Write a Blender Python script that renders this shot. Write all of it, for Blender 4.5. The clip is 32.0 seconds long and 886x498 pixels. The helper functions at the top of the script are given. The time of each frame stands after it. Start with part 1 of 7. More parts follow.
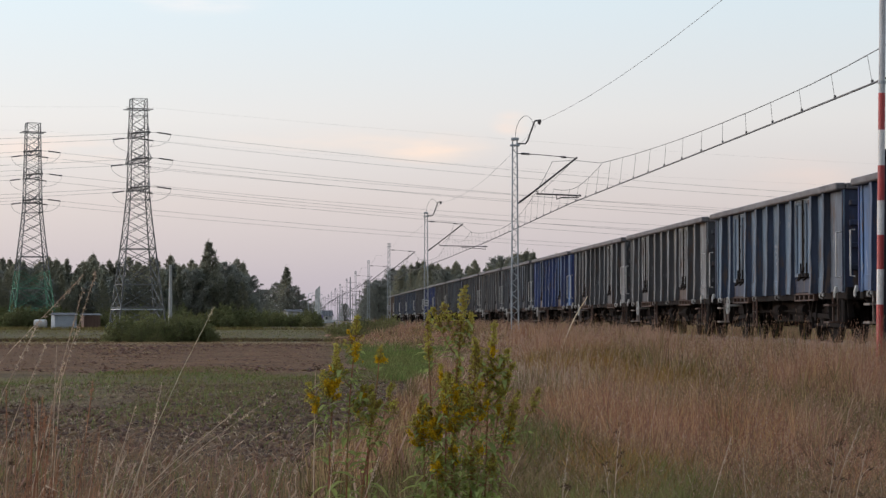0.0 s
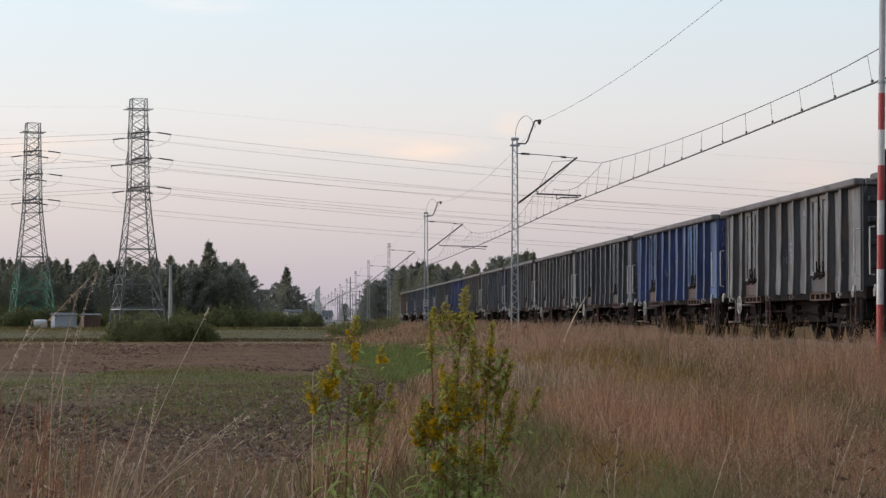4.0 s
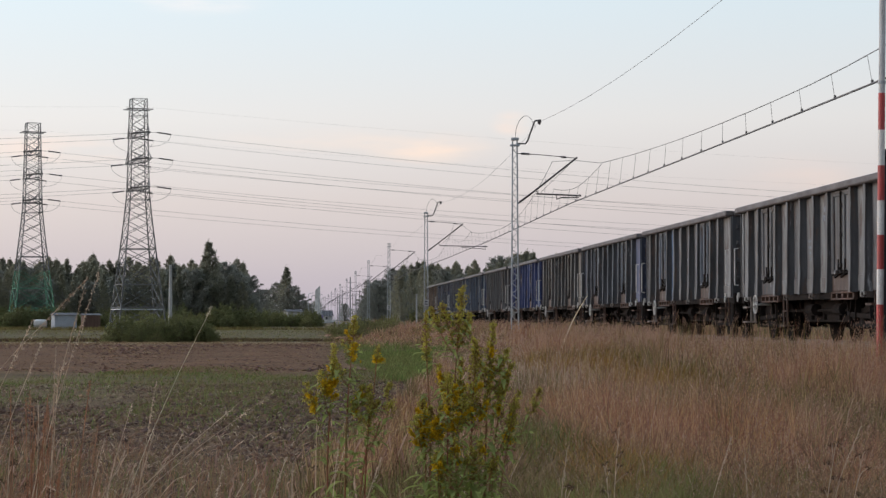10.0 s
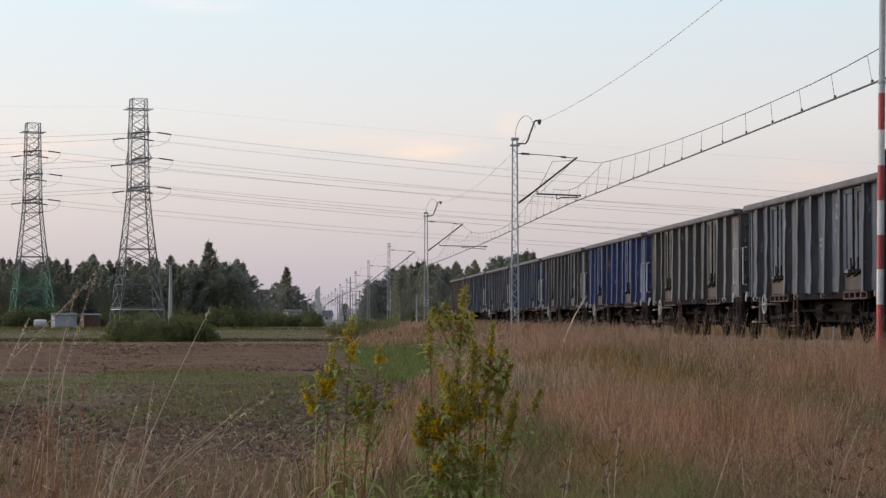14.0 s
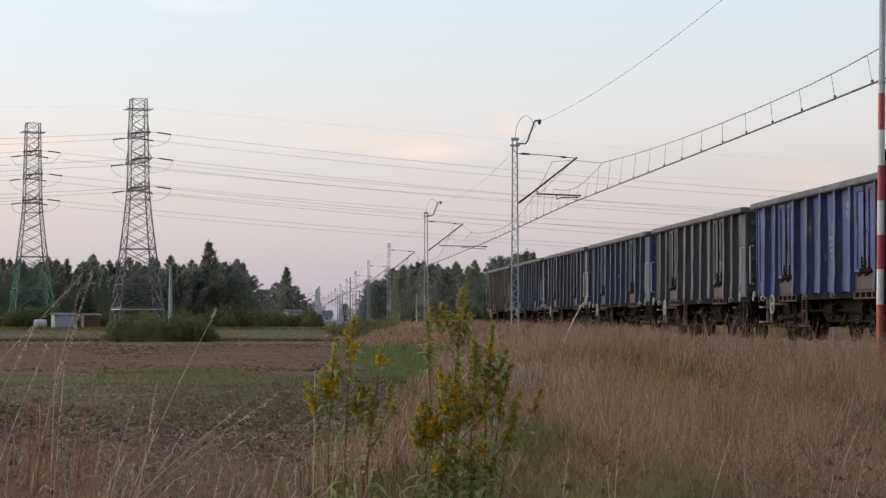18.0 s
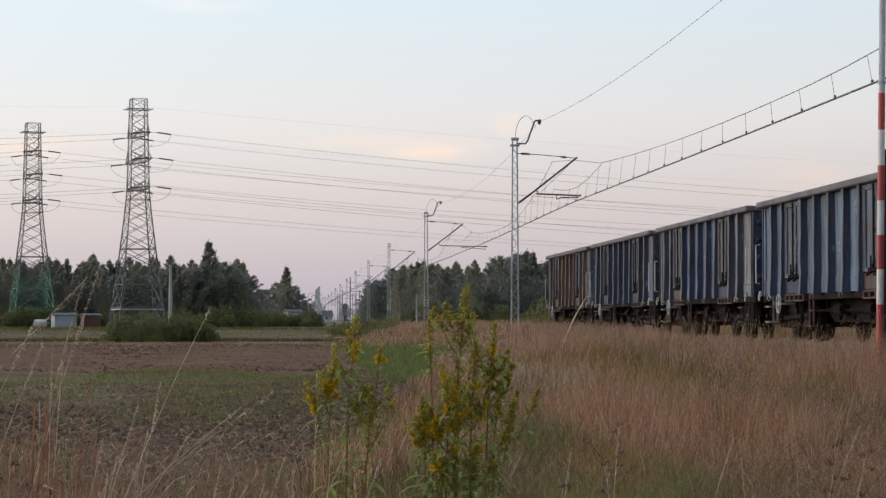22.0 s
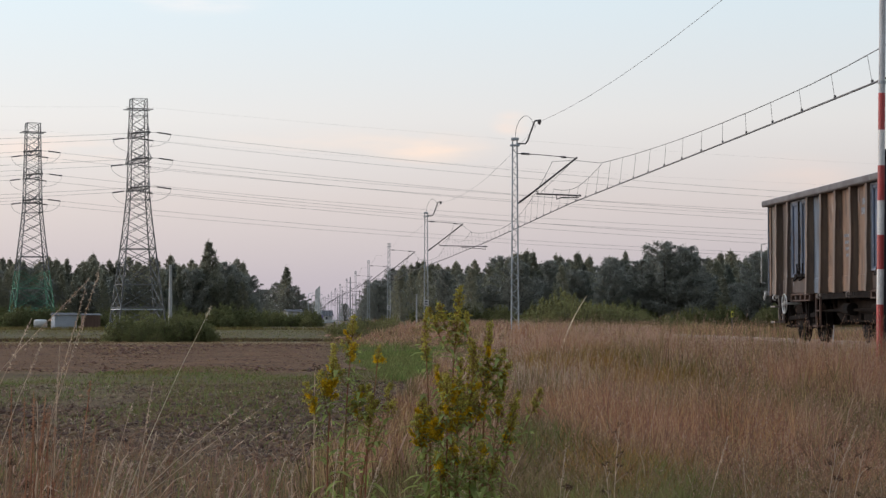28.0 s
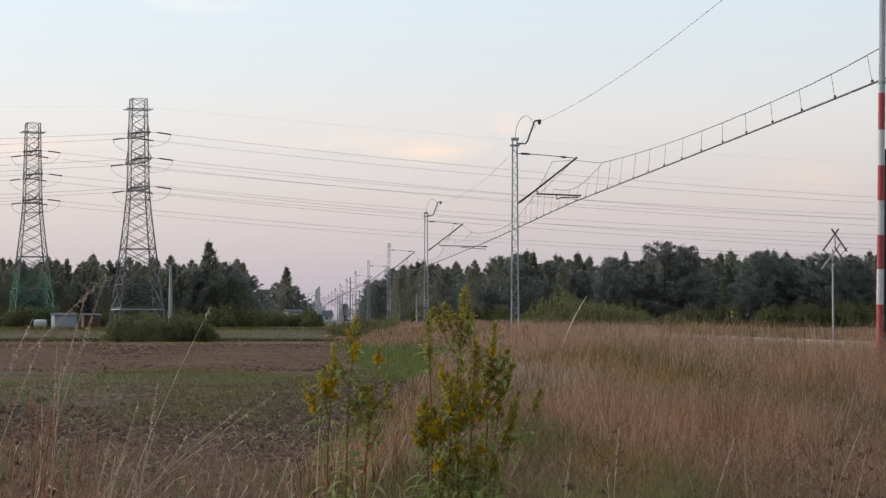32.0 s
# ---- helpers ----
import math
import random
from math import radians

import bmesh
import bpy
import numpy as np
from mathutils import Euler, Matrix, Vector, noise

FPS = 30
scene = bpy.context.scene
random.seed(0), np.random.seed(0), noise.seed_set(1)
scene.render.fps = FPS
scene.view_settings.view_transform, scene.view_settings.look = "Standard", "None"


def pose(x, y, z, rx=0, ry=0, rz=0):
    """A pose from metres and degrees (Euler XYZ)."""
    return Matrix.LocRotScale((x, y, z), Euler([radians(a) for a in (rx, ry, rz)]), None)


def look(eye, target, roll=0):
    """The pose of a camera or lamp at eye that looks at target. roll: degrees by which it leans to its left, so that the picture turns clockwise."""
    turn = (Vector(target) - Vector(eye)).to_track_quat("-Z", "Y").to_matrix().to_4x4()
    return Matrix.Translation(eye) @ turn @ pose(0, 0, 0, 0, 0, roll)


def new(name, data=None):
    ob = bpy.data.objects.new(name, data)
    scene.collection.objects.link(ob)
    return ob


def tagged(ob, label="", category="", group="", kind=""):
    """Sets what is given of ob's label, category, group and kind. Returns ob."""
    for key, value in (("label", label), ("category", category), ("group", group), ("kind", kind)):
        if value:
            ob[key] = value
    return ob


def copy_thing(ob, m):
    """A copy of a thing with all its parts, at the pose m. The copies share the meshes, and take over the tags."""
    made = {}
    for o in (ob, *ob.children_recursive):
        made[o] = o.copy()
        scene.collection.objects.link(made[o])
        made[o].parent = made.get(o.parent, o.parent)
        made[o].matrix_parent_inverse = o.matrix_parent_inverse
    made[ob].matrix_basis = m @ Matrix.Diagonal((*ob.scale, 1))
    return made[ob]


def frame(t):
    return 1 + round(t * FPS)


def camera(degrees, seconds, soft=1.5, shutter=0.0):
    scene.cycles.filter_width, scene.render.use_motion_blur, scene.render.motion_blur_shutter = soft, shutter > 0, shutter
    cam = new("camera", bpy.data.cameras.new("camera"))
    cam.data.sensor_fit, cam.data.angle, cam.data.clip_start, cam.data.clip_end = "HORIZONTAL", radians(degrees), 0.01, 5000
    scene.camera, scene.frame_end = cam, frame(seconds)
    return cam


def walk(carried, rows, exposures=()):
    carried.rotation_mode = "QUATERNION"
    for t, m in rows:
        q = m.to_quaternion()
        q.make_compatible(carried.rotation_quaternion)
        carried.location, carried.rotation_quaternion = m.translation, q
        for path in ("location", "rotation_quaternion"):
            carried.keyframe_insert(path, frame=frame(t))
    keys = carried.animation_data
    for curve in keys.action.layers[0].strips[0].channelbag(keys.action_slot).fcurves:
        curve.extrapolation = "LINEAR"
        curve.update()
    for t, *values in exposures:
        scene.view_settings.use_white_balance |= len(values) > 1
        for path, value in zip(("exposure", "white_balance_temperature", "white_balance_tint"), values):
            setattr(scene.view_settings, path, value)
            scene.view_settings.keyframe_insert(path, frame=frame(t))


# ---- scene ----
cam = camera(23.84, 32.0, soft=1.4)
STAND = pose(0, 0, 1.45, 91.92, 0, -3.943)
walk(cam, [(0, STAND), (32, STAND)])

# ---------------------------------------------------------------- dusk sky and light
TRACK_X, RAIL_Z = 12.25, 0.94


def dusk_sky():
    world = bpy.data.worlds.new("dusk_sky")
    scene.world = world
    world.use_nodes = True
    nt = world.node_tree
    nt.nodes.clear()
    n, l = nt.nodes.new, nt.links.new
    out = n("ShaderNodeOutputWorld")
    sky = n("ShaderNodeTexSky")
    sky.sky_type, sky.sun_disc = "NISHITA", False
    sky.sun_elevation, sky.sun_rotation = radians(6), radians(288)
    bg_sky = n("ShaderNodeBackground")
    bg_sky.inputs[1].default_value = 0.05
    l(sky.outputs[0], bg_sky.inputs[0])
    co = n("ShaderNodeTexCoord")
    sep = n("ShaderNodeSeparateXYZ")
    l(co.outputs["Generated"], sep.inputs[0])
    ramp = n("ShaderNodeValToRGB")
    els = ramp.color_ramp.elements
    stops = [(0.0, (0.415, 0.392, 0.505)), (0.02, (0.452, 0.425, 0.528)), (0.055, (0.588, 0.525, 0.575)),
             (0.095, (0.71, 0.68, 0.71)), (0.15, (0.66, 0.74, 0.815)), (0.35, (0.62, 0.74, 0.88)), (1.0, (0.54, 0.65, 0.83))]
    while len(els) < len(stops):
        els.new(0.5)
    for e, (p, c) in zip(els, stops):
        e.position, e.color = p, (*c, 1)
    l(sep.outputs["Z"], ramp.inputs[0])
    colour = ramp.outputs[0]
    # thin clouds lit pink by the low sun
    noise_node = n("ShaderNodeTexNoise")
    stretch = n("ShaderNodeMapping")
    stretch.inputs["Scale"].default_value = (22, 22, 120)
    l(co.outputs["Generated"], stretch.inputs[0])
    l(stretch.outputs[0], noise_node.inputs["Vector"])
    noise_node.inputs["Scale"].default_value, noise_node.inputs["Detail"].default_value = 1.0, 5
    for (cx, cz, wx, wz, gain, tint) in ((0.062, 0.0815, 0.030, 0.0075, 1.0, (0.92, 0.71, 0.63)), (0.101, 0.093, 0.010, 0.006, 0.9, (0.92, 0.70, 0.63)),
                                    (-0.050, 0.149, 0.034, 0.006, 1.0, (0.84, 0.80, 0.82)), (-0.115, 0.080, 0.045, 0.008, 0.55, (0.90, 0.68, 0.62)),
                                    (0.235, 0.066, 0.03, 0.012, 0.4, (0.86, 0.64, 0.60)), (0.02, 0.085, 0.06, 0.006, 0.4, (0.88, 0.7, 0.64))):
        sub = n("ShaderNodeVectorMath")
        sub.operation = "SUBTRACT"
        sub.inputs[1].default_value = (cx, 0, cz)
        mul = n("ShaderNodeVectorMath")
        mul.operation = "MULTIPLY"
        mul.inputs[1].default_value = (1 / wx, 0, 1 / wz)
        length = n("ShaderNodeVectorMath")
        length.operation = "LENGTH"
        l(co.outputs["Generated"], sub.inputs[0])
        l(sub.outputs[0], mul.inputs[0])
        l(mul.outputs[0], length.inputs[0])
        fall = n("ShaderNodeMapRange")
        fall.interpolation_type = "SMOOTHSTEP"
        fall.inputs["From Min"].default_value, fall.inputs["From Max"].default_value = 1.3, 0.0
        l(length.outputs["Value"], fall.inputs["Value"])
        front = n("ShaderNodeMath")
        front.operation = "GREATER_THAN"
        front.inputs[1].default_value = 0.0
        l(sep.outputs["Y"], front.inputs[0])
        thin = n("ShaderNodeMapRange")
        thin.inputs["From Min"].default_value, thin.inputs["From Max"].default_value = 0.30, 0.58
        l(noise_node.outputs[0], thin.inputs["Value"])
        a = n("ShaderNodeMath")
        a.operation = "MULTIPLY"
        l(fall.outputs[0], a.inputs[0])
        l(thin.outputs[0], a.inputs[1])
        b = n("ShaderNodeMath")
        b.operation = "MULTIPLY"
        l(a.outputs[0], b.inputs[0])
        l(front.outputs[0], b.inputs[1])
        c = n("ShaderNodeMath")
        c.operation = "MULTIPLY"
        c.inputs[1].default_value = gain
        l(b.outputs[0], c.inputs[0])
        mix = n("ShaderNodeMix")
        mix.data_type = "RGBA"
        mix.inputs["B"].default_value = (*tint, 1)
        l(c.outputs[0], mix.inputs["Factor"])
        l(colour, mix.inputs["A"])
        colour = mix.outputs["Result"]
    # brighter towards the set sun on the left, dimmer away from it
    glow = n("ShaderNodeMapRange")
    glow.interpolation_type = "SMOOTHSTEP"
    for key, value in (("From Min", -0.2), ("From Max", -0.95), ("To Min", 0.98), ("To Max", 2.5)):
        glow.inputs[key].default_value = value
    l(sep.outputs["X"], glow.inputs["Value"])
    back = n("ShaderNodeMapRange")
    back.interpolation_type = "SMOOTHSTEP"
    for key, value in (("From Min", 0.25), ("From Max", -0.7), ("To Min", 1.0), ("To Max", 0.55)):
        back.inputs[key].default_value = value
    l(sep.outputs["Y"], back.inputs["Value"])
    level = n("ShaderNodeMath")
    level.operation = "MULTIPLY"
    l(glow.outputs[0], level.inputs[0])
    l(back.outputs[0], level.inputs[1])
    slope = n("ShaderNodeMapRange")
    for key, value in (("From Min", -0.15), ("From Max", 0.28), ("To Min", 1.045), ("To Max", 0.945)):
        slope.inputs[key].default_value = value
    l(sep.outputs["X"], slope.inputs["Value"])
    sloped = n("ShaderNodeMath")
    sloped.operation = "MULTIPLY"
    l(level.outputs[0], sloped.inputs[0])
    l(slope.outputs[0], sloped.inputs[1])
    bg = n("ShaderNodeBackground")
    l(sloped.outputs[0], bg.inputs[1])
    l(colour, bg.inputs[0])
    add = n("ShaderNodeAddShader")
    l(bg.outputs[0], add.inputs[0])
    l(bg_sky.outputs[0], add.inputs[1])
    l(add.outputs[0], out.inputs[0])


dusk_sky()
sun = new("sun", bpy.data.lights.new("sun", "SUN"))
sun.data.energy, sun.data.angle, sun.data.color = 0.65, radians(14), (1.0, 0.82, 0.70)
# low in the west
sun.matrix_world = look((-80, 26, 14), (0, 0, 0))


# ---------------------------------------------------------------- materials
def shade(name, colour, rough=0.8, metal=0.0, second=None, scale=4.0, fine=40.0, spread=0.35, bump=0.15, islands=0.0, paint=False, third=None, ragged=8,
          stretch=(1, 1, 1), spots=0.62, distance=0.01):
    """A procedural surface: two scales of variation between the colours, and fine relief."""
    m = bpy.data.materials.new(name)
    m.use_nodes = True
    nt = m.node_tree
    n, l = nt.nodes.new, nt.links.new
    p = nt.nodes["Principled BSDF"]
    p.inputs["Roughness"].default_value, p.inputs["Metallic"].default_value = rough, metal
    co = n("ShaderNodeTexCoord")
    mp = n("ShaderNodeMapping")
    mp.inputs["Scale"].default_value = stretch
    l(co.outputs["Object"], mp.inputs[0])
    info = n("ShaderNodeObjectInfo")
    shift = n("ShaderNodeVectorMath")
    shift.operation = "MULTIPLY_ADD"
    l(info.outputs["Random"], shift.inputs[0])
    shift.inputs[1].default_value = (37, 53, 71)
    l(mp.outputs[0], shift.inputs[2])
    big, small = n("ShaderNodeTexNoise"), n("ShaderNodeTexNoise")
    for t, s, d in ((big, scale, 4), (small, fine, 6)):
        t.inputs["Scale"].default_value, t.inputs["Detail"].default_value = s, d
        l(shift.outputs[0], t.inputs["Vector"])
    base = n("ShaderNodeMix")
    base.data_type = "RGBA"
    base.inputs["A"].default_value = (*colour, 1)
    base.inputs["B"].default_value = (*(second or [c * (1 - spread) for c in colour]), 1)
    if paint:
        l(info.outputs["Color"], base.inputs["A"])
        dark = n("ShaderNodeMix")
        dark.data_type, dark.blend_type = "RGBA", "MULTIPLY"
        dark.inputs["Factor"].default_value = 1
        dark.inputs["B"].default_value = (0.50, 0.47, 0.45, 1)
        l(info.outputs["Color"], dark.inputs["A"])
        l(dark.outputs["Result"], base.inputs["B"])
    f = n("ShaderNodeMapRange")
    f.inputs["From Min"].default_value, f.inputs["From Max"].default_value = 0.35, 0.65
    l(big.outputs[0], f.inputs["Value"])
    l(f.outputs[0], base.inputs["Factor"])
    colour_out = base.outputs["Result"]
    if third:
        over = n("ShaderNodeMix")
        over.data_type = "RGBA"
        over.inputs["B"].default_value = (*third, 1)
        g = n("ShaderNodeMapRange")
        g.inputs["From Min"].default_value, g.inputs["From Max"].default_value = spots, spots + 0.1
        patch = n("ShaderNodeTexNoise")
        patch.inputs["Scale"].default_value, patch.inputs["Detail"].default_value, patch.inputs["Roughness"].default_value = scale * 1.7, ragged, 0.65
        l(shift.outputs[0], patch.inputs["Vector"])
        l(patch.outputs[0], g.inputs["Value"])
        l(g.outputs[0], over.inputs["Factor"])
        l(colour_out, over.inputs["A"])
        colour_out = over.outputs["Result"]
    if paint:
        # chalky scuffs and scraped patches
        scuff = n("ShaderNodeTexNoise")
        scuff.inputs["Scale"].default_value, scuff.inputs["Detail"].default_value, scuff.inputs["Roughness"].default_value = 2.6, 7, 0.7
        l(shift.outputs[0], scuff.inputs["Vector"])
        g = n("ShaderNodeMapRange")
        for key, value in (("From Min", 0.615), ("From Max", 0.70), ("To Min", 0.0), ("To Max", 0.8)):
            g.inputs[key].default_value = value
        l(scuff.outputs[0], g.inputs["Value"])
        over = n("ShaderNodeMix")
        over.data_type = "RGBA"
        over.inputs["B"].default_value = (0.34, 0.34, 0.35, 1)
        l(g.outputs[0], over.inputs["Factor"])
        l(colour_out, over.inputs["A"])
        colour_out = over.outputs["Result"]
    hsv = n("ShaderNodeHueSaturation")
    l(colour_out, hsv.inputs["Color"])
    v = n("ShaderNodeMapRange")
    rough_tone = 0.45 if name.startswith("grass") else 0.22
    v.inputs["To Min"].default_value, v.inputs["To Max"].default_value = 1 - rough_tone, 1 + rough_tone
    v.inputs["From Min"].default_value, v.inputs["From Max"].default_value = 0.25, 0.75
    l(small.outputs[0], v.inputs["Value"])
    value = v.outputs[0]
    if islands:
        geo = n("ShaderNodeNewGeometry")
        r = n("ShaderNodeMapRange")
        r.inputs["To Min"].default_value, r.inputs["To Max"].default_value = 1 - islands, 1 + islands
        l(geo.outputs["Random Per Island"], r.inputs["Value"])
        k = n("ShaderNodeMath")
        k.operation = "MULTIPLY"
        l(value, k.inputs[0])
        l(r.outputs[0], k.inputs[1])
        value = k.outputs[0]
        h = n("ShaderNodeMapRange")
        h.inputs["To Min"].default_value, h.inputs["To Max"].default_value = 0.5 - islands * 0.05, 0.5 + islands * 0.05
        l(geo.outputs["Random Per Island"], h.inputs["Value"])
        l(h.outputs[0], hsv.inputs["Hue"])
    l(value, hsv.inputs["Value"])
    l(hsv.outputs[0], p.inputs["Base Color"])
    rr = n("ShaderNodeMapRange")
    rr.inputs["To Min"].default_value, rr.inputs["To Max"].default_value = max(rough - 0.12, 0.05), min(rough + 0.12, 1)
    l(small.outputs[0], rr.inputs["Value"])
    l(rr.outputs[0], p.inputs["Roughness"])
    if bump:
        bp = n("ShaderNodeBump")
        bp.inputs["Strength"].default_value, bp.inputs["Distance"].default_value = bump, distance
        l(small.outputs[0], bp.inputs["Height"])
        l(bp.outputs[0], p.inputs["Normal"])
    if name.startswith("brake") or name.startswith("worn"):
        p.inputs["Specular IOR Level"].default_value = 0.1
    if name.startswith("leaf") or name.startswith("grass"):
        p.inputs["Specular IOR Level"].default_value = 0.15
        thin = n("ShaderNodeBsdfTranslucent")
        l(hsv.outputs[0], thin.inputs["Color"])
        blend = n("ShaderNodeMixShader")
        blend.inputs[0].default_value = 0.66 if name in ("leaf_birch", "leaf_aspen", "leaf_bush", "leaf_shrub", "leaf_oak", "leaf_pine") else 0.45
        l(p.outputs[0], blend.inputs[1])
        l(thin.outputs[0], blend.inputs[2])
        l(blend.outputs[0], nt.nodes["Material Output"].inputs[0])
    return m


PAINT = shade("wagon_paint", (0.2, 0.2, 0.2), 0.66, paint=True, third=(0.085, 0.055, 0.042), scale=1.5, fine=14, spots=0.545, stretch=(2.2, 2.2, 0.4), bump=0.25)
RIM = shade("weathered_rim_steel", (0.15, 0.132, 0.13), 0.8, second=(0.095, 0.08, 0.076), third=(0.22, 0.205, 0.20), scale=2, fine=30)
RUST = shade("rusty_steel", (0.095, 0.050, 0.034), 0.9, second=(0.05, 0.030, 0.022), third=(0.12, 0.10, 0.09), scale=3, fine=45)
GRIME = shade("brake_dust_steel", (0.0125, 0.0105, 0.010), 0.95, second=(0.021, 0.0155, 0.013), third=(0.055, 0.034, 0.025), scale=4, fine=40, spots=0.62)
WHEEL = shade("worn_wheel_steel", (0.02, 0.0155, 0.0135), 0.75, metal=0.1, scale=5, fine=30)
PALE = shade("chalky_white_paint", (0.52, 0.50, 0.47), 0.6, second=(0.36, 0.33, 0.30), scale=6, fine=60)
DULL = shade("dull_grey_fittings", (0.24, 0.21, 0.19), 0.75, second=(0.14, 0.10, 0.08), scale=5, fine=50)
MARK = shade("faded_marking_paint", (0.235, 0.245, 0.265), 0.7, second=(0.12, 0.13, 0.155), third=(0.08, 0.085, 0.10), spots=0.5, scale=9, fine=50)
# the sky's sheen on the rails is put into these two colours as pale peach
RAIL = shade("rail_steel", (0.40, 0.29, 0.225), 0.6, metal=0.15, second=(0.28, 0.18, 0.13), scale=3)
HEAD = shade("pale_sheen_rail_head", (0.72, 0.60, 0.51), 0.45, metal=0.25, second=(0.58, 0.46, 0.38), scale=2, bump=0)
SLEEPER = shade("sleeper_concrete", (0.15, 0.125, 0.105), 0.9, scale=4, fine=50)
BALLAST = shade("ballast_stone", (0.085, 0.064, 0.05), 0.95, second=(0.05, 0.039, 0.031), scale=8, fine=24, bump=0.9, distance=0.05)
ZINC = shade("galvanised_steel", (0.44, 0.45, 0.46), 0.55, metal=0.25, second=(0.32, 0.33, 0.34), scale=2, fine=30)
DARKMETAL = shade("dark_bracket_steel", (0.10, 0.085, 0.08), 0.6, metal=0.3, scale=4)
WIRE = shade("copper_wire_dulled", (0.13, 0.12, 0.12), 0.6, metal=0.4, scale=2, bump=0)
LINE = shade("aluminium_conductor", (0.26, 0.25, 0.26), 0.6, metal=0.2, scale=0.5, bump=0)
LATTICE = shade("aged_pylon_steel", (0.105, 0.10, 0.10), 0.7, second=(0.15, 0.145, 0.14), scale=0.6, fine=8)
GREENPAINT = shade("green_pylon_paint", (0.07, 0.225, 0.125), 0.65, second=(0.11, 0.22, 0.145), scale=0.8, fine=9)
GLASS = shade("insulator_glaze", (0.045, 0.03, 0.028), 0.3, scale=5)
CONCRETE = shade("grey_concrete", (0.36, 0.35, 0.34), 0.9, second=(0.28, 0.27, 0.26), scale=1.2, fine=25)
REDPAINT = shade("red_barrier_paint", (0.42, 0.045, 0.04), 0.5, second=(0.34, 0.05, 0.045), scale=4, fine=50)
WHITEPAINT = shade("white_barrier_paint", (0.66, 0.62, 0.59), 0.5, second=(0.55, 0.50, 0.46), scale=4, fine=50)
PALEPOLE = shade("pale_pole_paint", (0.50, 0.48, 0.47), 0.6, second=(0.42, 0.40, 0.39), scale=3, fine=40)
BLACK = shade("black_enamel", (0.02, 0.02, 0.024), 0.5, scale=4)
YELLOW = shade("yellow_reflector", (0.62, 0.56, 0.06), 0.4, scale=6)
SOIL = shade("clod_soil", (0.16, 0.085, 0.046), 0.95, second=(0.075, 0.041, 0.027), scale=3, fine=30, islands=0.45, bump=0.6)
LOAM = shade("clod_loam", (0.215, 0.108, 0.062), 0.95, second=(0.105, 0.054, 0.034), scale=2, fine=20, islands=0.6, bump=0.6)
STRAW = shade("grass_straw", (0.335, 0.228, 0.143), 0.9, second=(0.205, 0.126, 0.074), third=(0.117, 0.094, 0.047), spots=0.55, scale=1.2, fine=5, islands=0.4, bump=0)
TAN = shade("grass_tan", (0.42, 0.25, 0.163), 0.9, second=(0.34, 0.175, 0.092), third=(0.155, 0.13, 0.05), scale=1.0, fine=2.5, islands=0.6, bump=0, spots=0.50, ragged=2, stretch=(1, 0.35, 0.6))
REDDISH = shade("grass_reddish", (0.45, 0.255, 0.17), 0.9, second=(0.37, 0.175, 0.09), scale=1.2, fine=2.5, islands=0.5, bump=0)
OLIVE_GRASS = shade("grass_olive", (0.215, 0.158, 0.065), 0.9, second=(0.118, 0.100, 0.038), scale=1.2, fine=3, islands=0.55, bump=0)
STALK = shade("grass_stalk", (0.64, 0.49, 0.37), 0.85, second=(0.46, 0.33, 0.24), scale=3, fine=20, islands=0.2, bump=0)
RUSTY_STALK = shade("grass_rusty_stalk", (0.30, 0.125, 0.07), 0.85, second=(0.42, 0.24, 0.15), scale=4, fine=20, islands=0.2, bump=0)
AMBER = shade("grass_amber", (0.35, 0.182, 0.066), 0.9, second=(0.225, 0.14, 0.048), scale=1.4, fine=5, islands=0.5, bump=0)
PALE_STALK = shade("grass_bleached_stalk", (0.80, 0.70, 0.52), 0.85, second=(0.66, 0.55, 0.40), scale=3, fine=20, bump=0)
PLUME = shade("grass_plume", (0.53, 0.345, 0.265), 0.95, second=(0.40, 0.235, 0.16), third=(0.27, 0.20, 0.095), scale=1.0, fine=4, islands=0.38, bump=0, spots=0.54, ragged=2, stretch=(1, 0.35, 0.6))
GREEN = shade("grass_green", (0.135, 0.185, 0.05), 0.9, second=(0.205, 0.195, 0.072), scale=0.5, fine=3, islands=0.4, bump=0)
BARK = shade("rough_bark", (0.10, 0.08, 0.065), 0.95, scale=1.5, fine=12, bump=0.5)
BIRCH = shade("birch_bark", (0.40, 0.38, 0.35), 0.85, third=(0.08, 0.07, 0.06), scale=1.2, fine=10, spots=0.55)
# the next four leaf colours are raised and blued to hold distant haze
LEAF_PINE = shade("leaf_pine", (0.205, 0.212, 0.168), 0.9, second=(0.165, 0.174, 0.14), scale=0.35, fine=2, islands=0.16, bump=0)
LEAF_BIRCH = shade("leaf_birch", (0.330, 0.308, 0.218), 0.9, second=(0.275, 0.260, 0.188), scale=0.35, fine=2, islands=0.2, bump=0)
LEAF_OAK = shade("leaf_oak", (0.278, 0.270, 0.226), 0.9, second=(0.222, 0.222, 0.188), scale=0.35, fine=2, islands=0.16, bump=0)
LEAF_ASPEN = shade("leaf_aspen", (0.285, 0.274, 0.202), 0.9, second=(0.226, 0.22, 0.164), scale=0.35, fine=2, islands=0.2, bump=0)
LEAF_BUSH = shade("leaf_bush", (0.245, 0.228, 0.098), 0.9, second=(0.18, 0.175, 0.078), scale=0.5, fine=3, islands=0.4, bump=0)
LEAF_SHRUB = shade("leaf_shrub", (0.190, 0.190, 0.082), 0.9, second=(0.140, 0.140, 0.062), scale=0.5, fine=3, islands=0.35, bump=0)
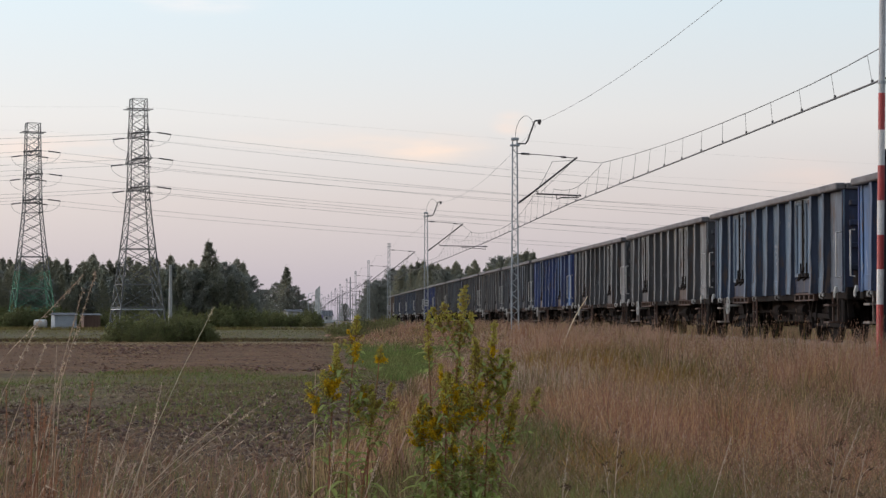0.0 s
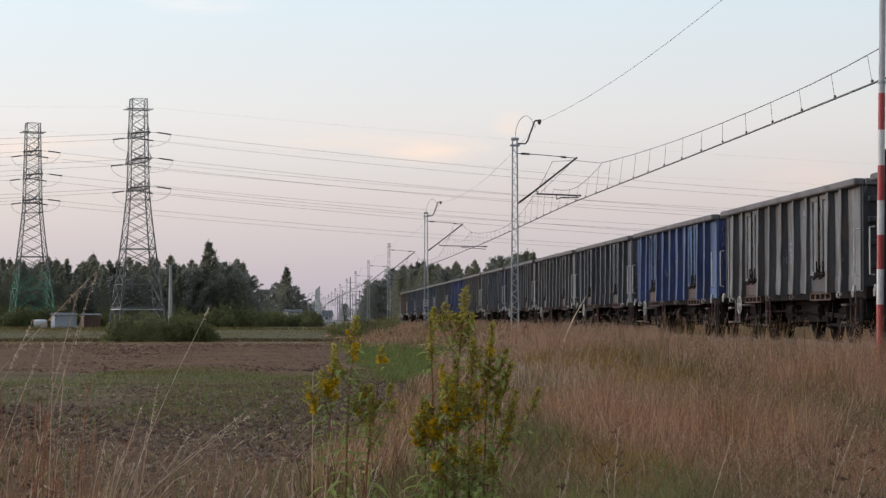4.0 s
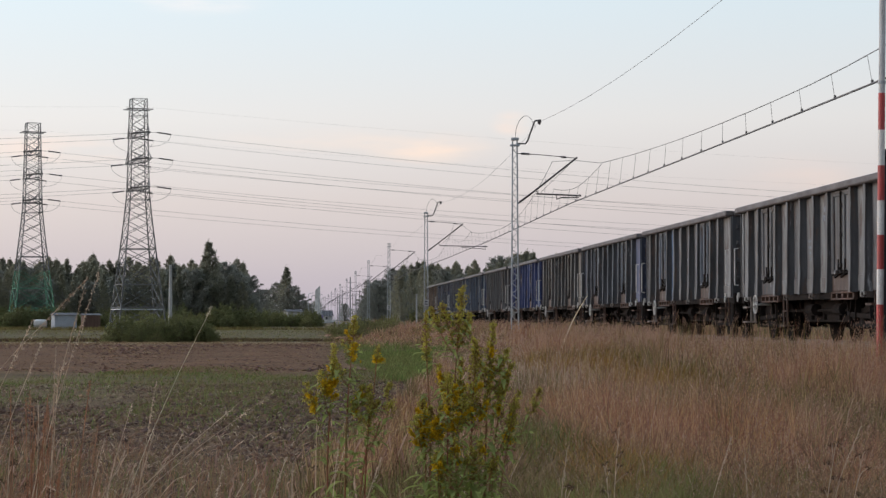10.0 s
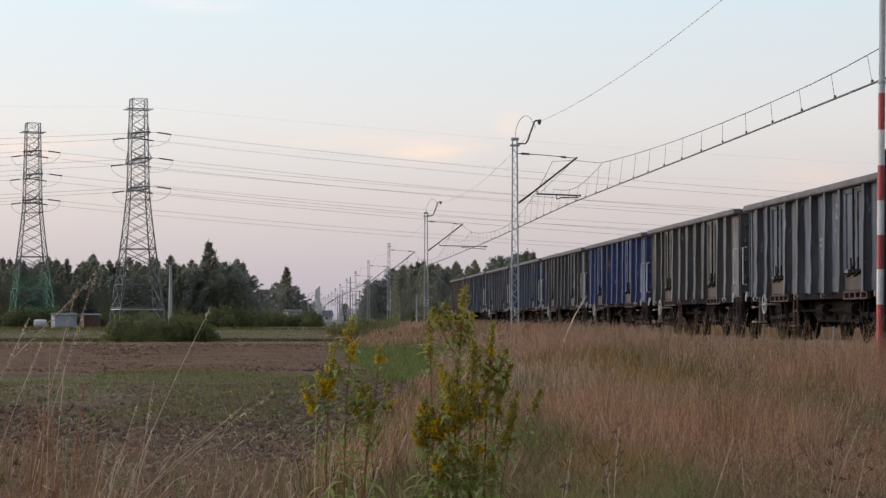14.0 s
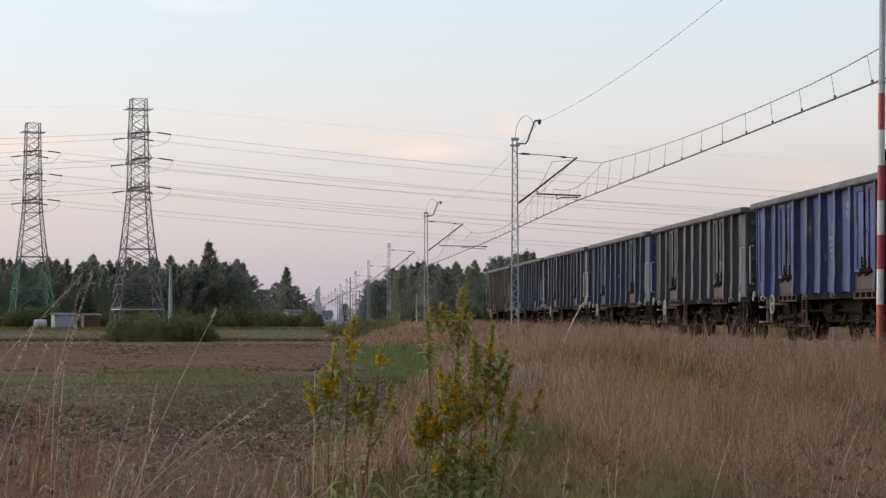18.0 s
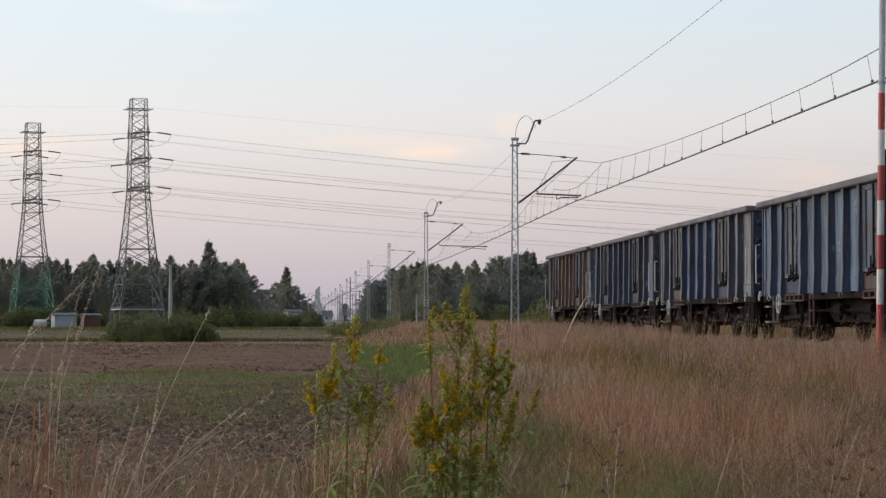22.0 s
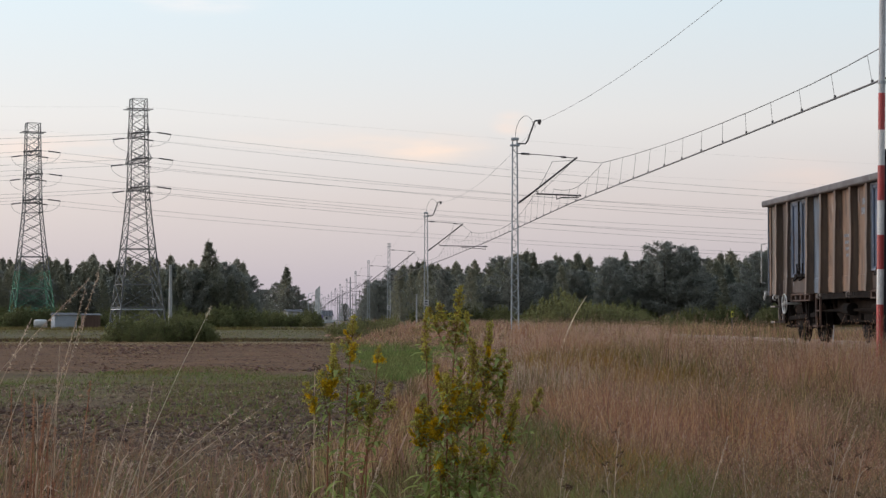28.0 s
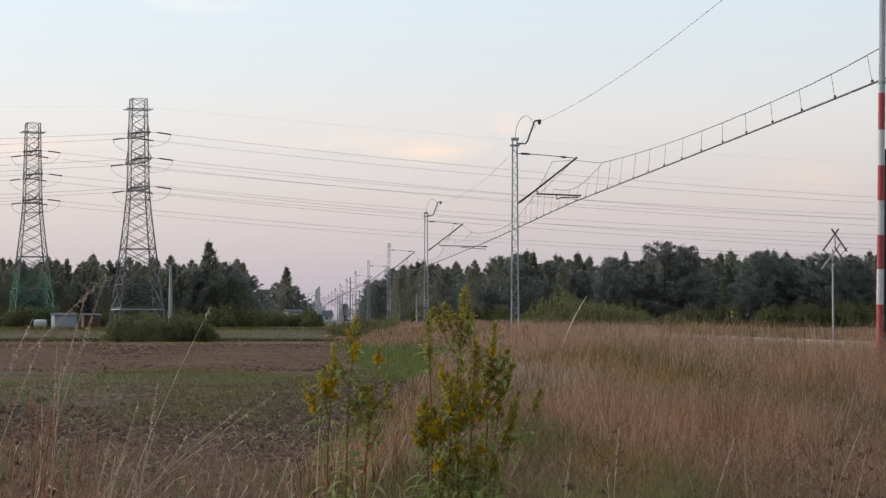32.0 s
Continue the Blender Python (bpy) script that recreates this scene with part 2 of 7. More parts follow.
LEAF_ROD = shade("leaf_goldenrod", (0.36, 0.38, 0.12), 0.75, second=(0.24, 0.265, 0.085), scale=6, fine=40, islands=0.4, bump=0.1)
SPENT = shade("grass_spent_head", (0.07, 0.042, 0.028), 0.9, second=(0.13, 0.08, 0.05), scale=20, fine=60, islands=0.3, bump=0)
BUD = shade("leaf_bud", (0.51, 0.42, 0.085), 0.85, second=(0.36, 0.30, 0.065), third=(0.22, 0.125, 0.05), spots=0.52, scale=14, fine=60, islands=0.35, bump=0)
BLOOM = shade("leaf_bloom", (0.74, 0.48, 0.02), 0.8, second=(0.56, 0.36, 0.02), scale=16, fine=60, islands=0.25, bump=0)
STEM = shade("leaf_stem", (0.34, 0.13, 0.085), 0.8, second=(0.26, 0.19, 0.075), scale=6, fine=30, bump=0.1)
SHEET = shade("grey_sheet_metal", (0.33, 0.35, 0.39), 0.6, second=(0.26, 0.28, 0.31), scale=0.8, fine=12)
BROWNWALL = shade("brown_boards", (0.17, 0.10, 0.075), 0.9, scale=1, fine=12, stretch=(4, 4, 0.4))
ROOF = shade("dark_roofing", (0.085, 0.08, 0.085), 0.85, scale=1, fine=10)
PLASTER = shade("pale_plaster", (0.60, 0.58, 0.55), 0.9, scale=0.6, fine=8)
VIOLET = shade("violet_enamel", (0.17, 0.11, 0.30), 0.5, second=(0.13, 0.09, 0.24), scale=3)
PANE = shade("dark_window_pane", (0.04, 0.045, 0.05), 0.15, scale=1, bump=0)


# ---------------------------------------------------------------- mesh helpers
class Geo:
    """Collects vertices and faces of one mesh."""

    def __init__(self):
        self.v, self.f, self.m = [], [], []

    def add(self, verts, faces, slot=0):
        k = len(self.v)
        self.v.extend(tuple(p) for p in verts)
        self.f.extend(tuple(i + k for i in face) for face in faces)
        self.m.extend([slot] * len(faces))
        return self

    def box(self, x0, y0, z0, x1, y1, z1, bevel=0.0, slot=0):
        if not bevel:
            return self.add([(x0, y0, z0), (x1, y0, z0), (x1, y1, z0), (x0, y1, z0), (x0, y0, z1), (x1, y0, z1), (x1, y1, z1), (x0, y1, z1)],
                            [(3, 2, 1, 0), (4, 5, 6, 7), (0, 1, 5, 4), (1, 2, 6, 5), (2, 3, 7, 6), (3, 0, 4, 7)], slot)
        bm = bmesh.new()
        bmesh.ops.create_cube(bm, size=1, matrix=Matrix.Translation(((x0 + x1) / 2, (y0 + y1) / 2, (z0 + z1) / 2)) @ Matrix.Diagonal((x1 - x0, y1 - y0, z1 - z0, 1)))
        bmesh.ops.bevel(bm, geom=bm.edges[:], offset=bevel, segments=1, affect="EDGES")
        bm.verts.index_update()
        self.add([v.co for v in bm.verts], [[v.index for v in fc.verts] for fc in bm.faces], slot)
        bm.free()
        return self

    def beam(self, p, q, w, h=None, slot=0):
        """A square bar from p to q."""
        p, q = Vector(p), Vector(q)
        d = (q - p).normalized()
        side = d.cross(Vector((0, 0, 1)) if abs(d.z) < 0.9 else Vector((0, 1, 0))).normalized()
        up = side.cross(d)
        a, b = side * w / 2, up * (h or w) / 2
        self.add([p - a - b, p + a - b, p + a + b, p - a + b, q - a - b, q + a - b, q + a + b, q - a + b],
                 [(0, 1, 2, 3), (7, 6, 5, 4), (4, 5, 1, 0), (5, 6, 2, 1), (6, 7, 3, 2), (7, 4, 0, 3)], slot)
        return self

    def tube(self, pts, r, n=6, slot=0, r2=None):
        pts = [Vector(p) for p in pts]
        k = len(self.v)
        side = None
        for i, p in enumerate(pts):
            d = (pts[min(i + 1, len(pts) - 1)] - pts[max(i - 1, 0)]).normalized()
            if side is None:
                side = d.cross(Vector((0, 0, 1)) if abs(d.z) < 0.9 else Vector((0, 1, 0))).normalized()
            else:
                side = (side - d * side.dot(d)).normalized()
            up = d.cross(side)
            rad = r if r2 is None else r + (r2 - r) * i / (len(pts) - 1)
            for j in range(n):
                a = 2 * math.pi * j / n
                self.v.append(tuple(p + (side * math.cos(a) + up * math.sin(a)) * rad))
        for i in range(len(pts) - 1):
            for j in range(n):
                b = k + i * n
                self.f.append((b + j, b + (j + 1) % n, b + n + (j + 1) % n, b + n + j))
                self.m.append(slot)
        self.f.append(tuple(k + j for j in reversed(range(n))))
        self.f.append(tuple(k + (len(pts) - 1) * n + j for j in range(n)))
        self.m.extend([slot, slot])
        return self

    def lathe(self, axis_a, axis_b, profile, n=16, slot=0):
        """Rings (position along the axis 0..1, radius) from axis_a to axis_b."""
        a, b = Vector(axis_a), Vector(axis_b)
        d = (b - a).normalized()
        side = d.cross(Vector((0, 0, 1)) if abs(d.z) < 0.9 else Vector((0, 1, 0))).normalized()
        up = d.cross(side)
        k = len(self.v)
        for t, r in profile:
            for j in range(n):
                g = 2 * math.pi * j / n
                self.v.append(tuple(a + (b - a) * t + (side * math.cos(g) + up * math.sin(g)) * r))
        for i in range(len(profile) - 1):
            for j in range(n):
                c = k + i * n
                self.f.append((c + j, c + (j + 1) % n, c + n + (j + 1) % n, c + n + j))
                self.m.append(slot)
        self.f.append(tuple(k + j for j in reversed(range(n))))
        self.f.append(tuple(k + (len(profile) - 1) * n + j for j in range(n)))
        self.m.extend([slot, slot])
        return self

    def mesh(self, name, *mats):
        me = bpy.data.meshes.new(name)
        me.from_pydata(self.v, [], self.f)
        for mt in mats:
            me.materials.append(mt)
        if len(mats) > 1:
            me.polygons.foreach_set("material_index", self.m)
        me.update()
        return me


def part(name, geo, material, parent, label="", at=None):
    """One mesh object under a thing or a part; geo may be a ready mesh that several parts share."""
    me = geo if isinstance(geo, bpy.types.Mesh) else geo.mesh(name, *(material if isinstance(material, (list, tuple)) else [material]))
    ob = new(name, me)
    ob.parent = parent
    if at is not None:
        ob.matrix_basis = at
    return tagged(ob, label)


def thing(name, label, category, m=None, group="", kind=""):
    ob = new(name)
    ob.empty_display_size = 0.2
    if m is not None:
        ob.matrix_basis = m
    return tagged(ob, label, category, group, kind)


def triangles(name, verts, tris, mats, slots=None):
    """A large mesh from arrays."""
    me = bpy.data.meshes.new(name)
    verts, tris = np.asarray(verts, np.float32), np.asarray(tris, np.int32)
    me.vertices.add(len(verts))
    me.vertices.foreach_set("co", verts.ravel())
    me.loops.add(tris.size)
    me.loops.foreach_set("vertex_index", tris.ravel())
    me.polygons.add(len(tris))
    me.polygons.foreach_set("loop_start", np.arange(0, tris.size, 3, dtype=np.int32))
    for mt in mats:
        me.materials.append(mt)
    if slots is not None:
        me.polygons.foreach_set("material_index", np.asarray(slots, np.int32))
    me.update(calc_edges=True)
    return me


# ---------------------------------------------------------------- ground
def smooth(a, b, x):
    t = np.clip((x - a) / (b - a), 0, 1)
    return t * t * (3 - 2 * t)


def height(x, y):
    """The lie of the land: a flat field, rising a little to the railway."""
    x, y = np.asarray(x, float), np.asarray(y, float)
    h = 0.30 * smooth(3.5, 9.5, x) + 0.05 * np.sin(x * 0.9 + y * 0.21) * np.sin(y * 0.37 - x * 0.2) * smooth(160, 60, y)
    return h


def ground_sheet():
    ys = np.concatenate([np.arange(-60, 0, 4), np.arange(0, 60, 0.8), np.arange(60, 160, 2.5), np.geomspace(160, 4200, 40)])
    xs = np.concatenate([-np.geomspace(30, 3000, 26)[::-1], np.arange(-28, 30, 0.8), np.geomspace(31, 3000, 26)])
    gx, gy = np.meshgrid(xs, ys)
    gz = height(gx, gy)
    n, m = len(ys), len(xs)
    verts = np.stack([gx, gy, gz], -1).reshape(-1, 3)
    i = np.arange((n - 1) * (m - 1))
    a = (i // (m - 1)) * m + i % (m - 1)
    tris = np.concatenate([np.stack([a, a + 1, a + m + 1], -1), np.stack([a, a + m + 1, a + m], -1)])
    mt = bpy.data.materials.new("field_soil_and_grass")
    mt.use_nodes = True
    nt = mt.node_tree
    nd, l = nt.nodes.new, nt.links.new
    p = nt.nodes["Principled BSDF"]
    p.inputs["Roughness"].default_value = 0.95
    p.inputs["Specular IOR Level"].default_value = 0.1
    geo = nd("ShaderNodeNewGeometry")
    sep = nd("ShaderNodeSeparateXYZ")
    wob = nd("ShaderNodeTexNoise")
    wob.inputs["Scale"].default_value, wob.inputs["Detail"].default_value = 0.22, 7
    l(geo.outputs["Position"], wob.inputs["Vector"])
    l(geo.outputs["Position"], sep.inputs[0])
    fine = nd("ShaderNodeTexNoise")
    fine.inputs["Scale"].default_value, fine.inputs["Detail"].default_value = 2.2, 9
    l(geo.outputs["Position"], fine.inputs["Vector"])
    grain = nd("ShaderNodeTexNoise")
    grain.inputs["Scale"].default_value, grain.inputs["Detail"].default_value = 9, 8
    l(geo.outputs["Position"], grain.inputs["Vector"])
    # furrow lines run across the field
    y = nd("ShaderNodeMath")
    y.operation = "MULTIPLY_ADD"
    l(wob.outputs[0], y.inputs[0])
    y.inputs[1].default_value = 22
    l(sep.outputs["Y"], y.inputs[2])

    def mixed(a, b, fac):
        k = nd("ShaderNodeMix")
        k.data_type = "RGBA"
        for s, v in (("A", a), ("B", b)):
            if isinstance(v, tuple):
                k.inputs[s].default_value = (*v, 1)
            else:
                l(v, k.inputs[s])
        l(fac, k.inputs["Factor"])
        return k.outputs["Result"]

    def step(source, lo, hi):
        r = nd("ShaderNodeMapRange")
        r.inputs["From Min"].default_value, r.inputs["From Max"].default_value = lo, hi
        l(source, r.inputs["Value"])
        return r.outputs[0]

    grass = mixed((0.135, 0.085, 0.047), (0.09, 0.075, 0.031), step(fine.outputs[0], 0.42, 0.62))
    stubble = mixed((0.056, 0.032, 0.019), (0.195, 0.110, 0.058), step(fine.outputs[0], 0.40, 0.66))
    greening = mixed((0.150, 0.092, 0.050), (0.108, 0.084, 0.036), step(fine.outputs[0], 0.38, 0.58))
    plough = mixed((0.165, 0.082, 0.040), (0.085, 0.044, 0.024), step(fine.outputs[0], 0.42, 0.66))
    verge = mixed((0.36, 0.30, 0.20), (0.28, 0.24, 0.145), step(fine.outputs[0], 0.4, 0.6))
    meadow = mixed((0.135, 0.098, 0.054), (0.105, 0.088, 0.043), step(wob.outputs[0], 0.42, 0.58))
    c = mixed(grass, stubble, step(y.outputs[0], 24, 33))
    c = mixed(c, greening, step(y.outputs[0], 33, 58))
    ragged = nd("ShaderNodeMath")
    ragged.operation = "MULTIPLY_ADD"
    l(fine.outputs[0], ragged.inputs[0])
    ragged.inputs[1].default_value = 9
    l(sep.outputs["Y"], ragged.inputs[2])
    c = mixed(c, plough, step(ragged.outputs[0], 58, 64))
    c = mixed(c, verge, step(sep.outputs["Y"], 121, 124))
    c = mixed(c, (0.055, 0.05, 0.026), step(sep.outputs["Y"], 134, 136))
    c = mixed(c, meadow, step(sep.outputs["Y"], 144, 147))
    # rough grass towards the railway and beyond it
    c = mixed(c, grass, step(sep.outputs["X"], 0.5, 3.0))
    # streaks along the rows, left by the plough and the wheels
    flat = nd("ShaderNodeMapping")
    flat.inputs["Scale"].default_value = (0.22, 1.1, 1)
    l(geo.outputs["Position"], flat.inputs[0])
    streak = nd("ShaderNodeTexNoise")
    streak.inputs["Scale"].default_value, streak.inputs["Detail"].default_value = 0.9, 5
    l(flat.outputs[0], streak.inputs["Vector"])
    gain = nd("ShaderNodeMapRange")
    for key, value in (("From Min", 0.3), ("From Max", 0.7), ("To Min", 0.62), ("To Max", 1.35)):
        gain.inputs[key].default_value = value
    l(streak.outputs[0], gain.inputs["Value"])
    grit = nd("ShaderNodeMapRange")
    for key, value in (("From Min", 0.35), ("From Max", 0.65), ("To Min", 0.55), ("To Max", 1.45)):
        grit.inputs[key].default_value = value
    l(grain.outputs[0], grit.inputs["Value"])
    both_tones = nd("ShaderNodeMath")
    both_tones.operation = "MULTIPLY"
    l(gain.outputs[0], both_tones.inputs[0])
    l(grit.outputs[0], both_tones.inputs[1])
    tone = nd("ShaderNodeHueSaturation")
    l(both_tones.outputs[0], tone.inputs["Value"])
    l(c, tone.inputs["Color"])
    l(tone.outputs[0], p.inputs["Base Color"])
    bp = nd("ShaderNodeBump")
    bp.inputs["Strength"].default_value, bp.inputs["Distance"].default_value = 0.5, 0.045
    both = nd("ShaderNodeMath")
    both.operation = "ADD"
    l(fine.outputs[0], both.inputs[0])
    l(grain.outputs[0], both.inputs[1])
    l(both.outputs[0], bp.inputs["Height"])
    l(bp.outputs[0], p.inputs["Normal"])
    ob = new("ground", triangles("ground", verts, tris, [mt]))
    tagged(ob, "flat ploughed field with grassy strips beside the railway", "field", kind="structure")


ground_sheet()


# ---------------------------------------------------------------- track
def railway():
    y0, y1 = -90, 900
    bed = thing("railway_track", "single railway track on grey stone ballast", "railway track", kind="structure")
    sections = [(-2.6, 0.05), (-1.75, RAIL_Z - 0.22), (1.75, RAIL_Z - 0.22), (2.7, 0.05)]
    g = Geo()
    v = [(TRACK_X + dx, y, z) for y in (y0, y1) for dx, z in sections]
    g.add(v, [(0, 1, 5, 4), (1, 2, 6, 5), (2, 3, 7, 6), (3, 2, 1, 0), (4, 5, 6, 7)])
    part("ballast_bed", g, BALLAST, bed, "grey crushed stone ballast bed")
    prof = [(-0.07, -0.17), (0.07, -0.17), (0.07, -0.15), (0.012, -0.13), (0.012, -0.045), (0.036, -0.035), (0.036, 0.0), (-0.036, 0.0), (-0.036, -0.035), (-0.012, -0.045), (-0.012, -0.13), (-0.07, -0.15)]
    for s in (-1, 1):
        g = Geo()
        k = len(prof)
        g.add([(TRACK_X + s * 0.753 + a, y, RAIL_Z + b) for y in (y0, y1) for a, b in prof], [(i, (i + 1) % k, k + (i + 1) % k, k + i) for i in range(k)])
        rail = part("rail", g, RAIL, bed, "brown rusted rail with a worn head, sky sheen in its colour")
        part("rail_head", Geo().box(TRACK_X + s * 0.753 - 0.034, y0, RAIL_Z - 0.012, TRACK_X + s * 0.753 + 0.034, y1, RAIL_Z + 0.002), HEAD, rail, "worn running surface, sky sheen put in as pale colour")
    g = Geo().box(-1.3, -0.12, 0, 1.3, 0.12, 0.20, 0.02)
    me = g.mesh("sleeper", SLEEPER)
    rest = Geo()
    for i in range(520):
        y = -30 + 0.6 * i
        if i < 290:
            part("sleeper", me, None, bed, at=pose(TRACK_X, y, RAIL_Z - 0.365))
        else:
            rest.box(TRACK_X - 1.3, y - 0.12, RAIL_Z - 0.365, TRACK_X + 1.3, y + 0.12, RAIL_Z - 0.165)
    tagged(part("far_sleepers", rest, SLEEPER, bed), kind="stuff")


railway()


# ---------------------------------------------------------------- catenary masts and wires
SPAN, FIRST = 64.7, 92.3
MAST_X, MAST_TOP = 9.55, 9.40
CONTACT_X = 12.25


def lattice_mast():
    mast = thing("catenary_mast", "grey galvanised lattice catenary mast beside the track", "catenary mast", group="catenary masts")
    g = Geo()
    w0, w1 = 0.165, 0.10
    top = MAST_TOP
    for sx in (-1, 1):
        g.beam((sx * w0, 0, 0), (sx * w1, 0, top), 0.055, 0.11)
    n = 36
    for side in (-0.06, 0.06):
        for i in range(n):
            z0, z1 = 0.3 + (top - 0.5) * i / n, 0.3 + (top - 0.5) * (i + 1) / n
            s = 1 if i % 2 else -1
            wa, wb = w0 + (w1 - w0) * z0 / top, w0 + (w1 - w0) * z1 / top
            g.beam((-s * wa, side, z0), (s * wb, side, z1), 0.03, 0.02)
    part("lattice_post", g, ZINC, mast)
    g = Geo().box(-0.35, -0.35, -0.1, 0.35, 0.35, 0.25, 0.04)
    part("foundation", g, CONCRETE, mast, "concrete foundation block")
    g = Geo().box(-0.17, -0.12, top - 0.08, 0.17, 0.12, top + 0.04, 0.015).box(-0.21, -0.12, top - 0.34, 0.21, 0.12, top - 0.26, 0.01)
    part("head_collar", g, ZINC, mast)
    # earth-wire arm: out, up and over
    g = Geo().tube([(0.1, 0, top - 0.22), (0.48, 0, top - 0.22), (0.56, 0, top - 0.12), (0.86, 0, top + 0.72), (0.92, 0, top + 0.80), (1.12, 0, top + 0.82)], 0.04, 6)
    part("earth_wire_arm", g, DARKMETAL, mast)
    g = Geo().lathe((1.10, 0, top + 0.86), (1.10, 0, top + 0.62), [(0, 0.05), (0.2, 0.09), (0.5, 0.09), (0.7, 0.05), (1, 0.03)], 8)
    part("clamp", g, DARKMETAL, mast)
    pts = [(0.02 + 0.5 * (1 - math.cos(a)), 0, top + 0.02 + 1.0 * math.sin(a) * (1 if a < 1.57 else 0.35 + 0.65 * math.sin(a))) for a in np.linspace(0, 2.45, 12)]
    part("jumper_wire", Geo().tube(pts, 0.011, 4), WIRE, mast)
    # cantilever: upper rod with an insulator, inclined strut, registration tube
    tip = (2.73, 0, 8.55)
    g = Geo().tube([(0.12, 0, 8.74), (1.0, 0, 8.70), tip], 0.018, 5)
    part("top_rod", g, DARKMETAL, mast)
    rings = [(t, 0.058 if i % 2 else 0.036) for i, t in enumerate(np.linspace(0, 1, 11))]
    part("insulator", Geo().lathe((0.28, 0, 8.735), (0.66, 0, 8.72), rings, 10), GLASS, mast, "dark glazed rod insulator")
    part("insulator", Geo().lathe((2.05, 0, 8.60), (2.45, 0, 8.57), rings[:7], 10), GLASS, mast, "dark glazed rod insulator")
    part("strut", Geo().tube([(0.14, 0, 6.53), (0.9, 0, 7.1), (2.78, 0, 8.58)], 0.042, 8), DARKMETAL, mast, "dark steel cantilever strut")
    part("insulator", Geo().lathe((0.2, 0, 6.575), (0.7, 0, 6.95), rings, 10), GLASS, mast, "dark glazed rod insulator")
    part("registration_tube", Geo().tube([(0.95, 0, 6.96), (2.95, 0, 6.88)], 0.04, 6).tube([(0.9, 0, 7.12), (1.05, 0, 7.0)], 0.02, 5), DARKMETAL, mast)
    part("steady_arm", Geo().tube([(1.85, 0, 6.92), (1.86, 0, 6.72), (2.1, 0, 6.80), (2.85, 0, 6.80)], 0.028, 5).tube([(2.9, 0, 6.96), (2.9, 0, 6.84)], 0.015, 5), DARKMETAL, mast)
    part("support_wire", Geo().tube([tip, (1.15, 0, 7.02)], 0.008, 4), WIRE, mast)
    return mast


def number_plate(mast):
    plate = part("marker_plate", Geo().box(-0.19, -0.10, 2.40, 0.19, -0.075, 2.86, 0.008), PALEPOLE, mast, "pale marker plate")
    for z in (2.50, 2.68):
        part("marking", Geo().box(-0.11, -0.108, z, 0.11, -0.103, z + 0.08), BLACK, plate)


MAST_YS = [FIRST + SPAN * k for k in range(-1, 12)]
first_mast = lattice_mast()
first_mast.matrix_basis = pose(MAST_X, MAST_YS[0], 0.05)
masts = [first_mast]
for yy in MAST_YS[1:]:
    masts.append(copy_thing(first_mast, pose(MAST_X, yy, 0.05)))
for k in (2, 3):
    number_plate(masts[k])
# every second mast holds the wire from the far side
for mast in masts[2::2]:
    for ob in list(mast.children):
        if ob.name.split(".")[0] in ("registration_tube", "steady_arm"):
            bpy.data.objects.remove(ob)
    part("registration_tube", Geo().tube([(1.0, 0, 6.93), (4.62, 0, 6.86)], 0.036, 6).tube([(0.9, 0, 7.12), (1.05, 0, 6.98)], 0.02, 5), DARKMETAL, mast)
    part("steady_arm", Geo().tube([(4.45, 0, 6.95), (4.46, 0, 6.62), (4.2, 0, 6.70), (2.6, 0, 6.82)], 0.024, 5), DARKMETAL, mast)
for mast in masts[3:]:
    for ob in list(mast.children):
        if ob.name.split(".")[0] in ("earth_wire_arm", "clamp", "jumper_wire"):
            bpy.data.objects.remove(ob)


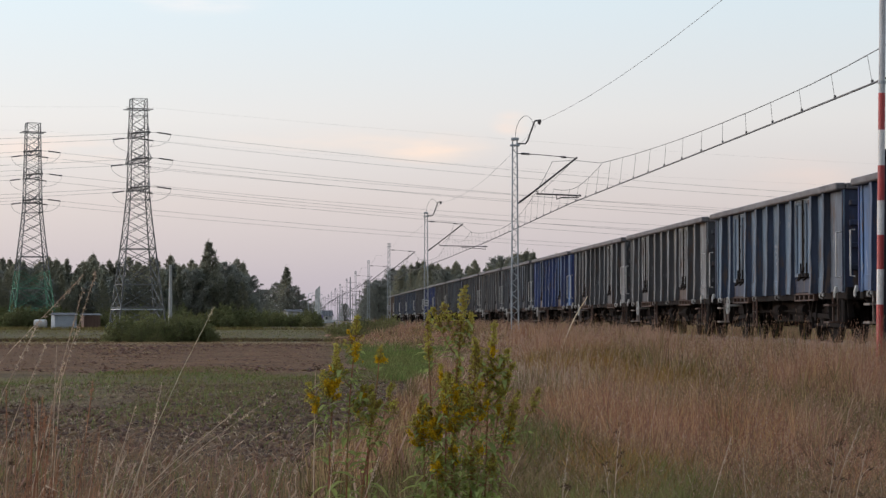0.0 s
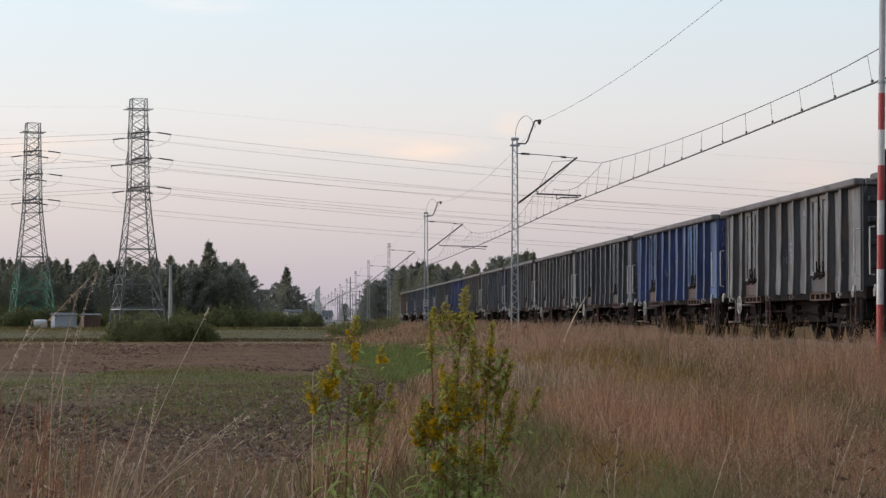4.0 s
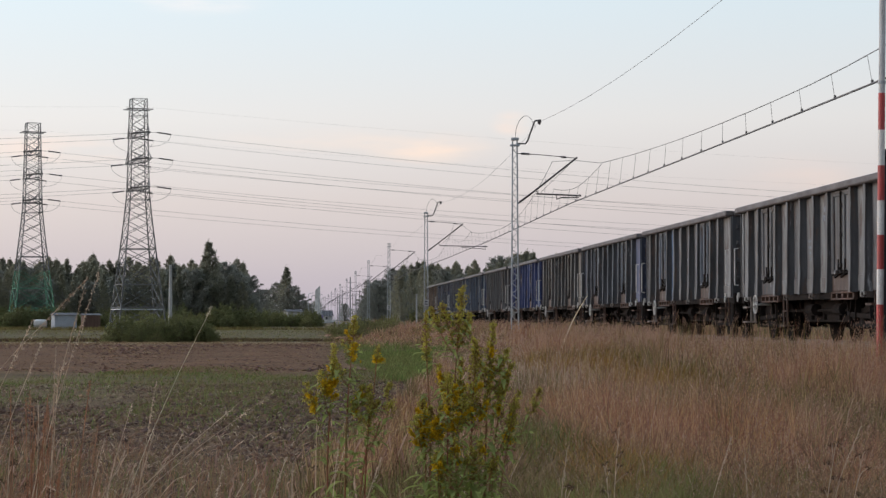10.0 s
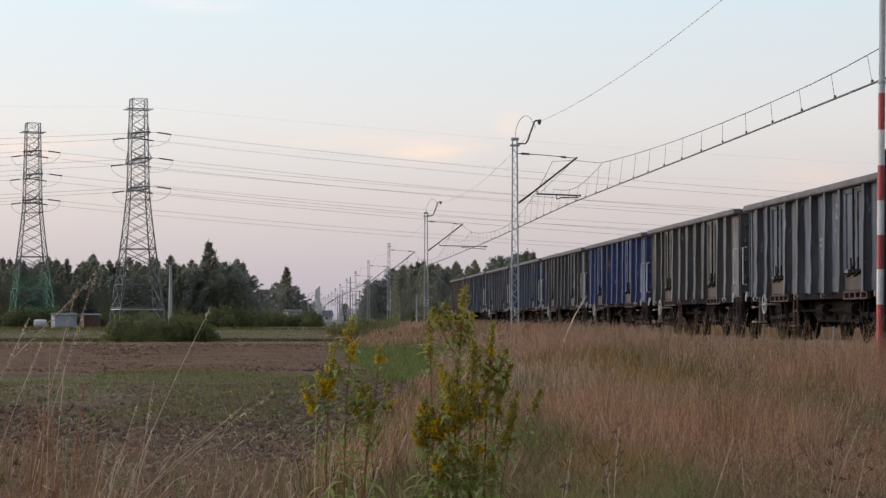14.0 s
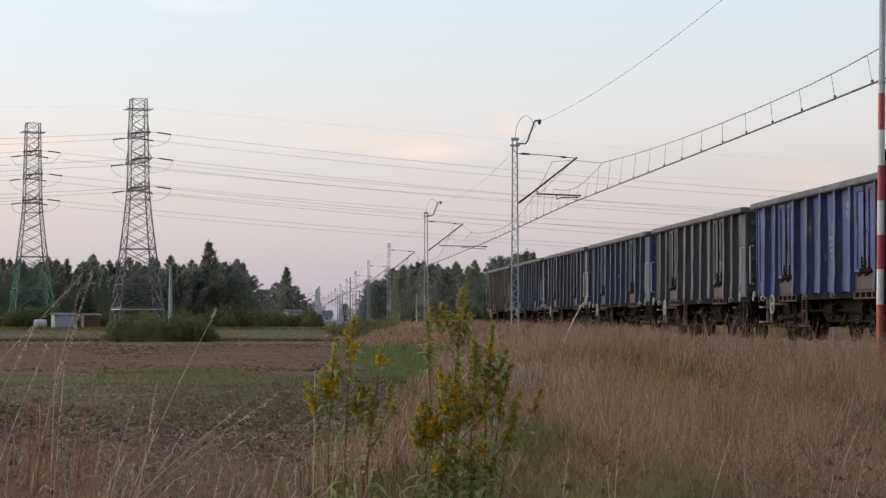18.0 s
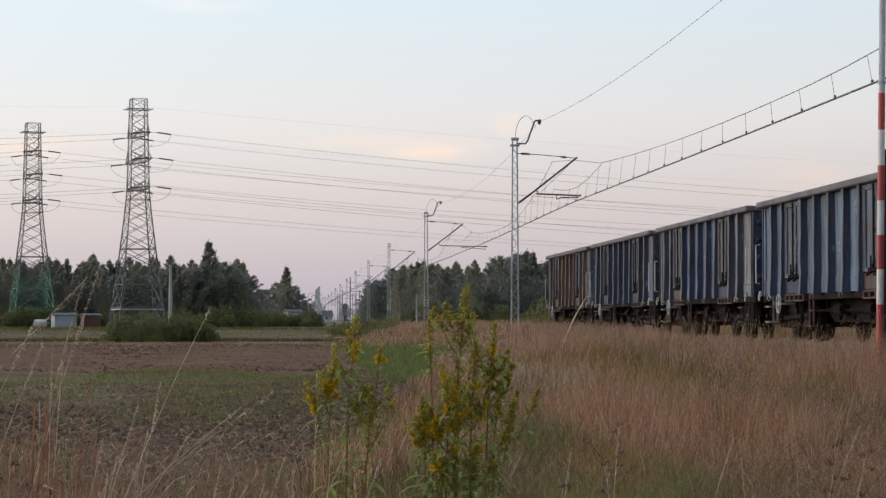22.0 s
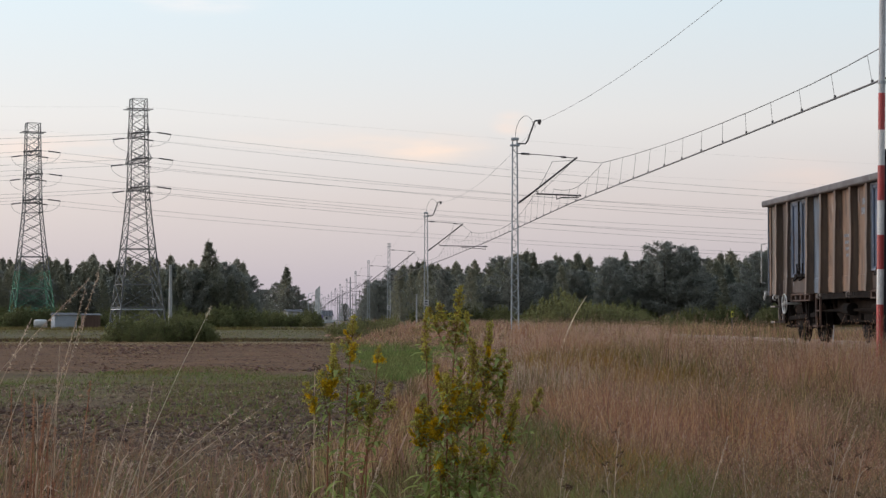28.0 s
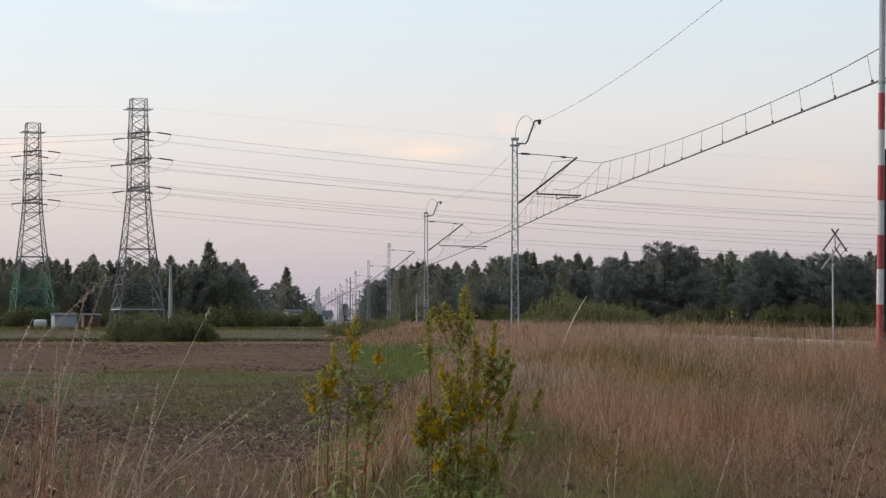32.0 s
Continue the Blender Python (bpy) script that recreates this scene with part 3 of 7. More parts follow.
def overhead_wires():
    reach = MAST_YS
    contact, messenger, earth = [], [], []
    line = thing("overhead_line", "dark overhead contact line with hangers above the track", "overhead line")
    knot = 0.125

    def sag(i, u):
        """Height of the messenger: straight from the bracket to the stitch wire's knot, then a slack curve."""
        low, base, a = (0.36, 7.09, 2.6) if i == 0 else (0.5, 6.94, 5.0)
        v = min(max(u, knot), 1 - knot)
        z = base + (a if v > low else a * 3) * (v - low) ** 2
        return z + (8.5 - z) * (max(knot - u, u - 1 + knot, 0) / knot)

    def stitch(y, m):
        return 7.28 + 0.46 * abs((y - m) / 8.1) ** 1.7

    def side(i, u, most):
        return CONTACT_X + most * math.cos(math.pi * (i + u))

    for i in range(len(reach) - 1):
        a, b = reach[i], reach[i + 1]
        for j in range(16):
            u = j / 16
            y = a + (b - a) * u
            s = (2 * u - 1) ** 2
            contact.append((side(i, u, 0.2), y, 6.54 + 0.06 * s))
            earth.append((MAST_X + 1.1, y, 9.46 + 0.75 * s))
        for u in [0, knot] + [knot + (1 - 2 * knot) * (k + 1) / 14 for k in range(14)]:
            messenger.append((side(i, u, 0.05), a + (b - a) * u, sag(i, u)))
        if i < 7:
            for k in range(21):
                u = (k + 0.5) / 21
                y = a + (b - a) * u
                top = stitch(y, a) if u < knot else stitch(y, b) if u > 1 - knot else sag(i, u)
                q = (side(i, u, 0.2), y, 6.54 + 0.06 * (2 * u - 1) ** 2)
                g = Geo().tube([(side(i, u, 0.05), y, top), q], 0.0055, 4)
                g.box(q[0] - 0.02, q[1] - 0.04, q[2] - 0.02, q[0] + 0.02, q[1] + 0.04, q[2] + 0.08)
                part("hanger", g, WIRE, line)
        if 0 < i < 7:
            part("stitch_wire", Geo().tube([(CONTACT_X, a + dy, stitch(a + dy, a)) for dy in np.linspace(-8.1, 8.1, 15)], 0.011, 4), WIRE, line)
    part("contact_wire", Geo().tube(contact, 0.025, 5), WIRE, line, "dark copper contact wire")
    part("messenger_wire", Geo().tube(messenger, 0.0115, 5), WIRE, line)
    part("earth_wire", Geo().tube(earth, 0.0075, 5), LINE, line)


overhead_wires()


# ---------------------------------------------------------------- pylons and the power line
ARMS = (27.3, 23.6, 19.7)
ARM_REACH = (5.4, 6.7, 5.6)


def pylon(base_mat, lift=0.0):
    py = thing("power_pylon", "tall grey steel lattice power pylon", "pylon", group="power pylons")
    H = 32.4

    def half(z):
        return 1.04 + (1.32 - 1.04) * (H - z) / (H - 19.2) if z > 19.2 else 1.32 + (3.35 - 1.32) * ((19.2 - z) / 19.2) ** 1.12

    levels = [0, 3.0, 6.2, 9.0, 11.2, 13.2, 15.0, 16.6, 18.2, 19.7, 21, 22.3, 23.6, 24.85, 26.1, 27.3, 28.6, 30.0, 31.2, H]
    lower, upper = Geo(), Geo()
    corners = [(-1, -1), (1, -1), (1, 1), (-1, 1)]
    for i in range(len(levels) - 1):
        z0, z1 = levels[i], levels[i + 1]
        g = lower if z1 < 9.1 else upper
        a, b = half(z0), half(z1)
        w = 0.17 if z0 < 12 else 0.14 if z0 < 20 else 0.11
        for k in range(4):
            (ax, ay), (bx, by) = corners[k], corners[(k + 1) % 4]
            g.beam((ax * a, ay * a, z0), (ax * b, ay * b, z1), w)
            g.beam((ax * a, ay * a, z0), (bx * b, by * b, z1), w * 0.5)
            g.beam((bx * a, by * a, z0), (ax * b, ay * b, z1), w * 0.5)
            if i in (1, 2, 4, 8, 9, 12, 15, 17, 19) or i == len(levels) - 2:
                zz, q = (z0, a) if i < len(levels) - 2 else (z1, b)
                g.beam((ax * q, ay * q, zz), (bx * q, by * q, zz), w * 0.65)
            if z0 < 10:
                m = (z0 + z1) / 2
                h = half(m)
                g.beam((ax * h, ay * h, m), ((ax * a + bx * a) / 2, (ay * a + by * a) / 2, z0), w * 0.35)
                g.beam((bx * h, by * h, m), ((ax * a + bx * a) / 2, (ay * a + by * a) / 2, z0), w * 0.35)
    q = half(2.7)
    for k in range(4):
        (ax, ay), (bx, by) = corners[k], corners[(k + 1) % 4]
        part("foot_bar", Geo().beam((ax * q, ay * q, 2.7), (bx * q, by * q, 2.7), 0.14), ZINC if base_mat is LATTICE else GREENPAINT, py)
    part("lower_shaft", lower, base_mat, py, "lower lattice legs, part painted green" if base_mat is GREENPAINT else "")
    part("lattice_shaft", upper, LATTICE, py)
    # bar that carries the earth wires
    for sy in (-1, 1):
        part("top_bar", Geo().beam((-1.9, sy * 1.07, 30.95), (1.9, sy * 1.07, 30.95), 0.11, 0.14), LATTICE, py)
    for level, z in enumerate(ARMS):
        z += lift
        q = half(z)
        out = ARM_REACH[level]
        for s in (-1, 1):
            arm = part("crossarm", Geo().beam((-0.5, s * out, z), (0.5, s * out, z), 0.16), LATTICE, py)
            for sx in (-1, 1):
                part("chord", Geo().beam((sx * q, s * q, z), (sx * 0.35, s * out, z), 0.14), LATTICE, arm)
                part("stay", Geo().beam((sx * q, s * q, z + 1.3), (sx * 0.35, s * out, z + 0.05), 0.10), LATTICE, arm)
                part("brace", Geo().beam((sx * q * 0.7, s * (q + 1.1), z), (sx * q * 0.8, s * (q + 0.7), z + 0.95), 0.07), LATTICE, arm)
                part("brace", Geo().beam((sx * q, s * q, z), (-sx * 0.35, s * out, z + 0.01 * sx), 0.07), LATTICE, arm)
            rings = [(t, 0.12 if i % 2 else 0.07) for i, t in enumerate(np.linspace(0, 1, 17))]
            for sx, near, far, drop in ((1, 1.45, 3.4, 0.24), (-1, 0.8, 2.45, 0.26)):
                part("insulator_string", Geo().lathe((sx * near, s * out, z - 0.02), (sx * far, s * out, z - drop), rings, 8).beam((sx * 0.4, s * out, z), (sx * near, s * out, z - 0.02), 0.05), GLASS, py, "dark string insulator")
            loop = [(0.475 + 2.925 * math.cos(a), s * out, z - 0.25 - 1.75 * math.sin(a)) for a in np.linspace(0, math.pi, 14)]
            part("jumper_loop", Geo().tube(loop, 0.022, 4), LINE, py)
    for k in corners:
        part("footing", Geo().box(k[0] * 3.35 - 0.45, k[1] * 3.35 - 0.45, -0.3, k[0] * 3.35 + 0.45, k[1] * 3.35 + 0.45, 0.3, 0.05), CONCRETE, py)
    return py


PYLONS = ((-22.6, 298.0, 17.0), (-42.1, 336.0, 17.0))
pylon(LATTICE).matrix_basis = pose(PYLONS[0][0], PYLONS[0][1], 0.15, 0, 0, PYLONS[0][2])
pylon(GREENPAINT, 0.35).matrix_basis = pose(PYLONS[1][0], PYLONS[1][1], 0.15, 0, 0, PYLONS[1][2])


def power_line(px, py, turn, lift):
    line = thing("power_line", "six thin sagging conductors of a high voltage line", "power line")
    c, s = math.cos(radians(turn)), math.sin(radians(turn))

    def at(x, y, z):
        return (px + c * x - s * y, py + s * x + c * y, z + 0.15)

    for z, out in zip(ARMS, ARM_REACH):
        for sy in (-out, out):
            for sx, far, a, b, reach in ((1, 3.4, 0.0825, 0.000234, 190), (-1, 2.45, 0.078, 0.0002, 130)):
                pts = []
                for i in range(19):
                    d = reach * i / 18
                    pts.append(at(sx * (far + d), sy, z + lift - 0.25 - a * d + b * d * d))
                part("conductor", Geo().tube(pts, 0.018, 4), LINE, line)
    for sx, a, reach in ((1, 0.06, 190), (-1, 0.04, 130)):
        pts = [at(sx * (1.2 + reach * i / 12), 0, 31.3 - a * reach * i / 12 + 0.00016 * (reach * i / 12) ** 2) for i in range(13)]
        part("earth_wire", Geo().tube(pts, 0.005, 4), LINE, line)


for q, lift in zip(PYLONS, (0.0, 0.35)):
    power_line(*q, lift)


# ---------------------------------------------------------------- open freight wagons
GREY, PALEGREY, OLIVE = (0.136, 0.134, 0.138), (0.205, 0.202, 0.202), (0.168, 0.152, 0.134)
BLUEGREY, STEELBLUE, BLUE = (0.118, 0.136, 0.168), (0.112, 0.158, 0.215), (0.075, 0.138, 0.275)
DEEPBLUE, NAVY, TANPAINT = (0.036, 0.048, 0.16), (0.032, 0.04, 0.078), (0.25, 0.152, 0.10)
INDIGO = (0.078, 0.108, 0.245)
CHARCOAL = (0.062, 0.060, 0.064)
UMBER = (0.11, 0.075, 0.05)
HALF, PANEL_X = 6.4, 1.325
POSTS = (-6.33, -5.2, -4.15, -2.35, -1.17, 0.0, 1.17, 2.35, 4.15, 5.2, 6.33)
BOTTOM, TOP = 1.07, 3.25


def post_mesh(seed):
    """A pressed-steel post, knocked a little out of line by years of loading."""
    rnd = random.Random(seed)
    g = Geo()
    levels = (BOTTOM - 0.02, 1.5, 1.9, 2.35, 2.8, TOP - 0.10)
    vs = []
    for i, z in enumerate(levels):
        u = i / 5
        bend = 0.0 if i in (0, 5) else rnd.uniform(-0.013, 0.013) * min(seed, 1)
        deep = 0.158 - 0.026 * u - (0.0 if i in (0, 5) else rnd.uniform(0, 0.02))
        vs += [(0, -0.075 + bend, z), (deep, -0.05 + bend, z), (deep, 0.05 + bend, z), (0, 0.075 + bend, z)]
    fs = [(0, 3, 2, 1), (20, 21, 22, 23)]
    for i in range(5):
        k = 4 * i
        fs += [(k, k + 1, k + 5, k + 4), (k + 1, k + 2, k + 6, k + 5), (k + 2, k + 3, k + 7, k + 6), (k + 3, k, k + 4, k + 7)]
    return g.add(vs, fs).mesh("rib", PAINT)


RIBS = [post_mesh(i) for i in range(7)]


def flange_mesh(rib):
    """The narrow outer strip of a post, coloured as lit paint beside its shaded web."""
    g = Geo()
    vs = []
    for i in range(6):
        (x0, y0, z), (_, y1, _) = rib.vertices[4 * i + 1].co, rib.vertices[4 * i + 2].co
        vs += [(x0 - 0.004, y0 - 0.02, z), (x0 + 0.014, y0 - 0.02, z), (x0 + 0.014, y1 + 0.02, z), (x0 - 0.004, y1 + 0.02, z)]
    fs = [(0, 3, 2, 1), (20, 21, 22, 23)]
    for i in range(5):
        k = 4 * i
        fs += [(k, k + 1, k + 5, k + 4), (k + 1, k + 2, k + 6, k + 5), (k + 2, k + 3, k + 7, k + 6), (k + 3, k, k + 4, k + 7)]
    return g.add(vs, fs).mesh("flange", PAINT)


FLANGES = [flange_mesh(r) for r in RIBS]


def wagon():
    w = thing("freight_wagon", "weathered open-top steel freight wagon", "freight wagon", group="wagons of the train")
    part("floor", Geo().box(-1.30, -HALF + 0.05, 1.18, 1.30, HALF - 0.05, 1.26), RUST, w)
    rib_mesh = RIBS[0]
    gaps = [(POSTS[i], POSTS[i + 1]) for i in range(10)]
    panel_meshes = {}
    leaf_mesh = Geo().box(0, -0.40, 1.42, 0.035, 0.40, TOP - 0.14, 0.012)
    for dy in (-0.33, 0.33):
        leaf_mesh.box(0.03, dy - 0.045, 1.44, 0.075, dy + 0.045, TOP - 0.16, 0.012)
    for dz in (1.47, TOP - 0.21):
        leaf_mesh.box(0.03, -0.285, dz - 0.045, 0.07, 0.285, dz + 0.045, 0.012)
    leaf_mesh = leaf_mesh.mesh("leaf", PAINT)
    edge_mesh = Geo()
    for dy in (-0.385, 0.385):
        edge_mesh.box(0.03, dy - 0.022, 1.43, 0.085, dy + 0.022, TOP - 0.15, 0.006)
    edge_mesh.box(0.03, -0.36, TOP - 0.19, 0.085, 0.36, TOP - 0.15, 0.006).box(0.03, -0.36, 1.43, 0.085, 0.36, 1.47, 0.006)
    edge_mesh = edge_mesh.mesh("leaf_edge", PAINT)
    latch_mesh = Geo().box(0.03, -0.10, 1.40, 0.13, 0.10, 1.50, 0.015).beam((0.09, -0.3, 1.36), (0.09, 0.22, 1.46), 0.035).tube([(0.1, 0.05, 1.48), (0.1, 0.05, 1.72)], 0.018, 5).mesh("latch", GRIME)
    rod_mesh = Geo().tube([(0.10, 0, 1.42), (0.10, 0, 3.08)], 0.028, 6)
    for z in (1.6, 2.2, 2.8):
        rod_mesh.box(0.03, -0.06, z - 0.04, 0.12, 0.06, z + 0.04, 0.01)
    rod_mesh = rod_mesh.tube([(0.12, 0.0, 1.55), (0.15, 0.03, 1.50), (0.15, 0.26, 1.42)], 0.02, 5).mesh("lock_rod", GRIME)
    hinge_mesh = Geo().tube([(0.06, 0, 1.5), (0.06, 0, 3.05)], 0.012, 5)
    for z in (1.75, 2.3, 2.85):
        hinge_mesh.lathe((0.06, 0, z - 0.07), (0.06, 0, z + 0.07), [(0, 0.03), (1, 0.03)], 6)
    hinge_mesh = hinge_mesh.mesh("hinge", GRIME)
    corner_mesh = Geo().box(0, -0.10, BOTTOM - 0.02, 0.03, 0.10, TOP - 0.1, 0.01).mesh("corner_post", PAINT)
    sill_mesh = Geo().box(0, -0.86, 1.08, 0.05, 0.86, 1.40, 0.012).mesh("door_sill", PAINT)
    for s in (1, -1):
        turn = pose(0, 0, 0, 0, 0, 0 if s > 0 else 180)
        for y in POSTS:
            if abs(y) > 6:
                part("corner_post", corner_mesh, None, w, at=pose(s * PANEL_X, y, 0, 0, 0, 0 if s > 0 else 180))
                continue
            rib = part("rib", rib_mesh, None, w, at=pose(s * PANEL_X, y, 0, 0, 0, 0 if s > 0 else 180))
            part("flange", FLANGES[0], None, rib, "outer strip in the lit tone of the post's paint")
        for a, b in gaps:
            mid, span = (a + b) / 2, b - a
            if abs(abs(mid) - 3.25) < 0.05:
                door = part("door", Geo().box(-0.05, -0.86, 1.40, 0.0, 0.86, TOP - 0.1), PAINT, w, "double side door", at=pose(s * (PANEL_X - 0.02), mid, 0, 0, 0, 0 if s > 0 else 180))
                for dy in (-0.43, 0.43):
                    part("door_leaf", leaf_mesh, None, door, at=pose(0.002, dy, 0))
                    part("leaf_edge", edge_mesh, None, door, "pale door edging", at=pose(0.004, dy, 0))
                    part("latch", latch_mesh, None, door, "grimy door latch", at=pose(0.004, dy * 0.6, 0))
                part("lock_rod", rod_mesh, None, door, "dark upright lock rod")
                for dy in (-0.84, 0.84):
                    part("hinge", hinge_mesh, None, door, at=pose(0, dy, 0))
                part("door_sill", sill_mesh, None, w, "rust-brown sill under the door", at=pose(s * PANEL_X, mid, 0, 0, 0, 0 if s > 0 else 180))
            else:
                key = round(span, 2)
                if key not in panel_meshes:
                    g = Geo()
                    h = span / 2
                    # plate slightly dished between its posts
                    ny, rows = 5, (0.0, 0.10, 0.145, 0.155, 0.35, 0.6, 0.8, 1.0)
                    nz = len(rows)
                    vs = []
                    for layer in (0, 1):
                        for i in range(ny):
                            for j in range(nz):
                                u, v = i / (ny - 1), rows[j]
                                dish = (0.002, 0.006, 0.006)[j] if j < 3 else -0.03 * math.sin(math.pi * u) * math.sin(math.pi * v)
                                vs.append((dish - 0.02 * layer, -h + span * u, BOTTOM + (TOP - 0.1 - BOTTOM) * v))
                    k = ny * nz
                    fs = []
                    for i in range(ny - 1):
                        for j in range(nz - 1):
                            q = i * nz + j
                            fs.append((q, q + nz, q + nz + 1, q + 1))
                            fs.append((k + q + 1, k + q + nz + 1, k + q + nz, k + q))
                    g.add(vs, fs)
                    panel_meshes[key] = g.mesh("side_panel", PAINT)
                part("side_panel", panel_meshes[key], None, w, at=pose(s * PANEL_X, mid, 0, 0, 0, 0 if s > 0 else 180))
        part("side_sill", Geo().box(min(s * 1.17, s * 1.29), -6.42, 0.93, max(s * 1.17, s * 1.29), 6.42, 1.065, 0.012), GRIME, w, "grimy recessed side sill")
        # rusted hinge beam with open pockets under each door
        for mid in (-3.25, 3.25):
            g = Geo().box(0, -0.88, 1.03, 0.10, 0.88, 1.075, 0.008).box(0, -0.88, 0.90, 0.10, 0.88, 0.935, 0.008)
            for dy in (-0.84, -0.42, 0.0, 0.42, 0.84):
                g.box(0.01, dy - 0.05, 0.93, 0.09, dy + 0.05, 1.035)
            part("hinge_beam", g, RUST, w, "rust-brown hinge beam below the door", at=pose(s * 1.30, mid, 0, 0, 0, 0 if s > 0 else 180))
        for y in (-5.2, -1.17, 1.17, 5.2):
            g = Geo().box(0, -0.03, 0.98, 0.05, 0.03, 1.12, 0.01).tube([(0.05, 0, 1.06), (0.10, 0, 1.03), (0.10, 0, 0.96), (0.04, 0, 0.94)], 0.016, 5)
            part("rope_hook", g, PALE if abs(y) > 2 else DULL, w, "small worn rope hook", at=pose(s * 1.44, y, 0, 0, 0, 0 if s > 0 else 180))
        part("handwheel", Geo().lathe((0, 0, 0), (0.03, 0, 0), [(0, 0.02), (0.01, 0.06), (1, 0.06)], 10).tube([(0.02, 0.21 * math.cos(a), 0.21 * math.sin(a)) for a in np.linspace(0, 2 * math.pi, 21)], 0.017, 5)
             .beam((0.02, -0.21, 0), (0.02, 0.21, 0), 0.02).beam((0.02, 0, -0.21), (0.02, 0, 0.21), 0.02).tube([(0, 0, 0), (-0.6, 0, 0)], 0.025, 5), PALE, w, "chalky pale brake handwheel", at=pose(s * 1.47, 3.7 if s > 0 else 4.3, 0.86, 0, 0, 0 if s > 0 else 180))
        for e in (-1, 1):
            y = e * 5.75
            g = Geo()
            for dz in (0.45, 0.80):
                g.box(-0.12, -0.21, dz - 0.02, 0.12, 0.21, dz + 0.02)
            g.beam((0.08, -0.2, 0.43), (0.08, -0.2, 1.1), 0.04).beam((0.08, 0.2, 0.43), (0.08, 0.2, 1.1), 0.04)
            part("step", g, DULL if e > 0 else RUST, w, at=pose(s * 1.36, y - e * 0.25, 0))
            g = Geo().tube([(0, 0, 1.35), (0.09, 0, 1.36), (0.09, 0, 2.25), (0, 0, 2.26)], 0.017, 5)
            part("handrail", g, PALE, w, "chalky white grab rail", at=pose(s * 1.43, e * 6.47, 0, 0, 0, 0 if s > 0 else 180))
            g = Geo().box(-0.03, -0.035, 1.04, 0.03, 0.035, 1.17, 0.012).tube([(0.03, 0.05 * math.cos(a), 1.02 + 0.07 * math.sin(a)) for a in np.linspace(0, 2 * math.pi, 11)], 0.015, 5)
            part("lashing_ring", g, PALE, w, "pale worn lashing ring", at=pose(s * 1.47, e * 6.25, 0, 0, 0, 0 if s > 0 else 180))
    # writing too small to read
    for s in (1, -1):
        g = Geo()
        rnd = random.Random(5)
        for k in range(4):
            g.box(0, -0.32 + 0.05 * k, 2.15 - 0.13 * k, 0.006, 0.05 + 0.3 * rnd.random(), 2.21 - 0.13 * k)
        part("marking", g, MARK, w, "rows of small white lettering, unreadable", at=pose(s * (PANEL_X + 0.008), s * 0.58, 0, 0, 0, 0 if s > 0 else 180))
        part("marking", Geo().box(0, -0.18, 2.55, 0.006, 0.16, 2.68).box(0, -0.12, 2.74, 0.006, 0.10, 2.86), MARK, w, at=pose(s * (PANEL_X + 0.008), s * 1.75, 0, 0, 0, 0 if s > 0 else 180))
    for e in (-1, 1):
        g = Geo().box(-1.38, -0.03, BOTTOM, 1.38, 0.03, TOP - 0.1)
        part("end_wall", g, PAINT, w, at=pose(0, e * 6.39, 0))
        for z in (1.55, 2.0, 2.45, 2.85):
            part("end_rib", Geo().box(-1.24, -0.045, z - 0.06, 1.24, 0.045, z + 0.06, 0.02), PAINT, w, at=pose(0, e * 6.43, 0))
        part("headstock", Geo().box(-1.32, -0.10, 0.90, 1.32, 0.12, 1.16, 0.02), GRIME, w, at=pose(0, e * 6.42, 0))
        for s in (-1, 1):
            part("buffer", Geo().lathe((0, 0, 0), (0, e * 0.56, 0), [(0, 0.14), (0.45, 0.14), (0.46, 0.10), (0.86, 0.10), (0.87, 0.24), (1, 0.23)], 14), GRIME, w, at=pose(s * 0.875, e * 6.46, 1.02))
        part("coupling", Geo().beam((0, 0, 1.02), (0, e * 0.35, 1.0), 0.12).tube([(0.05, e * 0.3, 1.0), (0.06, e * 0.55, 0.9), (-0.06, e * 0.55, 0.9), (-0.05, e * 0.3, 1.0)], 0.03, 6), GRIME, w, at=pose(0, e * 6.4, 0))
    g = Geo()
    for s in (-1, 1):
        g.box(s * 1.41 - 0.11, -6.45, TOP - 0.14, s * 1.41 + 0.11, 6.45, TOP, 0.025)
    for e in (-1, 1):
        g.box(-1.30, e * 6.40 - 0.09, TOP - 0.135, 1.30, e * 6.40 + 0.09, TOP - 0.003, 0.02)
    part("top_rim", g, RIM, w, "dusty brown-grey top rim")
    g = Geo()
    for s in (-0.35, 0.35):
        g.box(s - 0.06, -6.4, 0.85, s + 0.06, 6.4, 1.18)
    for y in (-5.2, -4.6, -2.4, -0.8, 0.8, 2.4, 4.6, 5.2):
        g.box(-1.3, y - 0.06, 0.98, 1.3, y + 0.06, 1.18)
    g.box(-0.9, -1.2, 0.62, -0.3, 0.4, 0.95, 0.04).lathe((0.6, -0.9, 0.72), (0.6, 0.5, 0.72), [(0, 0.10), (0.05, 0.2), (0.95, 0.2), (1, 0.1)], 10)
    g.tube([(0.95, -3.2, 0.7), (0.95, 3.0, 0.7)], 0.03, 5).tube([(-0.95, -3.2, 0.7), (-0.95, 3.0, 0.7)], 0.03, 5)
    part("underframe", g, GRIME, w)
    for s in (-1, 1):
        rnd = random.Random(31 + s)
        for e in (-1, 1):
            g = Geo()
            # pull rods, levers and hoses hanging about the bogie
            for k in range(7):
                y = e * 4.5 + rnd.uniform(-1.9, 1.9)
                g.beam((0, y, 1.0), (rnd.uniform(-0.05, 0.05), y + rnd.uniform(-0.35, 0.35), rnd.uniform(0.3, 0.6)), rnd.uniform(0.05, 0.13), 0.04)
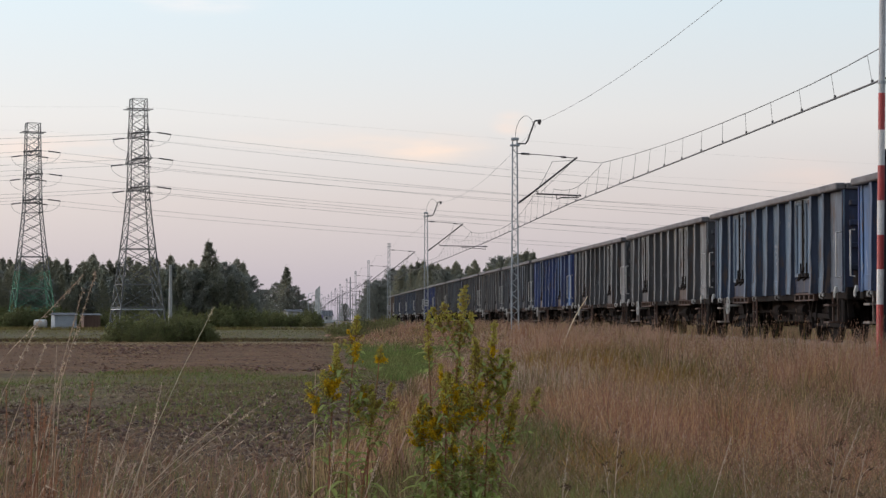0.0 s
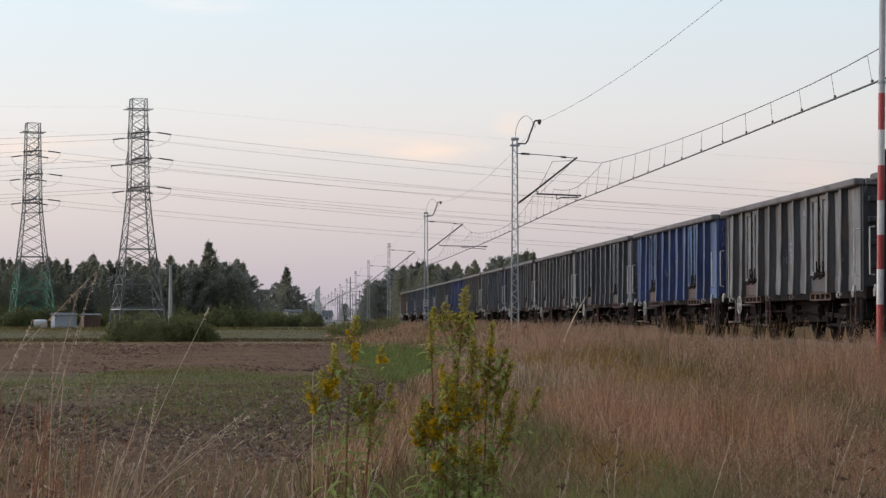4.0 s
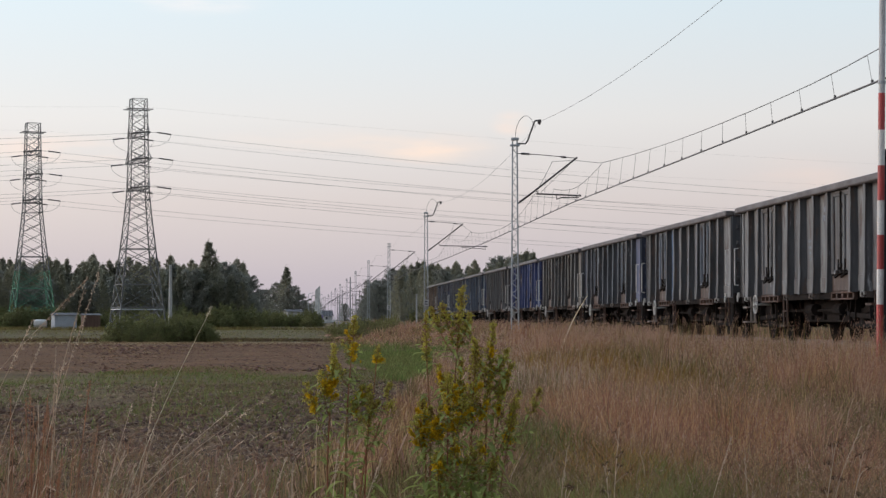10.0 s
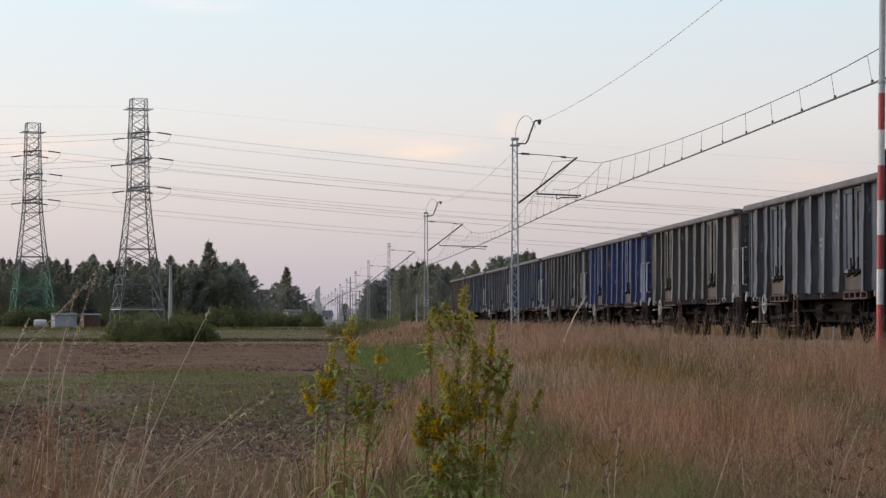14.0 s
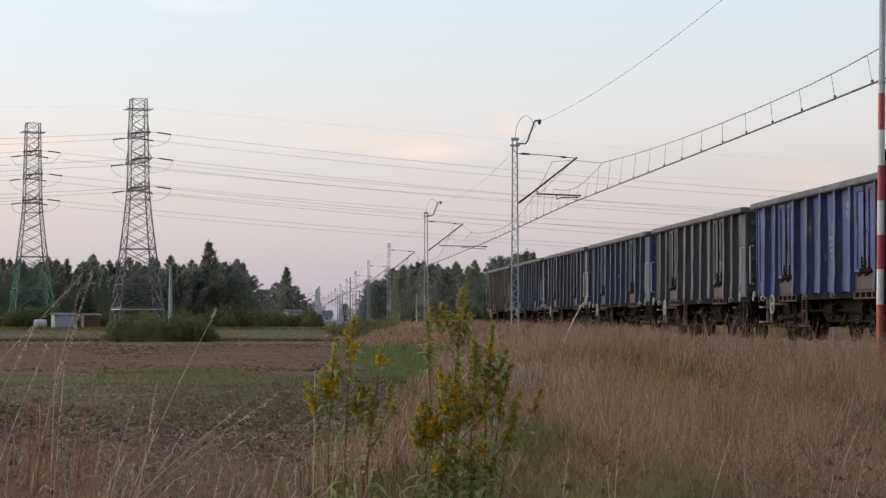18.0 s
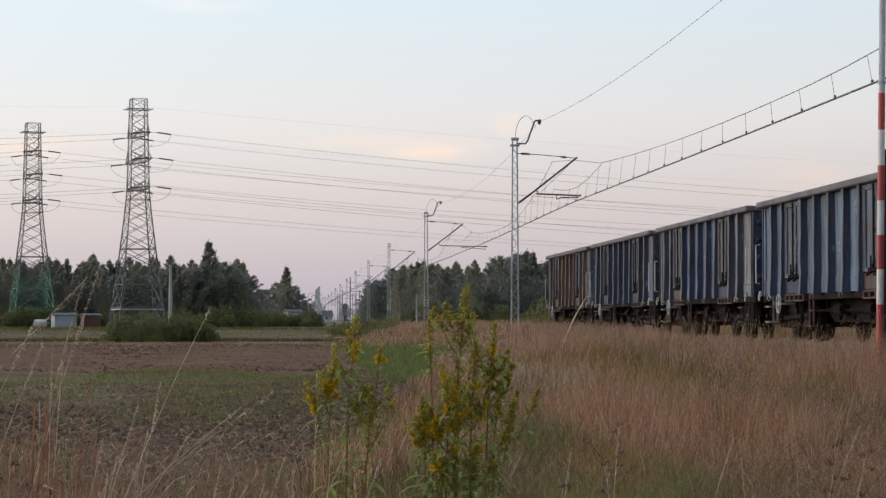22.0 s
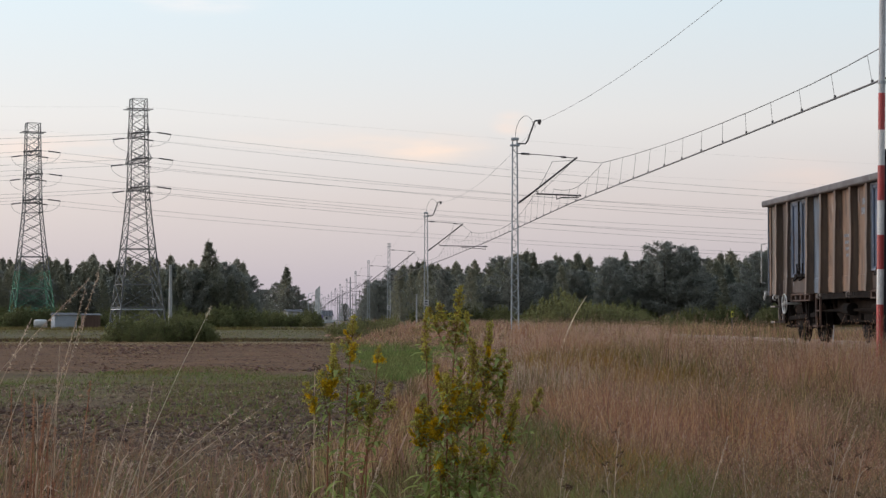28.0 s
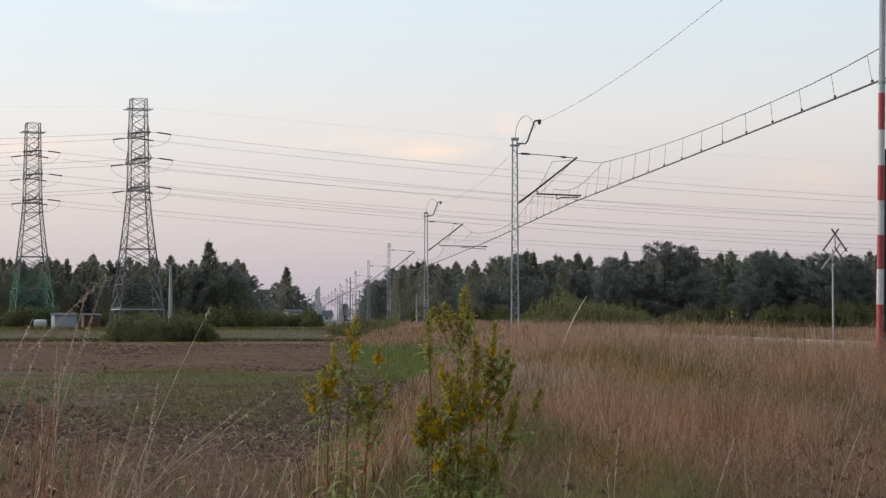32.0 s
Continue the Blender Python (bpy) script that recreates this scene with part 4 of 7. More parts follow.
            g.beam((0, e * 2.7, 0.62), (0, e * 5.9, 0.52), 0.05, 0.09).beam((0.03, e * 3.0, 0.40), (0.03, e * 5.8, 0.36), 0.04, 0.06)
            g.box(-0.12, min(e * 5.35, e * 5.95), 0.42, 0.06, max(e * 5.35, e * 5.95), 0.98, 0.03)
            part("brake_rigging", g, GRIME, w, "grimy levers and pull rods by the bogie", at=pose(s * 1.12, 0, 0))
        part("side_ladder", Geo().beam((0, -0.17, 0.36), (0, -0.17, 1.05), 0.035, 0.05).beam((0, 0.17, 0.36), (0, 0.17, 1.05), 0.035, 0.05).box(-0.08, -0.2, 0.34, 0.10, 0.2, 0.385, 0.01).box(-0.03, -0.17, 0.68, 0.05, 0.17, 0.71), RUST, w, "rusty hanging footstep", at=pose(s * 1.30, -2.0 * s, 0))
    # dark plates added to fill the shaded space between the bogies
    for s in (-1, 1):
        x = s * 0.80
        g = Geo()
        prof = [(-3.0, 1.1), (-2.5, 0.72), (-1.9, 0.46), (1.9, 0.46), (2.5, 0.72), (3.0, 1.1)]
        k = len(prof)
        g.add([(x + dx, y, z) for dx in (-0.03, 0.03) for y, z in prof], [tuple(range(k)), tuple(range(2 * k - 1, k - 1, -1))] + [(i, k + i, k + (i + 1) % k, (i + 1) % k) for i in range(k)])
        part("sole_bar", g, GRIME, w, "added dark plate filling the shaded gap between the bogies")
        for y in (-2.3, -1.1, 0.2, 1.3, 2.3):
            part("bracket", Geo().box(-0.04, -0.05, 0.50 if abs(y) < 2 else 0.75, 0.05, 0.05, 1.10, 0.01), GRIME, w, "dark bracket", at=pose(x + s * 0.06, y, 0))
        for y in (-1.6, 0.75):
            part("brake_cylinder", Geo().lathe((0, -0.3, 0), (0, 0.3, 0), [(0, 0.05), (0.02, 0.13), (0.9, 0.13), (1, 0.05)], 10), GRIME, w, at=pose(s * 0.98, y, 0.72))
    wheel_g = Geo()
    for s in (-1, 1):
        a, b = s * 0.69, s * 0.83
        wheel_g.lathe((a, 0, 0), (b, 0, 0), [(0, 0.09), (0.02, 0.488), (0.2, 0.49), (0.24, 0.462), (0.95, 0.452), (1.0, 0.40), (0.8, 0.38), (0.6, 0.16), (1.05, 0.13), (1.06, 0.07)], 24)
    wheel_g.lathe((-1.1, 0, 0), (1.1, 0, 0), [(0, 0.07), (1, 0.07)], 10)
    # dark paint marks on the tyre let the turning show
    for a in (0.3, 2.4, 4.5):
        for s in (-1, 1):
            wheel_g.box(s * 0.835 - 0.006, 0.27 * math.cos(a) - 0.05, 0.27 * math.sin(a) - 0.05, s * 0.835 + 0.006, 0.27 * math.cos(a) + 0.05, 0.27 * math.sin(a) + 0.05)
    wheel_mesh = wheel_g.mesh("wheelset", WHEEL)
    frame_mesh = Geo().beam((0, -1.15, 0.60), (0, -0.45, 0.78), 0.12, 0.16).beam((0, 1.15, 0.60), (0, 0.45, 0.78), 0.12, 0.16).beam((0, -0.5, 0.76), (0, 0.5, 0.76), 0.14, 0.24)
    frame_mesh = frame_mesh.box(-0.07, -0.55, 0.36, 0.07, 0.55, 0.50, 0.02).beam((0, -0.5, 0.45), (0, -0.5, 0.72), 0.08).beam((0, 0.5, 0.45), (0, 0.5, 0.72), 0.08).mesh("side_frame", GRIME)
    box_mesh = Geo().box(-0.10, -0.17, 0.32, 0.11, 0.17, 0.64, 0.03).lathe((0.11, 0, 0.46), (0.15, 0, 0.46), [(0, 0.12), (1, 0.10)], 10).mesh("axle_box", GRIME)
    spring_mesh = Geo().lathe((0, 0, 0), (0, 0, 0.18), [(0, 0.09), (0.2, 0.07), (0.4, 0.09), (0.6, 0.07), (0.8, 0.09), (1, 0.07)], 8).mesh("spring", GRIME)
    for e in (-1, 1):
        # the long lower box is added to keep the gap between the wheels dark
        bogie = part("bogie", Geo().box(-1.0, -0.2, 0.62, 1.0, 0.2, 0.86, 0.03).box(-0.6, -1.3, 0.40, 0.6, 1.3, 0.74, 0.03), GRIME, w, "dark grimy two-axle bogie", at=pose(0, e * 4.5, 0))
        for s in (-1, 1):
            part("side_frame", frame_mesh, None, bogie, at=pose(s * 0.98, 0, 0))
            for y in (-0.9, 0.9):
                part("axle_box", box_mesh, None, bogie, at=pose(s * 0.99, y, 0))
            for y in (-0.25, 0.0, 0.25):
                part("spring", spring_mesh, None, bogie, at=pose(s * 0.98, y, 0.50))
        for y in (-0.9, 0.9):
            part("wheelset", wheel_mesh, None, bogie, at=pose(0, y, 0.46))
            for s in (-1, 1):
                part("brake_shoe", Geo().box(-0.06, -0.06, 0.3, 0.06, 0.06, 0.62, 0.015), RUST, bogie, at=pose(s * 0.76, y + (0.56 if y < 0 else -0.56), 0))
    return w


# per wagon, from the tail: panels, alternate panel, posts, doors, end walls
# posts and end walls carry the shade of their near faces as dark paint
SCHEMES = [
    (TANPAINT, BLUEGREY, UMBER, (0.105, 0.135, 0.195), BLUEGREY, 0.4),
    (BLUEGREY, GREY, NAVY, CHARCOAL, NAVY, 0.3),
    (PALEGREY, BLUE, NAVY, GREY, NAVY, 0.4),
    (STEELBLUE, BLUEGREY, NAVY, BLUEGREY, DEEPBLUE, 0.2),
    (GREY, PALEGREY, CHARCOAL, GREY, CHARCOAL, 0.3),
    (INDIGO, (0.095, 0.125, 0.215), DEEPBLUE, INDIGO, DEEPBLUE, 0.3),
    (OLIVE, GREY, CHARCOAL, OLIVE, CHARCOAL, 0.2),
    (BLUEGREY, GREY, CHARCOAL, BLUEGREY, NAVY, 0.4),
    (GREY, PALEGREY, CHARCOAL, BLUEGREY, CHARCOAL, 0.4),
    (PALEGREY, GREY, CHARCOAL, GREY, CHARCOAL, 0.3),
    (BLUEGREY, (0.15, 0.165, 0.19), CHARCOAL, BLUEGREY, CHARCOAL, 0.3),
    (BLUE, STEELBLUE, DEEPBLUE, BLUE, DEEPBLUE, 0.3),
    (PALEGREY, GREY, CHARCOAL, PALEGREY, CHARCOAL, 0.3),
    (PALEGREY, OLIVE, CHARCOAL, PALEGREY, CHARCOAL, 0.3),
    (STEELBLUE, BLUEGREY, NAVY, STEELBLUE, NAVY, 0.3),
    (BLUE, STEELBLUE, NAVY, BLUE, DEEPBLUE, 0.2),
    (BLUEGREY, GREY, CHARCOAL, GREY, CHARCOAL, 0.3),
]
LABELS = {TANPAINT: "open freight wagon with tan panels and blue doors", BLUEGREY: "weathered blue-grey open steel freight wagon", PALEGREY: "faded light grey open steel freight wagon",
          STEELBLUE: "faded light blue open steel freight wagon", GREY: "dull grey open steel freight wagon with rust", BLUE: "bright blue open steel freight wagon", INDIGO: "deep indigo blue open steel freight wagon", OLIVE: "dull olive-grey open steel freight wagon"}


def tail(t):
    """Where the rear of the last body is along the track: the train slows a little."""
    return 250.75 - 7.39 * t + 0.0053 * t * t + 0.055 * max(0.0, t - 27.0) ** 2


PITCH = 14.04
first_wagon = wagon()
wagons = [first_wagon]
for k in range(1, len(SCHEMES)):
    wagons.append(copy_thing(first_wagon, Matrix()))
paint_rnd = random.Random(3)
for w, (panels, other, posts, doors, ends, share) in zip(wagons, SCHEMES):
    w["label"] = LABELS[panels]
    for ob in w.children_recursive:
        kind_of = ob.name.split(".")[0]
        # rib and end walls get the shaded tone, flange the lit tone, by colour
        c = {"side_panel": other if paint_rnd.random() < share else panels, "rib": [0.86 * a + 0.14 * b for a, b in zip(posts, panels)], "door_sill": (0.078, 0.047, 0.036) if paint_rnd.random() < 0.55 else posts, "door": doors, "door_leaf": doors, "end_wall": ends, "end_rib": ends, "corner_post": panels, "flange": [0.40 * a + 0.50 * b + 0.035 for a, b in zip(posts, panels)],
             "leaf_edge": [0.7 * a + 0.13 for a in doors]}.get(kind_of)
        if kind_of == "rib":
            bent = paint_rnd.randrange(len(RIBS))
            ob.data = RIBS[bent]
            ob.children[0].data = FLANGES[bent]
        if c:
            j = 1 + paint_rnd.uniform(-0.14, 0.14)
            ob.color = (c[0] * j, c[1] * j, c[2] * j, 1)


# panels that stand out on the side towards the field: wagon, along the body from, to, colour
for k, y0, y1, c in ((0, 5.2, 6.4, (0.17, 0.135, 0.11)), (0, 4.2, 5.2, (0.12, 0.09, 0.075)), (0, 1.2, 2.3, (0.13, 0.16, 0.20)), (0, -2.3, 1.1, TANPAINT), (8, 1.2, 2.3, (0.09, 0.16, 0.28)), (8, -6.5, -5.8, (0.34, 0.22, 0.17)), (2, -2.3, 0.9, (0.065, 0.125, 0.25)), (2, -6.5, -4.3, (0.19, 0.18, 0.175)),
                     (2, 3.9, 6.5, (0.13, 0.135, 0.15)), (1, -6.5, -5.2, (0.14, 0.155, 0.20)), (3, -1.0, 0.9, (0.125, 0.18, 0.22)), (3, -6.5, -4.2, (0.15, 0.205, 0.235)), (7, -6.5, -5.2, (0.12, 0.14, 0.24))):
    for ob in wagons[k].children:
        if ob.name.split(".")[0] == "side_panel" and ob.matrix_basis.translation.x < 0 and y0 < ob.matrix_basis.translation.y < y1:
            ob.color = (*c, 1)


def place_of(k, t):
    return pose(TRACK_X, tail(t) - HALF - PITCH * k, RAIL_Z)


# ---------------------------------------------------------------- trees and bushes
def leaves(rnd, centres, sizes, spreads):
    """Many small leaf sprays, each a bent pair of triangles, around the clump centres."""
    n = len(centres)
    c = centres + np.clip(rnd.normal(size=(n, 3)), -1.5, 1.5) * spreads
    a = rnd.normal(size=(n, 3))
    a /= np.linalg.norm(a, axis=1, keepdims=True)
    b = np.cross(a, rnd.normal(size=(n, 3)))
    b /= np.linalg.norm(b, axis=1, keepdims=True)
    s = sizes[:, None]
    v = np.stack([c - a * s, c - b * s * 0.55 + a * s * 0.1, c + a * s, c + b * s * 0.55 - a * s * 0.1], 1).reshape(-1, 3)
    i = np.arange(n)[:, None] * 4
    return v, np.concatenate([i + [0, 1, 2], i + [0, 2, 3]])


def tree(kind, seed, high):
    rnd = np.random.default_rng(seed)
    words = {"pine": ("dark green pine tree at the edge of the wood", LEAF_PINE, BARK), "birch": ("slender birch tree with thin yellow-green crown", LEAF_BIRCH, BIRCH),
             "oak": ("broad dark green deciduous tree", LEAF_OAK, BARK), "aspen": ("slim young tree with a pointed crown", LEAF_ASPEN, BARK)}[kind]
    t = thing("tree", words[0], "tree", group="trees of the woods")
    g = Geo()
    lean = rnd.normal(size=2) * 0.03 * high
    stem = [(lean[0] * (z / high) ** 2, lean[1] * (z / high) ** 2, z) for z in np.linspace(-0.2, high * 0.97, 7)]
    g.tube(stem, 0.15 * high / 10, 7, r2=0.012)
    # limbs, foot of the crown, half width and clump size against height, sprays in a clump, reach of a limb's rise
    count, lo, wide, clump, dense, rise = {"pine": (80, 0.10, 0.27, 0.050, 220, 0.25), "birch": (80, 0.12, 0.22, 0.048, 140, 0.6),
                                           "oak": (120, 0.06, 0.34, 0.044, 220, 0.45), "aspen": (84, 0.08, 0.25, 0.050, 170, 0.8)}[kind]
    lobes = rnd.uniform(0, 2 * math.pi, 4)
    cs, ss, sp = [], [], []
    for i in range(count):
        a = ((i + rnd.random()) / count) ** (1.0 if kind == "oak" else 0.88)
        ang = i * 2.4 + rnd.uniform(-0.7, 0.7)
        if kind == "oak":
            full = math.sqrt(max(0.05, 1 - ((a - 0.40) / 0.63) ** 2))
        elif kind == "pine":
            full = (1 - a) ** 0.8 * min(1, 0.5 + 3 * a) + 0.03
        else:
            full = (1 - a) ** (0.52 + 0.3 * ((seed * 7) % 5) / 4) * min(1, 0.5 + 2.2 * a) + 0.03
        uneven = 1 + 0.20 * math.sin(ang + lobes[0] + 4 * a) + 0.16 * math.sin(2 * ang + lobes[1] - 7 * a) + 0.12 * math.sin(3 * ang + lobes[2] + 11 * a)
        r = high * wide * full * uneven * rnd.uniform(0.55, 1.08)
        top = (lo + (0.965 - lo) * a) * high + 0.05 * high * math.sin(ang * 1.5 + lobes[3]) * (1 - a)
        z = max(top - rise * r, 0.05 * high)
        p = np.array([lean[0] * a * a, lean[1] * a * a, z])
        q = np.array([p[0] + r * math.cos(ang), p[1] + r * math.sin(ang), top])
        g.tube([p, (p + q) / 2 + [0, 0, 0.05 * r], q], 0.03 * high / 10 * (1 - 0.7 * a), 4, r2=0.008)
        # a clump at the limb's end, thinning back along it
        size = clump * high * rnd.uniform(0.65, 1.35) * (1.0 - 0.66 * a if kind != "oak" else 1.0 - 0.3 * a)
        n = int(dense * rnd.uniform(0.7, 1.2))
        back = rnd.random(n)[:, None] ** 2.2 * 0.75
        cs.append(q + (p - q) * back)
        ss.append(rnd.uniform(0.06, 0.15 if kind == "oak" else 0.13, n) * (high / 11))
        flat = {"pine": 0.6, "birch": 0.95, "oak": 0.72, "aspen": 0.9}[kind]
        sp.append(np.tile([size, size, size * flat], (n, 1)) * rnd.uniform(0.35, 1.0, (n, 1)))
    part("trunk", g, words[2], t)
    # the leader: fewer and finer sprays towards the tip
    n = 60 if kind in ("oak", "aspen") else 90
    k = rnd.random(n)[:, None] ** 1.3
    cs.append(np.concatenate([lean[0] * (0.84 + 0.16 * k) ** 2, lean[1] * (0.84 + 0.16 * k) ** 2, high * (0.86 + 0.15 * k)], 1))
    ss.append(rnd.uniform(0.04, 0.10, n))
    sp.append(np.concatenate([0.05 + 0.25 * (1 - k)] * 2 + [0.1 * np.ones((n, 1))], 1))
    v, f = leaves(rnd, np.concatenate(cs), np.concatenate(ss), np.concatenate(sp))
    part("crown", triangles("crown", v, f, [words[1]]), None, t)
    return t


def bush(seed, high, wide, leaf=LEAF_BUSH):
    rnd = np.random.default_rng(seed)
    t = thing("bush", "dense green bush at the field edge" if leaf is LEAF_BUSH else "dark green thicket bush", "bush", group="bushes")
    g = Geo()
    cs, ss, sp = [], [], []
    lobes = rnd.uniform(0, 2 * math.pi, 3)
    for i in range(62):
        ang, u = i * 2.4 + rnd.uniform(-0.4, 0.4), ((i + 0.5) / 62) ** 0.5
        dome = high * math.sqrt(max(0.05, 1 - 0.95 * u * u)) * rnd.uniform(0.72, 1.10) * (1 + 0.14 * math.sin(2 * ang + lobes[0]) + 0.1 * math.sin(3 * ang + lobes[1]))
        q = np.array([wide / 2 * u * math.cos(ang), wide / 2 * u * math.sin(ang), dome])
        g.tube([(q[0] * 0.15, q[1] * 0.15, -0.1), q * [0.75, 0.75, 0.5], q], 0.02, 4, r2=0.006)
        n = 190
        k = rnd.random(n)[:, None] ** 1.3
        cs.append(q * (1 - k) + q * [0.78, 0.78, 0.10] * k)
        round_leaf = leaf is LEAF_SHRUB
        ss.append(rnd.uniform(0.018, 0.055, n) * (1.3 if round_leaf else 1.0))
        sp.append(np.tile([0.13, 0.13, 0.11] if round_leaf else [0.06, 0.06, 0.09], (n, 1)) * (0.5 + 1.2 * k))
    part("branch_frame", g, BARK, t)
    v, f = leaves(rnd, np.concatenate(cs), np.concatenate(ss), np.concatenate(sp))
    part("foliage", triangles("foliage", v, f, [leaf]), None, t)
    return t


def woods():
    kinds = [("pine", 11.0), ("birch", 11.5), ("oak", 10.5), ("pine", 12.0), ("oak", 9.5), ("birch", 12.5), ("pine", 9.0), ("oak", 11.5), ("aspen", 11.0), ("aspen", 12.0), ("aspen", 10.0)]
    models = [tree(k, 10 + i, h) for i, (k, h) in enumerate(kinds)]
    used = [False] * len(models)
    rnd = random.Random(8)

    def plant(i, x, y, size=1.0, turn=None):
        m = pose(x, y, float(height(x, y)) - 0.05, 0, 0, rnd.uniform(0, 360) if turn is None else turn)
        if not used[i]:
            used[i] = True
            models[i].scale = (size, size, size)
            models[i].matrix_basis = m @ Matrix.Diagonal((size, size, size, 1))
            return
        t = copy_thing(models[i], m)
        t.scale = (size * rnd.uniform(0.92, 1.08),) * 2 + (size,)

    # the wood beyond the railway: broad dark crowns in front, slender pale ones behind
    for row, (y, size) in enumerate(((318, 0.80), (327, 0.98), (338, 1.04), (352, 1.10), (366, 1.14))):
        x = 15.0 + row * 0.8
        while x < 110:
            broad = rnd.random() < (0.62 if row < 2 else 0.10)
            i = rnd.choice((2, 4, 7, 2, 7, 0, 3)) if broad else rnd.choice((8, 5, 1, 10, 5, 1, 9, 8))
            s = size * rnd.uniform(0.80, 1.08) * (0.83 if x < 0.072 * y else 0.87 if x < 0.094 * y else 1.0)
            s = min(s, rnd.uniform(11.4, 13.4) * (0.86 if x < 0.092 * y else 1.0) / kinds[i][1])
            plant(i, x, y + rnd.uniform(-4, 4), s)
            x += rnd.uniform(3.0, 4.8) if i in (2, 4, 7) else rnd.uniform(1.7, 2.8) if row < 3 else rnd.uniform(1.3, 2.2)
    # the broad dark oaks that stand out
    for x, y, i, s in ((55.0, 312, 7, 1.14), (58.2, 314, 2, 1.20), (52.0, 314, 4, 1.10), (69.5, 313, 7, 1.02), (73.5, 315, 2, 1.06), (79.5, 313, 7, 1.0), (84, 315, 2, 1.06), (89.5, 314, 4, 1.1), (47, 313, 4, 1.02), (33, 314, 7, 0.9)):
        plant(i, x, y, s)
    # a tall group by the line, farther off
    for x, y, i, s in ((72.0, 312, 6, 0.95), (47.5, 314, 6, 1.0), (14.5, 300, 5, 0.68), (18.0, 296, 1, 0.78), (21, 305, 7, 0.76), (12.8, 335, 2, 0.68), (24.5, 300, 5, 0.70), (13.5, 372, 2, 0.8), (15.5, 420, 1, 0.8), (14.3, 350, 4, 0.84), (15.8, 338, 2, 0.92), (13.6, 400, 7, 0.7)):
        plant(i, x, y, s)
    # the wood behind the pylons
    for row, (y, size) in enumerate(((346, 0.82), (354, 0.99), (365, 1.06), (374, 1.09), (382, 1.12))):
        x = -57.0 + row * 0.7
        while x < -8.5:
            i = rnd.choice((8, 1, 10, 5, 2, 1, 9, 5, 4))
            s = size * rnd.uniform(0.86, 0.99) * (0.95 if x > -22 else 1.0)
            plant(i, x, y + rnd.uniform(-4, 4), s)
            x += rnd.uniform(1.6, 2.6) if row < 2 else rnd.uniform(1.2, 1.9)
    for x, y, i, s in ((-14.9, 345, 9, 1.20), (-12.2, 350, 7, 0.98), (-10.2, 348, 2, 0.92), (-9.0, 352, 4, 0.82), (-17, 344, 2, 0.95), (-20.5, 346, 0, 0.98)):
        plant(i, x, y, s)
    # trees round the houses far along the line
    for x, y, i, s in ((-4.0, 612, 9, 1.42), (-5.6, 618, 2, 1.22), (-9.4, 625, 4, 1.12), (-12.0, 630, 7, 0.9), (0.4, 612, 4, 0.95), (-2.2, 608, 7, 1.0), (2.3, 640, 4, 0.72), (-14.5, 615, 2, 0.9), (3.6, 650, 2, 0.5)):
        plant(i, x, y, s)
    # a far dark belt along the horizon
    for k in range(20):
        plant(rnd.choice((2, 4, 7)), -60 + k * 9.5 + rnd.uniform(-2, 2), 780 + rnd.uniform(-20, 20), rnd.uniform(0.5, 0.8))
    b = [bush(40, 2.1, 3.4, LEAF_SHRUB), bush(41, 1.8, 3.0), bush(42, 1.5, 2.6)]
    first = [True, True, True]

    def shrub(i, x, y, s, high=1.0):
        m = pose(x, y, float(height(x, y)) - 0.05, 0, 0, rnd.uniform(0, 360))
        if first[i]:
            first[i] = False
            b[i].matrix_basis = m @ Matrix.Diagonal((s, s, s * high, 1))
        else:
            copy_thing(b[i], m).scale = (s, s, s * high)

    for i, x, y, s, high in ((0, -11.0, 133, 0.72, 1.22), (0, -9.5, 135, 0.86, 1.06), (0, -10.1, 131.5, 0.50, 1.0), (0, -7.4, 133, 0.80, 1.14), (0, -6.2, 132.5, 0.62, 1.32), (0, -8.4, 133.5, 0.66, 1.15), (1, -8.8, 131, 0.42, 1.0), (0, -5.5, 132, 0.40, 1.15), (0, -6.9, 134, 0.6, 1.2), (1, -11.8, 132, 0.36, 0.9)):
        shrub(i, x, y, s, high)
    # scrub along the line and in front of the wood
    for k in range(24):
        shrub(rnd.choice((1, 2)), rnd.uniform(3.6, 8.6), rnd.uniform(150, 215), rnd.uniform(0.5, 1.0), rnd.uniform(0.6, 0.9))
    for k in range(46):
        y = rnd.uniform(178, 228)
        x = y * rnd.uniform(0.107, 0.20)
        shrub(rnd.choice((1, 1, 2)), x, y, rnd.choice((0.9, 1.2, 1.6, 1.9, 2.1)) * rnd.uniform(0.85, 1.1) * float(np.interp(x / y, (0.13, 0.15, 0.172, 0.188), (1.15, 0.8, 0.62, 0.30))), rnd.uniform(0.7, 0.95))
    for k in range(90):
        x = rnd.uniform(16, 98)
        shrub(rnd.choice((0, 1, 2)) if x < 52 else rnd.choice((0, 0, 1)), x, rnd.uniform(296, 318), rnd.uniform(1.1, 1.9))
    for k in range(80):
        shrub(rnd.choice((0, 0, 2)), rnd.uniform(-66, -7), rnd.uniform(326, 344), rnd.uniform(1.0, 1.8))
    for k in range(22):
        shrub(rnd.choice((0, 1, 2)), rnd.uniform(-14, 4), rnd.uniform(395, 430), rnd.uniform(1.1, 1.7))


woods()


# ---------------------------------------------------------------- grasses
def edge_of_tall_grass(y):
    return np.interp(y, [5, 8, 12, 20, 30, 45, 63, 90, 115, 130, 170, 260], [0.0, 0.15, 0.45, 1.15, 2.1, 3.6, 5.0, 5.3, 3.8, 2.2, 2.0, 5.0])


